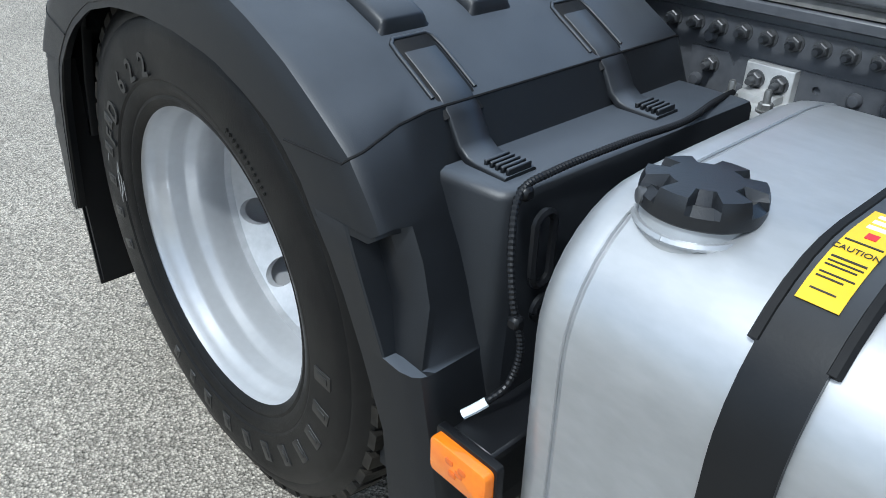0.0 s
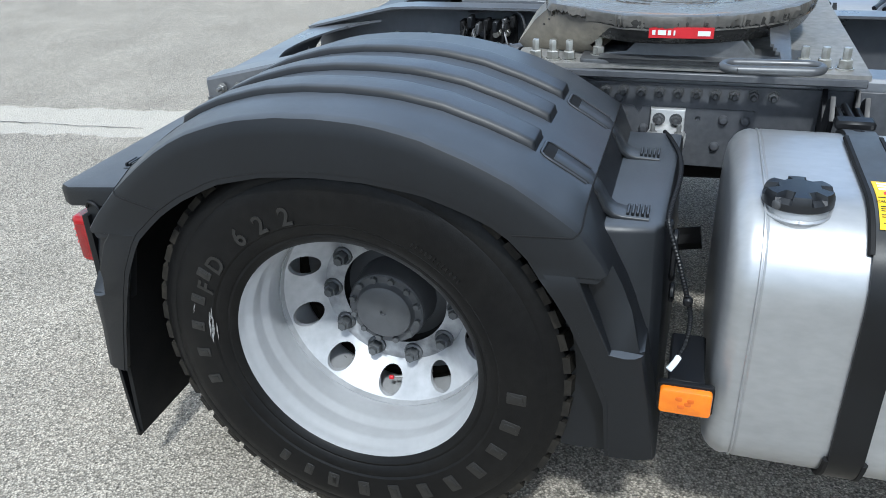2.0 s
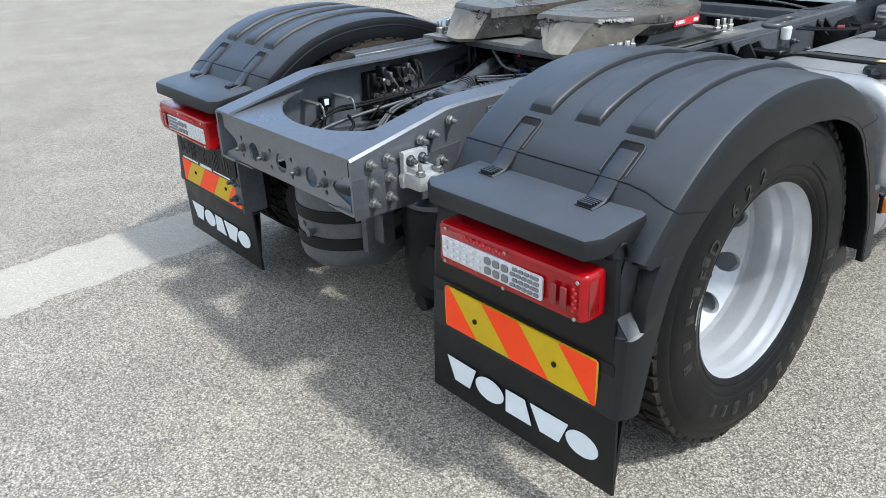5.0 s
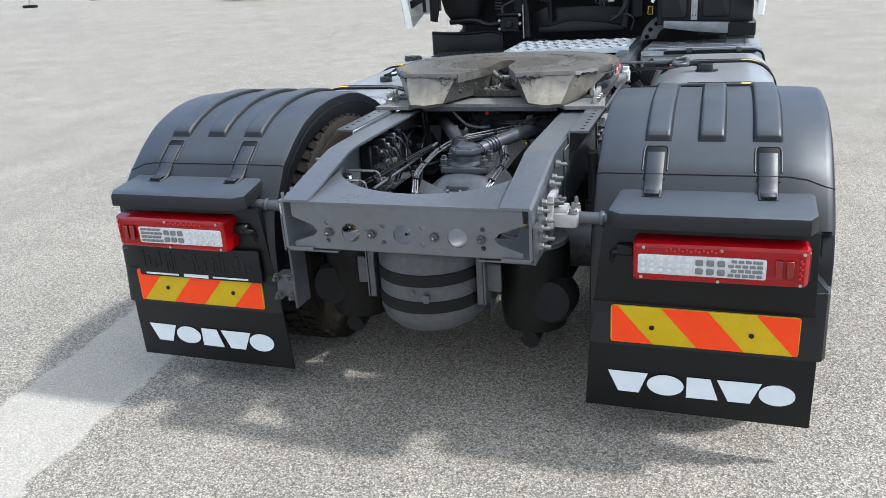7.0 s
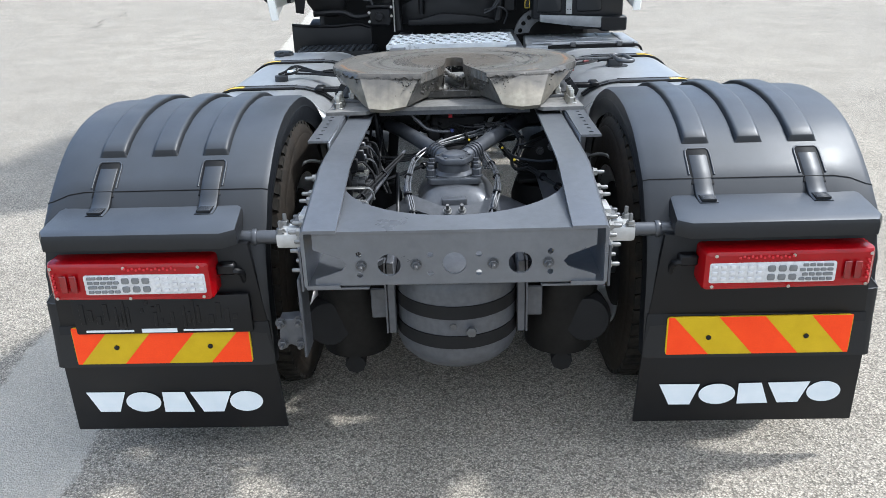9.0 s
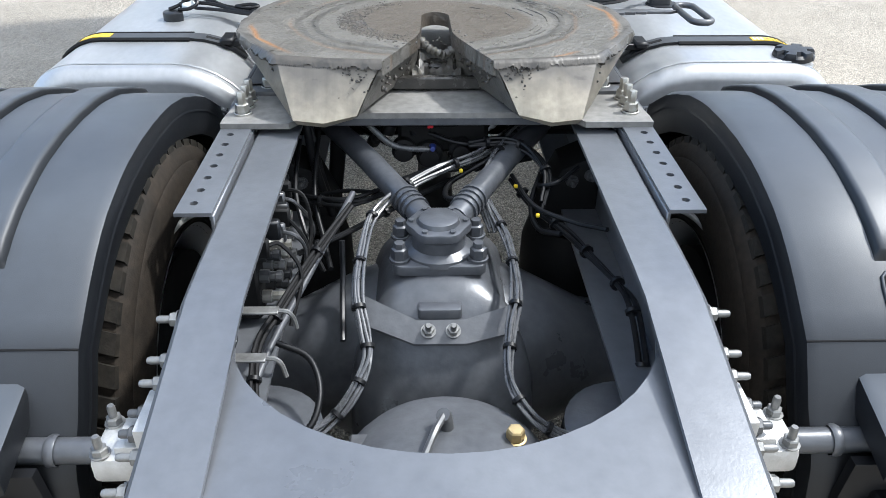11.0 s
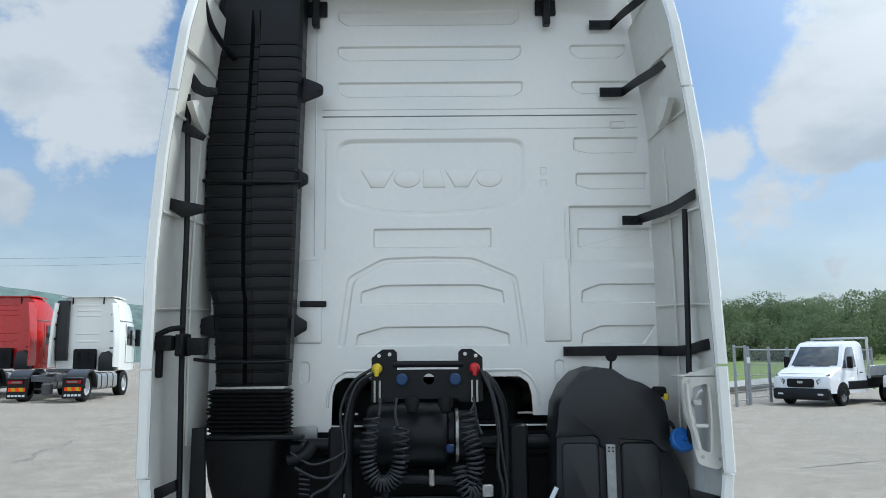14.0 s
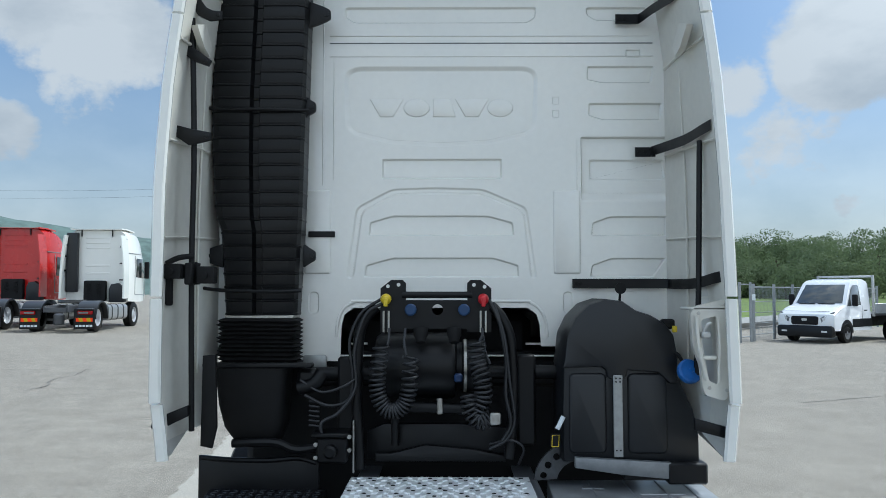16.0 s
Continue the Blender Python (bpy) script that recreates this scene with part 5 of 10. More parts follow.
    l.new(ma.outputs[0], gr.inputs[0])
    mx3 = n.new("ShaderNodeMix")
    mx3.data_type = "RGBA"
    l.new(gr.outputs[0], mx3.inputs[0])
    l.new(mx2.outputs[2], mx3.inputs[6])
    mx3.inputs[7].default_value = (0.098, 0.080, 0.062, 1)
    l.new(mx3.outputs[2], b.inputs["Base Color"])
    # wrinkled grease and the pressed ring as relief
    w1 = n.new("ShaderNodeTexNoise")
    w1.inputs["Scale"].default_value, w1.inputs["Detail"].default_value, w1.inputs["Distortion"].default_value = 20.0, 3.0, 3.6
    l.new(co.outputs["Object"], w1.inputs["Vector"])
    hs = n.new("ShaderNodeMath")
    hs.operation = "MULTIPLY_ADD"
    l.new(r.outputs["Color"], hs.inputs[0])
    hs.inputs[1].default_value = -0.9
    l.new(w1.outputs["Fac"], hs.inputs[2])
    bp = n.new("ShaderNodeBump")
    bp.inputs["Strength"].default_value, bp.inputs["Distance"].default_value = 0.6, 0.008
    l.new(hs.outputs[0], bp.inputs["Height"])
    l.new(bp.outputs["Normal"], b.inputs["Normal"])
    return m


GREASY = fifth_material()


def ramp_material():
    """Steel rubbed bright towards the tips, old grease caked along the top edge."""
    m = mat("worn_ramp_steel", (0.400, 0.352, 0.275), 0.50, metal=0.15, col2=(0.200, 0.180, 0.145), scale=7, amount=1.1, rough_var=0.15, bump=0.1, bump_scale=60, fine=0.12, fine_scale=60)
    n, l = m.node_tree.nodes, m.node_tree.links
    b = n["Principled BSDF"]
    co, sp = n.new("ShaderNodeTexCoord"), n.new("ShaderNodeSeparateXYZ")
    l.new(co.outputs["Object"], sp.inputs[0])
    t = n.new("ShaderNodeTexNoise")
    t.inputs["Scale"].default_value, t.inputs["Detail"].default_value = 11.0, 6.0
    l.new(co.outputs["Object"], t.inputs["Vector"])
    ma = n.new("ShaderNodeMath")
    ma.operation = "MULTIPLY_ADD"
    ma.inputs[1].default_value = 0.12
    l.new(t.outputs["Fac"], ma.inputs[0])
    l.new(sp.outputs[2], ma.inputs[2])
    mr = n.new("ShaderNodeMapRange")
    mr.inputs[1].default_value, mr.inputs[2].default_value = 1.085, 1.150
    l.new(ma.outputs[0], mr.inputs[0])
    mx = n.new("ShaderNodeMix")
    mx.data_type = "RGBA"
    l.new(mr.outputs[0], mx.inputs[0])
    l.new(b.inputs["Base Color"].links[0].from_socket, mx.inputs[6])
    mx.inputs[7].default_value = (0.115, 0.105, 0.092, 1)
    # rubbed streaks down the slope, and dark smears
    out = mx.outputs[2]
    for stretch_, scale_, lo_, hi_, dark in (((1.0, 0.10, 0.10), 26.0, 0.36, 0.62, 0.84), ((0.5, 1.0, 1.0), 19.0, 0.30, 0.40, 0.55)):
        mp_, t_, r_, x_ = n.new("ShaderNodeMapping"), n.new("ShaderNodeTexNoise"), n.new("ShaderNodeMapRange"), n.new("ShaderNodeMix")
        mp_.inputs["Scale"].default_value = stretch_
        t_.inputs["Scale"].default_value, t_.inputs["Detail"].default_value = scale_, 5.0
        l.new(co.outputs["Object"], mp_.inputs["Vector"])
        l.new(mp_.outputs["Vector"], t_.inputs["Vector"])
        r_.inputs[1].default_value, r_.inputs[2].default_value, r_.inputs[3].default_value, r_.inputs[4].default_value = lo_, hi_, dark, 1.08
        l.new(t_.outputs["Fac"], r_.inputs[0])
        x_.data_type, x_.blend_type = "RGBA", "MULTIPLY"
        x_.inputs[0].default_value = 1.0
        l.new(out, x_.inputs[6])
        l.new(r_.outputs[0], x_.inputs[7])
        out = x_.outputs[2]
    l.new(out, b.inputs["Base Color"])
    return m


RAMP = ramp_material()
BROWN_GREASE = mat("brown_grease", (0.085, 0.075, 0.062), 0.42, col2=(0.040, 0.036, 0.031), scale=30, bump=0.3, bump_scale=90, rough_var=0.1, spec=0.6)
CRUST = mat("grease_crust", (0.135, 0.126, 0.112), 0.42, col2=(0.060, 0.056, 0.050), scale=22, amount=0.8, bump=0.3, bump_scale=110, rough_var=0.15, spec=0.55)
CAKED = mat("caked_grease", (0.16, 0.15, 0.13), 0.40, col2=(0.035, 0.033, 0.030), scale=34, amount=0.9, bump=0.3, bump_scale=110, rough_var=0.15, spec=0.6)
GREASE = mat("black_grease", (0.05, 0.047, 0.043), 0.22, col2=(0.026, 0.025, 0.023), scale=30, bump=0.3, bump_scale=55, rough_var=0.1, spec=0.6)
bm = BM()
plate(bm, full_outline, [], 0.036, XYW(1.115))
fw = part("fifth_wheel", bm, GREASY, truck, "greasy worn steel fifth wheel coupling plate")
for sx in (1, -1):
    bm = BM()
    top = [(0.488, 0.47, 1.085), (0.445, 0.395, 1.100), (0.375, 0.288, 1.1125), (0.25, 0.262, 1.1125), (0.128, 0.252, 1.1125)]
    mid = [(0.455, 0.44, 1.055), (0.425, 0.35, 1.055), (0.358, 0.240, 1.070), (0.26, 0.222, 1.070), (0.155, 0.235, 1.066)]
    bot = [(0.41, 0.40, 1.015), (0.375, 0.30, 1.00), (0.332, 0.185, 0.998), (0.262, 0.176, 0.994), (0.188, 0.212, 0.998)]
    und = [(0.40, 0.42, 0.995), (0.36, 0.33, 0.980), (0.325, 0.200, 0.982), (0.262, 0.192, 0.978), (0.20, 0.226, 0.984)]
    und2 = [(0.40, 0.48, 1.05), (0.36, 0.45, 1.05), (0.33, 0.40, 1.05), (0.27, 0.40, 1.05), (0.14, 0.42, 1.05)]
    loft(bm, [top, mid, bot, und, und2])
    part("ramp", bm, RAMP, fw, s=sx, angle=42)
    # inner face of the throat
    bm = BM()
    tt = [(0.128, 0.252, 1.115), (0.094, 0.330, 1.115), (0.052, 0.440, 1.115), (0.041, 0.485, 1.115), (0.038, 0.60, 1.115)]
    tb = [(0.188, 0.212, 0.996), (0.146, 0.320, 0.998), (0.096, 0.430, 1.00), (0.060, 0.49, 1.00), (0.044, 0.60, 1.00)]
    to = [(0.21, 0.235, 0.996), (0.19, 0.33, 0.998), (0.15, 0.44, 1.0), (0.12, 0.52, 1.0), (0.10, 0.62, 1.0)]
    up, down = curve_pts(tt, 9), curve_pts(tb, 9)
    grid = []
    for j in range(9):
        f = j / 8
        line = []
        for k, (p, q) in enumerate(zip(up, down)):
            c = Vector(p).lerp(Vector(q), f) - Vector((0, 0, 0.001))
            rag = (1 - f) * 0.85 + 0.15
            d = 0.0075 * rag * noise.noise(c * 60 + Vector((sx * 9, 0, 0))) + 0.0045 * rag * noise.noise(c * 150 + Vector((sx * 4, 0, 0)))
            line.append(c + Vector((-0.95 * d if 0 < j < 8 else 0.0, -0.35 * d if 0 < j < 8 else 0.0, 0.0)))
        grid.append(line)
    loft(bm, grid + [[Vector(p) for p in curve_pts(to, 9)]])
    part("throat_side", bm, CAKED, fw, s=sx, angle=35)
    # side skirt below the rim
    bm = BM()
    rp = [p for p in rim_half if p[0] > 0.12] 
    loft(bm, [[(x * 1.003, 0.565 + (y - 0.565) * 1.003, 1.109 + 0.003 * math.sin(x * 90 + y * 60)) for x, y in rp], [(x * 1.008, 0.565 + (y - 0.565) * 1.008, 1.098) for x, y in rp], [(x * 0.998, 0.565 + (y - 0.565) * 0.998, 1.080) for x, y in rp], [(x * 0.965, 0.565 + (y - 0.565) * 0.955, 1.045) for x, y in rp], [(x * 0.90, 0.565 + (y - 0.565) * 0.88, 1.035) for x, y in rp]])
    part("rim_skirt", bm, GREASE, fw, s=sx, angle=50)
# lock jaw down in the throat
bm = BM()
box(bm, (-0.10, 0.50, 1.0), (-0.045, 0.70, 1.07), 0.01)
part("jaw_half", bm, GREASE, fw)
bm = BM()
box(bm, (0.045, 0.50, 1.0), (0.10, 0.70, 1.07), 0.01)
part("jaw_half", bm, GREASE, fw)
bm = BM()
box(bm, (-0.115, 0.405, 0.990), (0.115, 0.430, 1.022), 0.004)
part("throat_bar", bm, GREASE, fw)
bm = BM()
lathe(bm, [(0.040, 0.97), (0.038, 0.995), (0.026, 1.0), (0, 1.0)], 20, Matrix.Translation((0.0, 0.61, 0)))
part("lock_pin", bm, GREASE, fw)
# lumps of grease round the throat, along the rim and on the top
rnd = random.Random(5)


def lump(bm, x, y, z, r, flat=0.45, seed=0, fineness=2):
    rr = bmesh.ops.create_icosphere(bm, subdivisions=fineness, radius=1.0)
    for v in rr["verts"]:
        d = 1 + 0.35 * noise.noise(v.co * 1.7 + Vector((seed, x * 50, y * 50)))
        v.co = Vector((x + v.co.x * r * d, y + v.co.y * r * d, z + v.co.z * r * d * flat))


bm = BM()
for k in range(260):
    t_ = rnd.random()
    sx = rnd.choice((-1, 1))
    y = 0.26 + 0.25 * t_
    x = sx * (0.128 - 0.083 * t_ + rnd.uniform(-0.004, 0.012))
    lump(bm, x, y, 1.112 - rnd.random() ** 2 * 0.08, rnd.uniform(0.002, 0.0065), rnd.uniform(0.4, 1.6), k)
tagged(part("throat_grease", bm, BROWN_GREASE, fw), kind="stuff")
bm = BM()
for k in range(720):
    a, q = radians(rnd.gauss(192, 30)), rnd.uniform(0.74, 1.03)
    lump(bm, 0.255 * q * math.cos(a), 0.605 + 0.225 * q * math.sin(a), 1.1150, rnd.uniform(0.0012, 0.0034), rnd.uniform(0.5, 1.1), k, 1)
tagged(part("lumpy_grease", bm, BROWN_GREASE, fw), kind="stuff")
# broken crust of old grease all along the outer rim, and a heap of it down in the throat
for sx in (1, -1):
    line = curve_pts([(x, y, 0.0) for x, y in rim_half[4:-1]], 9)
    rws = []
    for k, p in enumerate(line):
        q, q2 = line[max(0, k - 1)], line[min(len(line) - 1, k + 1)]
        d = (q2 - q).normalized()
        out = Vector((-d.y, d.x, 0.0))
        if out.dot(Vector((p.x, p.y - 0.6, 0.0))) < 0:
            out = -out
        n1, n2, n3 = (noise.noise(Vector((k * f, sx * 11.0, c))) for f, c in ((0.09, 1.0), (0.31, 5.0), (0.9, 9.0)))
        w = max(0.0, 0.004 + 0.010 * n1 + 0.006 * n2 + 0.004 * n3)
        dz = 0.012 + 0.012 * n2 + 0.008 * n3
        rws.append([tuple(p - out * 0.020 + Vector((0, 0, 1.1148))), tuple(p - out * (0.006 + 0.004 * n3) + Vector((0, 0, 1.1168 + 0.0015 * n2))), tuple(p + out * (0.002 + w * 0.6) + Vector((0, 0, 1.1150 + 0.0015 * n3))),
                    tuple(p + out * (0.003 + w) + Vector((0, 0, 1.108 - 0.004 * n1))), tuple(p + out * (0.001 + w * 0.5) + Vector((0, 0, 1.100 - dz))), tuple(p - out * 0.010 + Vector((0, 0, 1.092 - dz)))])
    bm = BM()
    loft(bm, rws)
    part("rim_crust", bm, CRUST, fw, s=sx, angle=40)
bm = BM()
heap = []
for j in range(15):
    y = 0.425 + 0.225 * j / 14
    heap.append([(-0.062 + 0.124 * k / 12, y, 0.992 + 0.030 * noise.noise(Vector((k * 0.45, j * 0.45, 3.0))) + 0.016 * noise.noise(Vector((k * 1.3, j * 1.3, 7.0))) + 0.030 * abs(k / 6 - 1) ** 3) for k in range(13)])
loft(bm, heap)
# a ribbon of grease bridging the slot
tube(bm, [(-0.040, 0.520, 1.085), (-0.022, 0.500, 1.072), (0.0, 0.492, 1.062), (0.020, 0.498, 1.052), (0.040, 0.515, 1.058)], [0.010 + 0.003 * math.sin(k * 1.9) for k in range(60)], 10, n=6)
part("grease_lump", bm, CAKED, fw, angle=50)
# ragged skirt of grease pushed over the edge above each ramp
for sx in (1, -1):
    bm = BM()
    edge = [(0.128, 0.252), (0.25, 0.262), (0.375, 0.288), (0.445, 0.395)]
    rws = []
    for k in range(201):
        f = k / 200 * 3
        q = min(2, int(f))
        x = edge[q][0] + (edge[q + 1][0] - edge[q][0]) * (f - q)
        y = edge[q][1] + (edge[q + 1][1] - edge[q][1]) * (f - q)
        n1 = noise.noise(Vector((k * 0.07, sx * 3.0, 0.0)))
        n2 = noise.noise(Vector((k * 0.27, sx * 5.0, 2.0)))
        drop = max(0.0015, 0.007 + 0.012 * n1 + 0.007 * n2 + 0.008 * noise.noise(Vector((k * 0.83, sx * 7.0, 4.0))))
        ox, oy = (0.0, -1.0) if q < 2 else (0.85, -0.5)
        rws.append([(x, y + 0.012, 1.1155), (x + ox * 0.003, y + oy * 0.003, 1.1162 + 0.001 * n2), (x + ox * 0.009, y + oy * 0.009, 1.109), (x + ox * (0.012 + 0.3 * drop), y + oy * (0.012 + 0.3 * drop), 1.108 - drop), (x, y + 0.002, 1.100 - drop)])
    loft(bm, rws)
    part("grease_skirt", bm, BROWN_GREASE, fw, s=sx, angle=60)
# flakes and crumbs stuck to the slopes, thickest below the lip
for sx in (1, -1):
    bm = BM()
    for k in range(230):
        u = rnd.random()
        f = min(1.0, rnd.expovariate(5.5))
        a, b = Vector((0.128, 0.247, 1.1095)).lerp(Vector((0.400, 0.315, 1.1075)), u), Vector((0.188, 0.208, 0.998)).lerp(Vector((0.360, 0.225, 1.000)), u)
        p = a.lerp(b, f) + Vector((0.0, -0.006 * math.sin(f * math.pi) - 0.012 * math.sin(u * math.pi), 0.0))
        lump(bm, p.x, p.y, p.z, rnd.uniform(0.0008, 0.0040) * (1.0 - 0.5 * f), rnd.uniform(0.35, 1.1), k)
    tagged(part("flaked_grease", bm, GREASE, fw, s=sx), kind="stuff")
# smeared ridges of grease that follow the pressed ring
bm = BM()
for k in range(26):
    sx = rnd.choice((-1, 1))
    r0, a0, da = rnd.uniform(0.17, 0.36), rnd.uniform(-0.9, 1.3), rnd.uniform(0.15, 0.5)
    pts = []
    for j in range(6):
        a = a0 + da * j / 5
        pts.append((sx * r0 * 1.12 * math.cos(a), 0.60 + 0.88 * r0 * math.sin(a) * 0.95 + 0.004 * rnd.uniform(-1, 1), 1.1155))
    if all(abs(p[0]) > 0.07 for p in pts):
        tube(bm, pts, [0.0008, 0.0016, 0.0020, 0.0017, 0.0012, 0.0007] * 6, 6, n=4)
tagged(part("grease_ridge", bm, BROWN_GREASE, fw), kind="stuff")
# red and white maker's plate on the side, as plain shapes
bm = BM()
slab(bm, [(0.558, 1.062), (0.714, 1.064), (0.714, 1.090), (0.558, 1.088)], YZ(0.504), 0.0, 0.006)
part("maker_plate", bm, REDP, fw, "small red and white plate")
for a, b in ((0.566, 0.574), (0.580, 0.600), (0.604, 0.612), (0.618, 0.622), (0.676, 0.706)):
    bm = BM()
    slab(bm, [(a, 1.070), (b, 1.070), (b, 1.082), (a, 1.082)], YZ(0.5095), 0.0, 0.0012)
    part("white_mark", bm, PAPER, fw)
# release handle: toothed bar with a loop of round bar
bm = BM()
bar = [(0.36, 0.850), (0.565, 0.842), (0.57, 0.850), (0.60, 0.846), (0.605, 0.854), (0.635, 0.850), (0.64, 0.858), (0.71, 0.856), (0.735, 0.87), (0.71, 0.878), (0.52, 0.890), (0.36, 0.895)]
slab(bm, bar, XYW(1.062), 0.0, 0.008, 0.001)
part("release_handle", bm, STEEL, fw, "grey steel release handle")
bm = BM()
loop = []
for k in range(33):
    a = 2 * math.pi * k / 32
    c, sn = math.cos(a), math.sin(a)
    u, v = 0.030 * c, 0.030 * sn + (0.072 if sn > 0 else -0.072)
    th = radians(-10)
    loop.append((0.770 + u * math.cos(th) - v * math.sin(th) * -1 * 0.2, 0.835 + v * math.cos(th), 1.069))
tube(bm, loop, 0.0095, 10, smooth=False)
part("handle_loop", bm, STEEL, fw)


# ---- fuel tanks ----
def tank(s, y0, y1, straps, cap_at):
    W, Hh = 0.725, 0.585
    cx, cz = 0.890, 0.632

    def section(grow):
        """Rounded box with a softer shoulder towards the frame."""
        out = []
        for sx, sz, a0, r in ((1, 1, 0, 0.165), (-1, 1, 90, 0.27), (-1, -1, 180, 0.14), (1, -1, 270, 0.12)):
            r += grow
            for k in range(10):
                a = radians(a0 + 10 * k)
                out.append((sx * (W / 2 + grow - r) + r * math.cos(a), sz * (Hh / 2 + grow - r) + r * math.sin(a)))
        return out
    sec = section(0.0)
    bm = BM()
    rows = []
    er = 0.050
    ends = [(er * (1 - math.sin(radians(a))), er * (1 - math.cos(radians(a)))) for a in (88, 70, 52, 36, 20, 8)]
    prof = [(y0 + dy, ins) for dy, ins in ends] + [(y0 + er + 0.004, 0.0022), (y0 + er + 0.012, 0.0022), (y0 + er + 0.016, 0.0), (y1 - er - 0.016, 0.0), (y1 - er - 0.012, 0.0022), (y1 - er - 0.004, 0.0022)] + [(y1 - dy, ins) for dy, ins in reversed(ends)]
    for y, ins in prof:
        rows.append([(cx + u, y, cz + v) for u, v in section(-ins)])
    loft(bm, rows, closed=True, caps=True)
    ob = part("fuel_tank", bm, ALU, truck, "brushed aluminium fuel tank held by black straps", s=s, angle=24)
    # weld bead near the ends
    for y in (y0 + 0.058, y1 - 0.058):
        bm = BM()
        pts = [(cx + u * 0.998, y, cz + v * 0.998) for u, v in sec]
        tube(bm, pts + pts[:1], 0.0025, 6, smooth=False)
        part("weld_seam", bm, ALU, ob, s=s)
    path = [(cx + u, cz + v) for u, v in section(0.006)]
    # strap runs from the inner top edge over the outside and under
    order = path[14::-1] + path[:26:-1]
    order = [p for p in order if p[1] > cz - Hh / 2 - 0.01]
    for ys in straps:
        bm = BM()
        w = 0.0315
        rws = []
        for k, (x, z) in enumerate(order):
            a, b = order[max(0, k - 1)], order[min(len(order) - 1, k + 1)]
            d = Vector((b[0] - a[0], b[1] - a[1])).normalized()
            nn = Vector((-d.y, d.x))
            rws.append([(x + nn.x * q, ys + e, z + nn.y * q) for e, q in ((-w, -0.004), (-w, 0.004), (w, 0.004), (w, -0.004))])
        loft(bm, rws, closed=True, caps=True)
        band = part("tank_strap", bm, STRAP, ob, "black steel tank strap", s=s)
        bm = BM()
        loft(bm, [[(x, ys + e, z + q) for e, q in ((-0.009, 0.0), (-0.009, 0.0052), (0.009, 0.0052), (0.009, 0.0))] for x, z in [order[0], order[1], order[2], order[3]]], closed=True, caps=True)
        part("strap_slot", bm, SOFTBLACK, band, s=s)
        for a, b in ((4, 11), (16, 30)):
            for e in (-w - 0.002, w + 0.002):
                bm = BM()
                tube(bm, [(x, ys + e, z) for x, z in order[a:b]], 0.007, 6, smooth=False)
                part("strap_rubber", bm, SOFTBLACK, ob, s=s)
        # hinge and eye bolt at the frame side
        bm = BM()
        box(bm, (0.655, ys - 0.042, 0.912), (0.70, ys + 0.042, 0.934), 0.006)
        box(bm, (0.56, ys - 0.028, 0.905), (0.68, ys - 0.016, 0.925), 0.003)
        box(bm, (0.56, ys + 0.016, 0.905), (0.68, ys + 0.028, 0.925), 0.003)
        tube(bm, [(0.52, ys, 0.915), (0.60, ys, 0.918), (0.66, ys, 0.922)], 0.008, 8)
        part("strap_hinge", bm, DARK, ob, s=s)
        bm = BM()
        # carrier bracket between tank and frame
        slab(bm, [(0.436, 0.62), (0.60, 0.56), (0.56, 0.80), (0.60, 0.90), (0.565, 0.95), (0.53, 0.93), (0.50, 0.86), (0.436, 0.93)], XZ(ys + 0.045), 0.0, 0.012, 0.002)
        slab(bm, [(0.436, 0.62), (0.60, 0.56), (0.56, 0.80), (0.60, 0.90), (0.565, 0.95), (0.53, 0.93), (0.50, 0.86), (0.436, 0.93)], XZ(ys - 0.030), 0.0, 0.012, 0.002)
        part("tank_bracket", bm, DARK, ob, s=s)
    # filler neck and cap
    cxx, cyy = cap_at
    tilt = Matrix.Translation((cxx, cyy, 0.905)) @ Euler((0, radians(-3), 0)).to_matrix().to_4x4()
    bm = BM()
    lathe(bm, [(0.059, -0.03), (0.059, 0.0), (0.057, 0.004), (0.056, 0.018), (0.050, 0.020)], 36, tilt)
    part("filler_neck", bm, ALU, ob, s=s)
    bm = BM()
    pts = [(cxx + 0.060 * math.cos(2 * math.pi * k / 48), cyy + 0.060 * math.sin(2 * math.pi * k / 48), 0.909 - 0.006 * math.cos(2 * math.pi * k / 48)) for k in range(49)]
    tube(bm, pts, 0.0048, 6, smooth=False, ridged=0.18)
    part("neck_weld", bm, ALU, ob, s=s)
    bm = BM()
    rws = []
    for r0, h, dip in ((0.060, 0.012, 0), (0.062, 0.014, 0), (0.062, 0.026, 0.0), (0.0612, 0.034, 0.009), (0.058, 0.042, 0.016), (0.036, 0.044, 0.0), (0.0, 0.045, 0)):
        ring = []
        for k in range(72):
            a = 2 * math.pi * k / 72
            lobe = 0.5 + 0.5 * math.cos(6 * a)
            notch = 1.0 if lobe < 0.32 else 0.0
            rr_ = r0 - (dip * notch)
            hh_ = h - (0.012 * notch if dip > 0.01 else 0.0)
            ring.append(tilt @ Vector((rr_ * math.cos(a), rr_ * math.sin(a), hh_)))
        rws.append(ring)
    loft(bm, rws[:-1], closed=True)
    bm.faces.new([v for v in bm.verts[-72:]])
    bm.verts.ensure_lookup_table()
    cap = part("filler_cap", bm, GREYTANK, ob, "black screw filler cap", s=s, angle=28)
    bm = BM()
    lathe(bm, [(0.009, 0.057), (0.009, 0.0635), (0.007, 0.065), (0, 0.065)], 16, tilt @ Matrix.Translation((0, 0, 0.022)) @ Matrix.Rotation(radians(-40), 4, "Z") @ AX_X)
    part("cap_lock", bm, STEEL, ob, s=s)
    return ob


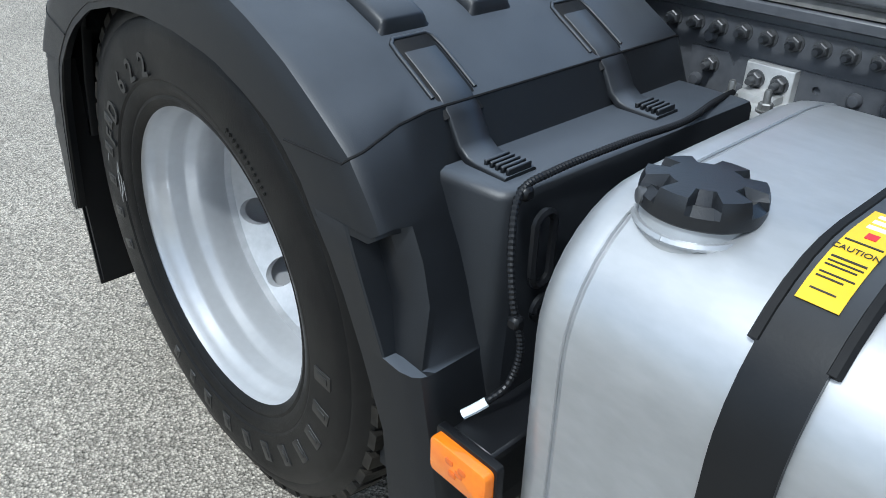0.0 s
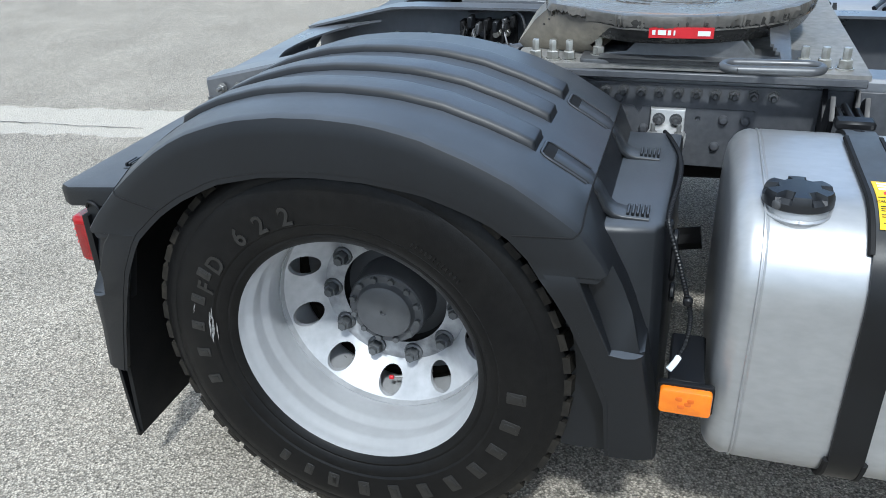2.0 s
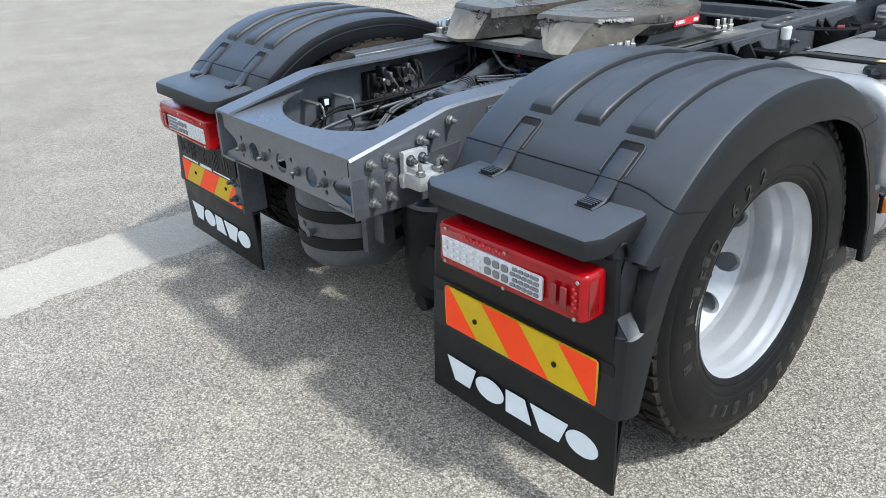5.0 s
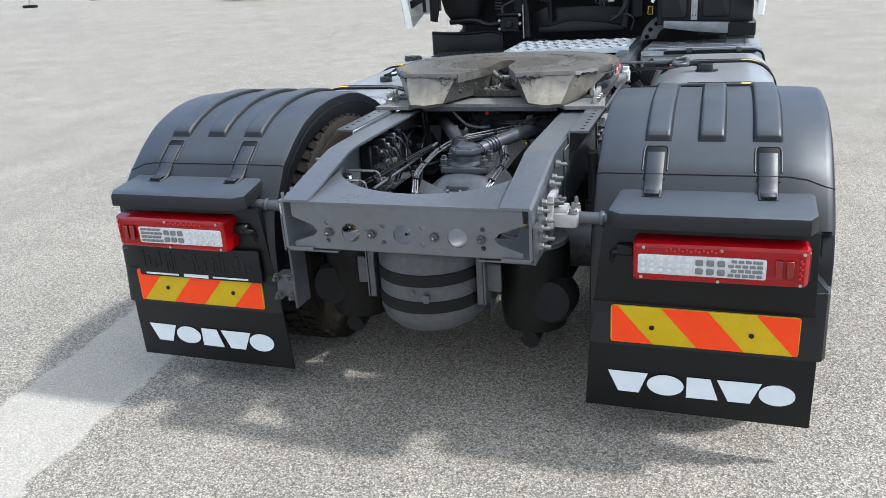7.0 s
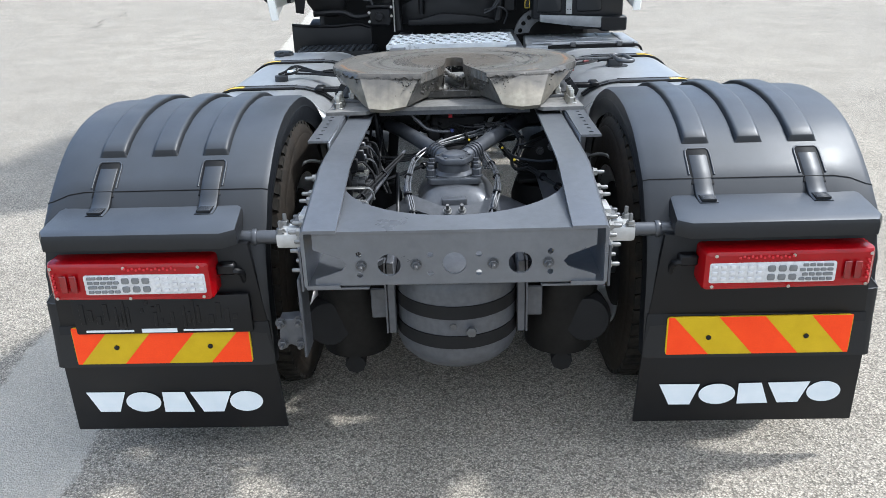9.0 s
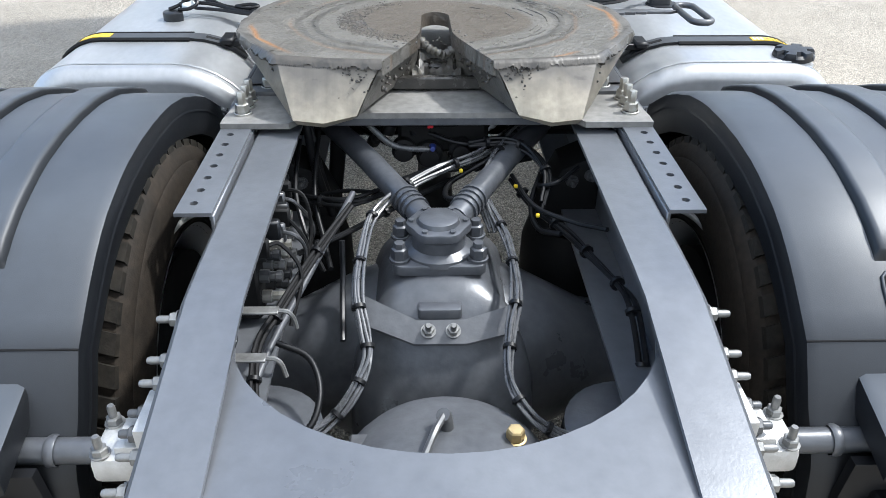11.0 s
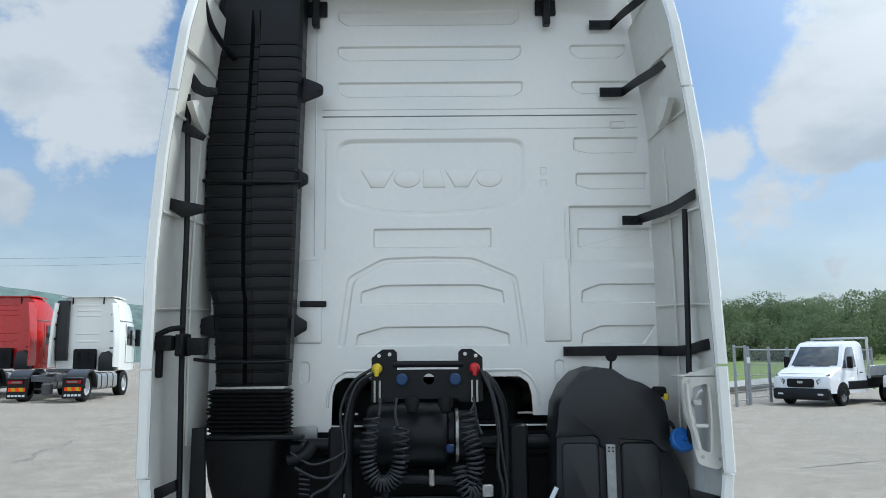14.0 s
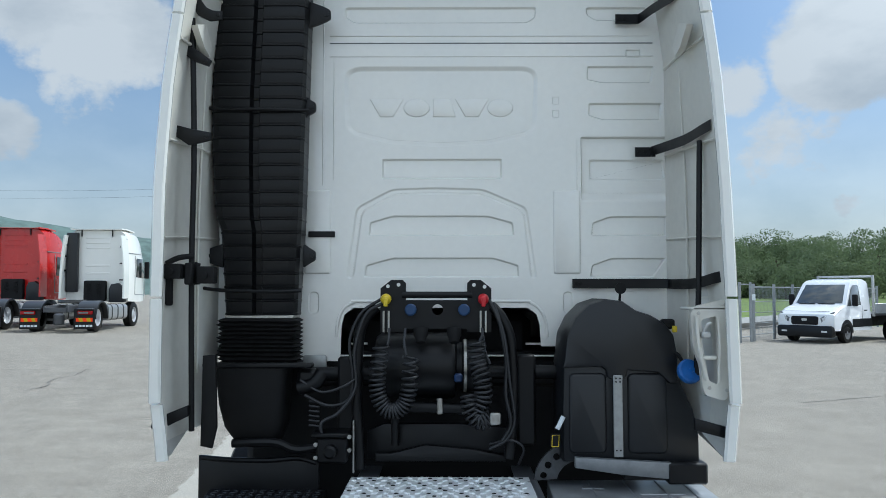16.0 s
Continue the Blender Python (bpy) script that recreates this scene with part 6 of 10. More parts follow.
tank_r = tank(1, 0.770, 2.28, (1.035, 1.86), (1.126, 0.882))
tank_l = tank(-1, 0.770, 2.45, (1.09, 1.96), (1.115, 2.31))
# yellow caution label on the strap
lab = BM()
top_z = 0.9305


def on_strap(u, v, w):
    """u across the strap, v outwards from the tank's top along its rounded shoulder."""
    flat = 1.0875
    r = 0.171
    if v <= flat:
        return (v, u, top_z + w)
    a = (v - flat) / r
    return (flat + (r + w) * math.sin(a), u, top_z - r + (r + w) * math.cos(a))


def wrapped(pts_u, v0, v1, w, bm, n=8):
    rows = []
    for k in range(n + 1):
        v = v0 + (v1 - v0) * k / n
        rows.append([on_strap(pts_u[0], v, w), on_strap(pts_u[1], v, w), on_strap(pts_u[1], v, w - 0.001), on_strap(pts_u[0], v, w - 0.001)])
    loft(bm, rows, closed=True, caps=True)


wrapped((1.0120, 1.0495), 1.045, 1.190, 0.0058, lab)
part("caution_sticker", lab, STICKER, tank_r, "yellow caution sticker")
for v0, v1, u0, u1, m_ in ((1.052, 1.058, 1.0195, 1.0435, PAPER), (1.064, 1.071, 1.0195, 1.0435, PAPER), (1.077, 1.084, 1.0195, 1.0435, PAPER), (1.093, 1.103, 1.026, 1.036, REDP), (1.112, 1.114, 1.0145, 1.047, INK),
                           (1.138, 1.140, 1.016, 1.046, INK), (1.144, 1.1455, 1.016, 1.046, INK), (1.149, 1.1505, 1.016, 1.043, INK), (1.158, 1.1595, 1.016, 1.046, INK), (1.163, 1.1645, 1.016, 1.039, INK), (1.176, 1.1775, 1.018, 1.04, INK)):
    bm = BM()
    wrapped((u0, u1), v0, v1, 0.0064, bm, 2)
    part("print_bar", bm, m_, tank_r)
txt = bpy.data.curves.new("caution_word", "FONT")
txt.body, txt.size, txt.align_x, txt.align_y = "CAUTION", 0.0092, "CENTER", "CENTER"
txt.extrude = 0.0002
txt_ob = new("caution_word_curve", txt)
dg = bpy.context.evaluated_depsgraph_get()
me = bpy.data.meshes.new_from_object(txt_ob.evaluated_get(dg))
bpy.data.objects.remove(txt_ob)
me.materials.clear()
me.materials.append(INK)
p0, p1 = Vector(on_strap(1.0305, 1.126, 0.0066)), Vector(on_strap(1.0305, 1.130, 0.0066))
down = (p1 - p0).normalized()
zax = Vector((0, 1, 0)).cross(-down)
mtx = Matrix(((0, -down.x, zax.x, p0.x), (1, -down.y, zax.y, p0.y), (0, -down.z, zax.z, p0.z), (0, 0, 0, 1)))
part("caution_word", me, None, tank_r, at=mtx)
for s, ob, yy in ((1, tank_r, 1.86), (-1, tank_l, 1.09), (-1, tank_l, 1.96)):
    bm = BM()
    rows = []
    for k in range(7):
        v = 1.06 + 0.10 * k / 6
        q = on_strap(0, v, 0.0058)
        rows.append([(q[0], yy - 0.02, q[2]), (q[0], yy + 0.02, q[2]), (q[0], yy + 0.02, q[2] - 0.002), (q[0], yy - 0.02, q[2] - 0.002)])
    loft(bm, rows, closed=True, caps=True)
    part("yellow_sticker", bm, STICKER, ob, s=s)
# level sender with its leads
bm = BM()
slab(bm, rounded(0.085, 0.065, 0.02, 4, 0.87, 1.53), XYW(0.920), 0.0, 0.042, 0.006)
lathe(bm, [(0.06, 0.920), (0.06, 0.928), (0, 0.928)], 28, Matrix.Translation((0.88, 1.525, 0)))
part("level_sender", bm, GREYTANK, tank_r, "grey tank level sender")
bm = BM()
tube(bm, [(0.84, 1.525, 0.962), (0.80, 1.52, 0.965), (0.77, 1.50, 0.962)], 0.013, 8)
tube(bm, [(0.78, 1.505, 0.964), (0.70, 1.475, 0.958), (0.62, 1.47, 0.950), (0.53, 1.52, 0.945), (0.49, 1.58, 0.93)], 0.0055, 6)
tube(bm, [(0.77, 1.495, 0.960), (0.70, 1.455, 0.953), (0.62, 1.44, 0.948), (0.53, 1.49, 0.94), (0.48, 1.56, 0.92)], 0.0055, 6)
tube(bm, [(0.69, 1.46, 0.952), (0.60, 1.425, 0.948), (0.52, 1.46, 0.94)], 0.004, 6)
part("sender_lead", bm, DARK, tank_r)
bm = BM()
tube(bm, [(0.835, 1.525, 0.965), (0.815, 1.522, 0.965)], 0.009, 8, smooth=False)
part("sender_connector", bm, PAPER, tank_r)
bm = BM()
tube(bm, [(0.715, 1.478, 0.962), (0.690, 1.470, 0.960)], 0.011, 10, smooth=False)
part("lead_clamp", bm, mat("faded_red", (0.20, 0.045, 0.045), 0.5, scale=30), tank_r)
bm = BM()
slab(bm, [(-0.915 + 0.040 * math.cos(radians(a)), 1.325 + 0.040 * math.sin(radians(a))) for a in range(60, 331, 15)], XYW(0.9235), 0.0, 0.030, 0.004)
tank_sender = part("level_sender", bm, GREYTANK, tank_l, "grey tank level sender")
bm = BM()
tube(bm, [(-0.935, 1.335, 0.957), (-0.905, 1.355, 0.966), (-0.875, 1.372, 0.985), (-0.850, 1.365, 0.990), (-0.835, 1.345, 0.975), (-0.86, 1.325, 0.962), (-0.90, 1.325, 0.958)], 0.0065, 8)
part("connector_lead", bm, DARK, tank_sender)
bm = BM()
tube(bm, [(-0.90, 1.35, 0.965), (-0.86, 1.40, 0.985), (-0.81, 1.40, 0.975), (-0.74, 1.36, 0.96), (-0.66, 1.34, 0.955), (-0.56, 1.31, 0.95), (-0.46, 1.27, 0.95)], 0.008, 7)
tube(bm, [(-0.86, 1.38, 0.97), (-0.78, 1.37, 0.965), (-0.70, 1.33, 0.955), (-0.60, 1.29, 0.95), (-0.48, 1.24, 0.95)], 0.007, 7)
tube(bm, [(-0.85, 1.36, 0.955), (-0.75, 1.33, 0.955), (-0.66, 1.30, 0.95), (-0.50, 1.25, 0.945)], 0.006, 7)
tube(bm, [(-0.70, 1.345, 0.965), (-0.65, 1.36, 0.968), (-0.62, 1.345, 0.965), (-0.66, 1.33, 0.962), (-0.70, 1.345, 0.965)], 0.006, 7)
part("tank_lead", bm, DARK, tank_l)
bm = BM()
box(bm, (-0.885, 1.335, 0.955), (-0.855, 1.385, 0.975), 0.006, turn=(0, 0, -30))
part("lead_connector", bm, PAPER, tank_l)

# ---- rear axle, stay, air tank, springs ----
PALE_HOSE = mat("pale_grey_hose", (0.30, 0.30, 0.29), 0.45, scale=30)
bm = BM()
half_prof = [(0.235, 0.0), (0.232, 0.06), (0.222, 0.12), (0.200, 0.19), (0.165, 0.26), (0.130, 0.33), (0.112, 0.42), (0.108, 0.60), (0.112, 0.62)]
lathe(bm, [(r, -h) for r, h in reversed(half_prof)] + half_prof[1:], 40, Matrix.Translation((0, -0.02, 0.49)) @ AX_X)
axle = part("rear_axle", bm, AXLE, truck, "grey painted rear axle housing", angle=50)
bm = BM()
# raised saddle that carries the stay
rows = []
for y, w, z in ((0.22, 0.15, 0.62), (0.15, 0.15, 0.71), (0.08, 0.14, 0.775), (0.02, 0.132, 0.787), (-0.135, 0.132, 0.787), (-0.160, 0.142, 0.780), (-0.185, 0.155, 0.764), (-0.21, 0.166, 0.738), (-0.235, 0.174, 0.704), (-0.265, 0.172, 0.660), (-0.30, 0.160, 0.60), (-0.33, 0.145, 0.53), (-0.345, 0.13, 0.45)):
    row_ = []
    for k in range(17):
        a = radians(180 - 180 * k / 16)
        cs, sn = math.cos(a), math.sin(a)
        row_.append((w * 1.12 * abs(cs) ** 0.75 * (1 if cs >= 0 else -1), y, z - 0.20 + 0.20 * sn ** 0.55))
    rows.append(row_)
loft(bm, rows)
part("axle_saddle", bm, AXLE, axle, angle=60)
bm = BM()
plate(bm, [(-0.162, -0.182), (-0.052, -0.226), (0.046, -0.226), (0.152, -0.200), (0.154, -0.246), (0.050, -0.266), (-0.056, -0.266), (-0.160, -0.232)], [], 0.005, lambda u, v, w: (u, v, 0.732 + (v + 0.23) * 0.75 + w))
part("cable_bracket", bm, CHASSIS_DARK, axle)
bm = BM()
slab(bm, rounded(0.09, 0.035, 0.008, 3, -0.004, -0.206), XYW(0.735), 0, 0.022, 0.006)
part("bracket_boss", bm, AXLE, axle)
for x in (-0.0275, 0.0225):
    part("bolt", NUT_Z, None, axle, at=Matrix.Translation((x, -0.246, 0.722)) @ Euler((radians(35), 0, 0)).to_matrix().to_4x4())
bm = BM()
slab(bm, rounded(0.196, 0.150, 0.02, 3, -0.003, -0.065), XYW(0.785), 0.0, 0.022, 0.005)
lathe(bm, [(0.078, 0.80), (0.075, 0.812), (0.058, 0.822), (0.056, 0.846), (0.063, 0.856)], 32, Matrix.Translation((-0.004, -0.065, 0)))
slab(bm, [(-0.004 + (0.066 + 0.0035 * math.cos(6 * radians(10 * k))) * math.cos(radians(10 * k)), -0.065 + (0.066 + 0.0035 * math.cos(6 * radians(10 * k))) * math.sin(radians(10 * k))) for k in range(36)], XYW(0.855), 0.0, 0.018, 0.005)
for k in range(6):
    lathe(bm, [(0.0065, 0.872), (0.0065, 0.878), (0, 0.879)], 6, Matrix.Translation((-0.004 + 0.057 * math.cos(radians(60 * k)), -0.065 + 0.057 * math.sin(radians(60 * k)), 0)))
lathe(bm, [(0.046, 0.872), (0.042, 0.882), (0.036, 0.885), (0, 0.886)], 28, Matrix.Translation((-0.004, -0.065, 0)))
part("stay_mount", bm, AXLE, axle)
BIG = BM()
lathe(BIG, [(0.022, 0), (0.022, 0.006), (0.018, 0.007)], 16)
lathe(BIG, [(0.0175, 0.006), (0.0175, 0.028), (0.0125, 0.031), (0.0115, 0.042), (0, 0.043)], 6)
BIG = finish(BIG, "stay_bolt")
BIG.materials.append(AXLE)
for x in (-0.086, 0.078):
    for y in (-0.015, -0.112):
        part("stay_bolt", BIG, None, axle, at=(x, y, 0.807))
for s in (1, -1):
    bm = BM()
    tube(bm, [(0.035, -0.01, 0.848), (0.10, 0.11, 0.862), (0.22, 0.35, 0.872), (0.36, 0.62, 0.86)], [0.0285] * 34, 16, n=2)
    part("stay_rod", bm, AXLE, axle, s=s)
    bm = BM()
    for k in range(4):
        f = 0.25 + k * 0.13
        p = Vector((0.035, -0.01, 0.848)).lerp(Vector((0.10, 0.11, 0.862)), f)
        q = p + (Vector((0.10, 0.11, 0.862)) - Vector((0.035, -0.01, 0.848))).normalized() * 0.008
        tube(bm, [p, q], 0.0335, 16, smooth=False)
    part("rod_rib", bm, AXLE, axle, s=s)
    bm = BM()
    lathe(bm, [(0.07, 0.30), (0.115, 0.32), (0.125, 0.40), (0.120, 0.50), (0.128, 0.56), (0.126, 0.62), (0.115, 0.635)], 32, Matrix.Translation((0.345, -0.44, 0)))
    sp = part("air_spring", bm, RUBBER, truck, "black rubber air spring with a steel top", s=s)
    bm = BM()
    lathe(bm, [(0.122, 0.632), (0.122, 0.648), (0.10, 0.656), (0, 0.658)], 32, Matrix.Translation((0.345, -0.44, 0)))
    part("spring_top", bm, AXLE, sp, s=s)
    bm = BM()
    lathe(bm, [(0.014, 0.656), (0.014, 0.685), (0.018, 0.686), (0.018, 0.705), (0.010, 0.71), (0.010, 0.73)], 8, Matrix.Translation((0.325, -0.49, 0)))
    part("spring_fitting", bm, BRASS, sp, s=s)
    bm = BM()
    lathe(bm, [(0.08, 0.29), (0.120, 0.31), (0.134, 0.36), (0.132, 0.43), (0.137, 0.52), (0.134, 0.60), (0.118, 0.655), (0.0, 0.665)], 36, Matrix.Translation((0.366, 0.335, 0)))
    sp = part("air_spring", bm, SOFTBLACK, truck, "black rubber air spring in front of the axle", s=s)
    bm = BM()
    slab(bm, [(0.262, 0.660), (0.262, 0.700), (0.318, 0.818), (0.380, 0.846), (0.416, 0.850), (0.416, 0.660)], XZ(0.420), 0.0, 0.125, 0.008)
    box(bm, (0.250, 0.215, 0.672), (0.414, 0.300, 0.690), 0.005)
    part("spring_bracket", bm, SOFTBLACK, sp, "black pressed steel spring bracket", s=s)
    for x, z in ((0.345, 0.786), (0.392, 0.802)):
        part("bolt", NUT, None, sp, at=Matrix.Translation((s * x, 0.294, z)) @ Euler((radians(90), 0, 0)).to_matrix().to_4x4())
    bm = BM()
    lathe(bm, [(0.075, 0.0), (0.085, 0.03), (0.085, 0.12), (0.07, 0.16), (0.0, 0.165)], 28, Matrix.Translation((0.42, -0.40, 0.42)) @ Euler((radians(80), 0, 0)).to_matrix().to_4x4())
    part("brake_cylinder", bm, SOFTBLACK, axle, s=s)
    bm = BM()
    # spring carrier beams running along the truck
    tube(bm, [(0.345, -0.54, 0.285), (0.36, -0.2, 0.32), (0.40, 0.2, 0.36), (0.40, 0.75, 0.46)], 0.035, 8)
    part("spring_beam", bm, SOFTBLACK, axle, s=s)
    bm = BM()
    tube(bm, [(0.49, 0.06, 0.50), (0.485, 0.02, 0.84)], 0.022, 12, smooth=False)
    tube(bm, [(0.49, 0.06, 0.40), (0.487, 0.045, 0.63)], 0.036, 12, smooth=False)
    part("shock_absorber", bm, CHASSIS_DARK, axle, s=s)
    bm = BM()
    tube(bm, [(0.50, 0.11, 0.80), (0.54, 0.06, 0.83), (0.565, -0.03, 0.845), (0.575, -0.12, 0.83), (0.58, -0.21, 0.79), (0.585, -0.30, 0.74), (0.585, -0.36, 0.68)], 0.0065, 8)
    part("brake_hose", bm, PALE_HOSE, axle, "pale grey brake hose", s=s)
bm = BM()
R0, Yt = 0.190, -0.560
lathe(bm, [(0, 0.345), (0.05, 0.347), (0.11, 0.356), (0.155, 0.374), (0.182, 0.402), (0.192, 0.432), (R0, 0.465), (R0, 0.605), (0.1895, 0.635), (0.183, 0.660), (0.166, 0.682), (0.13, 0.702), (0.08, 0.715), (0.04, 0.720), (0, 0.722)], 48, Matrix.Translation((0, Yt, 0)))
air = part("air_tank", bm, CHASSIS_DARK, truck, "grey upright compressed-air tank with rubber bands", angle=60)
for z in (0.478, 0.576):
    bm = BM()
    lathe(bm, [(R0 - 0.002, z - 0.022), (R0 + 0.004, z - 0.021), (R0 + 0.004, z + 0.021), (R0 - 0.002, z + 0.022)], 48, Matrix.Translation((0, Yt, 0)))
    part("tank_band", bm, SOFTBLACK, air)
for sx in (-1, 1):
    bm = BM()
    box(bm, (sx * 0.20 - 0.012, Yt - 0.09, 0.46), (sx * 0.20 + 0.012, Yt + 0.03, 0.70), 0.003)
    slab(bm, [(Yt - 0.09, 0.46), (Yt - 0.02, 0.46), (Yt - 0.05, 0.70), (Yt - 0.09, 0.70)], YZ(sx * 0.214, sx), 0.0, 0.006, 0.001)
    box(bm, (sx * 0.238 - 0.03, Yt - 0.06, 0.50), (sx * 0.238 + 0.03, Yt - 0.05, 0.60), 0.003)
    part("tank_hanger", bm, CHASSIS_DARK, air)
bm = BM()
lathe(bm, [(0.010, 0.0), (0.010, 0.012), (0.016, 0.014), (0.016, 0.024), (0, 0.026)], 6, Matrix.Translation((0.045, Yt - R0 + 0.004, 0.520)) @ AX_Y)
part("drain_valve", bm, STEEL, air)
bm = BM()
lathe(bm, [(0.010, 0), (0.010, 0.003), (0, 0.004)], 12, Matrix.Translation((-0.009, Yt - R0 - 0.001, 0.532)) @ AX_Y)
part("tank_plug", bm, STEEL, air)
bm = BM()
lathe(bm, [(0.020, 0.0), (0.020, 0.004), (0.016, 0.005)], 14, Matrix.Translation((0.119, -0.527, 0.702)))
lathe(bm, [(0.016, 0.004), (0.016, 0.022), (0.013, 0.025), (0, 0.025)], 6, Matrix.Translation((0.119, -0.527, 0.702)))
part("brass_plug", bm, BRASS, air)
bm = BM()
tube(bm, [(0.002, -0.515, 0.712), (0.0, -0.51, 0.735), (-0.005, -0.515, 0.750)], 0.013, 10)
tube(bm, [(-0.004, -0.513, 0.745), (-0.02, -0.55, 0.742), (-0.04, -0.60, 0.722), (-0.05, -0.66, 0.71)], 0.007, 8)
part("tank_sensor", bm, STEEL, air)
bm = BM()
box(bm, (-0.168, -0.525, 0.668), (-0.132, -0.495, 0.692), 0.005)
part("tank_clip", bm, STEEL, air)

# towing and lifting plates hung at the tail
bm = BM()
slab(bm, [(-0.53, 0.565), (-0.46, 0.57), (-0.455, 0.50), (-0.47, 0.465), (-0.50, 0.48), (-0.535, 0.47)], XZ(-0.70), 0, 0.05, 0.006)
box(bm, (-0.462, -0.76, 0.44), (-0.452, -0.66, 0.70), 0.003)
hang = part("hanger_plate", bm, CHASSIS_DARK, truck, "dark steel hanger plate")
for x, z in ((-0.525, 0.555), (-0.47, 0.56), (-0.525, 0.485), (-0.47, 0.485)):
    part("bolt", NUT, None, hang, at=Matrix.Translation((x, -0.75, z)) @ Euler((radians(90), 0, 0)).to_matrix().to_4x4())

# ---- cables and valves inside the frame ----


def bundle(name, pts, count, r, spread, material=DARK, seed=1, ties=True):
    """A bundle of separate cables with ties."""
    rr = random.Random(seed)
    ob = None
    for k in range(count):
        a = 2 * math.pi * k / count
        off = Vector((math.cos(a) * spread, math.sin(a) * spread * 0.6, math.sin(a) * spread))
        p = [Vector(q) + off + Vector((rr.uniform(-1, 1), rr.uniform(-1, 1), rr.uniform(-1, 1))) * spread * 0.5 for q in pts]
        bm = BM()
        tube(bm, p, r, 7, n=6)
        c = part("cable" if ob else name, bm, material, ob or truck, "" if ob else "bundle of black cables with ties")
        ob = ob or c
    if ties:
        path = curve_pts(pts, 6)
        for k in range(3, len(path) - 2, 7):
            d = (path[k + 1] - path[k - 1]).normalized()
            bm = BM()
            tube(bm, [path[k] - d * 0.004, path[k] + d * 0.004], spread + r * 1.6, 10, smooth=False)
            side = d.cross(Vector((0, 0, 1)))
            box(bm, tuple(path[k] + side * (spread + r) - Vector((0.004,) * 3)), tuple(path[k] + side * (spread + r) + Vector((0.004,) * 3)), 0.001)
            part("cable_tie", bm, DARK, ob)
    return ob


CABLE = mat("grey_black_cable", (0.085, 0.088, 0.094), 0.28, scale=30, spec=0.7)
bundle("cable_loom", [(0.235, 0.47, 0.88), (0.11, 0.265, 0.88), (0.01, 0.191, 0.873), (-0.082, 0.093, 0.868), (-0.149, 0.019, 0.840), (-0.166, -0.11, 0.818), (-0.167, -0.227, 0.800), (-0.150, -0.297, 0.760), (-0.144, -0.343, 0.730), (-0.168, -0.401, 0.700), (-0.203, -0.439, 0.670), (-0.262, -0.501, 0.660), (-0.32, -0.56, 0.66)], 5, 0.0038, 0.0080, CABLE, 1)
bundle("cable_loom", [(0.20, 0.43, 0.88), (0.13, 0.24, 0.87), (0.105, 0.117, 0.845), (0.142, -0.006, 0.812), (0.150, -0.12, 0.805), (0.146, -0.235, 0.792), (0.132, -0.302, 0.760), (0.122, -0.404, 0.728), (0.154, -0.466, 0.700), (0.20, -0.485, 0.675), (0.245, -0.49, 0.660), (0.32, -0.50, 0.65)], 4, 0.0038, 0.0070, CABLE, 2)
bundle("cable_loom", [(-0.28, -0.64, 0.66), (-0.315, -0.55, 0.73), (-0.335, -0.40, 0.79), (-0.31, -0.28, 0.80), (-0.26, -0.10, 0.82), (-0.20, 0.06, 0.84)], 3, 0.0045, 0.006, SOFTBLACK, 3)
bundle("cable_loom", [(0.18, 0.22, 0.83), (0.23, 0.15, 0.79), (0.291, 0.052, 0.775), (0.33, -0.05, 0.775), (0.365, -0.16, 0.775), (0.378, -0.232, 0.77), (0.385, -0.31, 0.72), (0.385, -0.38, 0.66)], 2, 0.0060, 0.0065, DARK, 4)
bundle("cable_loom", [(-0.36, 0.20, 0.80), (-0.20, 0.16, 0.80), (-0.02, 0.26, 0.83), (0.12, 0.30, 0.83), (0.25, 0.36, 0.83)], 3, 0.005, 0.007, DARK, 5)
bundle("cable_loom", [(-0.33, 0.02, 0.74), (-0.22, 0.08, 0.76), (-0.08, 0.20, 0.78), (0.06, 0.30, 0.80)], 2, 0.005, 0.006, DARK, 6)
bundle("cable_loom", [(0.30, 0.50, 0.90), (0.20, 0.36, 0.895), (0.13, 0.20, 0.885), (0.10, 0.10, 0.86), (0.12, 0.02, 0.80)], 5, 0.0038, 0.010, CABLE, 7)
bundle("cable_loom", [(0.08, 0.27, 0.90), (0.16, 0.29, 0.90), (0.22, 0.26, 0.89), (0.26, 0.18, 0.86), (0.24, 0.10, 0.82)], 3, 0.0048, 0.007, DARK, 8)
for k, pts in enumerate(([(0.13, 0.25, 0.87), (0.03, 0.20, 0.83), (0.02, 0.10, 0.84), (0.07, 0.085, 0.86), (0.115, 0.10, 0.87), (0.12, 0.22, 0.875)],
                         [(-0.20, 0.42, 0.88), (-0.12, 0.36, 0.86), (-0.05, 0.33, 0.85), (0.0, 0.33, 0.85)],
                         [(-0.30, 0.35, 0.90), (-0.30, 0.20, 0.80), (-0.27, 0.10, 0.72), (-0.25, 0.02, 0.70)],
                         [(-0.31, -0.34, 0.77), (-0.25, -0.36, 0.75), (-0.225, -0.42, 0.72), (-0.24, -0.48, 0.69), (-0.29, -0.49, 0.69)],
                         [(0.26, 0.25, 0.85), (0.22, 0.14, 0.80), (0.23, 0.06, 0.78), (0.27, 0.0, 0.80)])):
    bm = BM()
    tube(bm, pts, 0.0068, 10, n=8, ridged=0.16)
    part("corrugated_hose", bm, DARK, truck, "black corrugated cable sleeve")
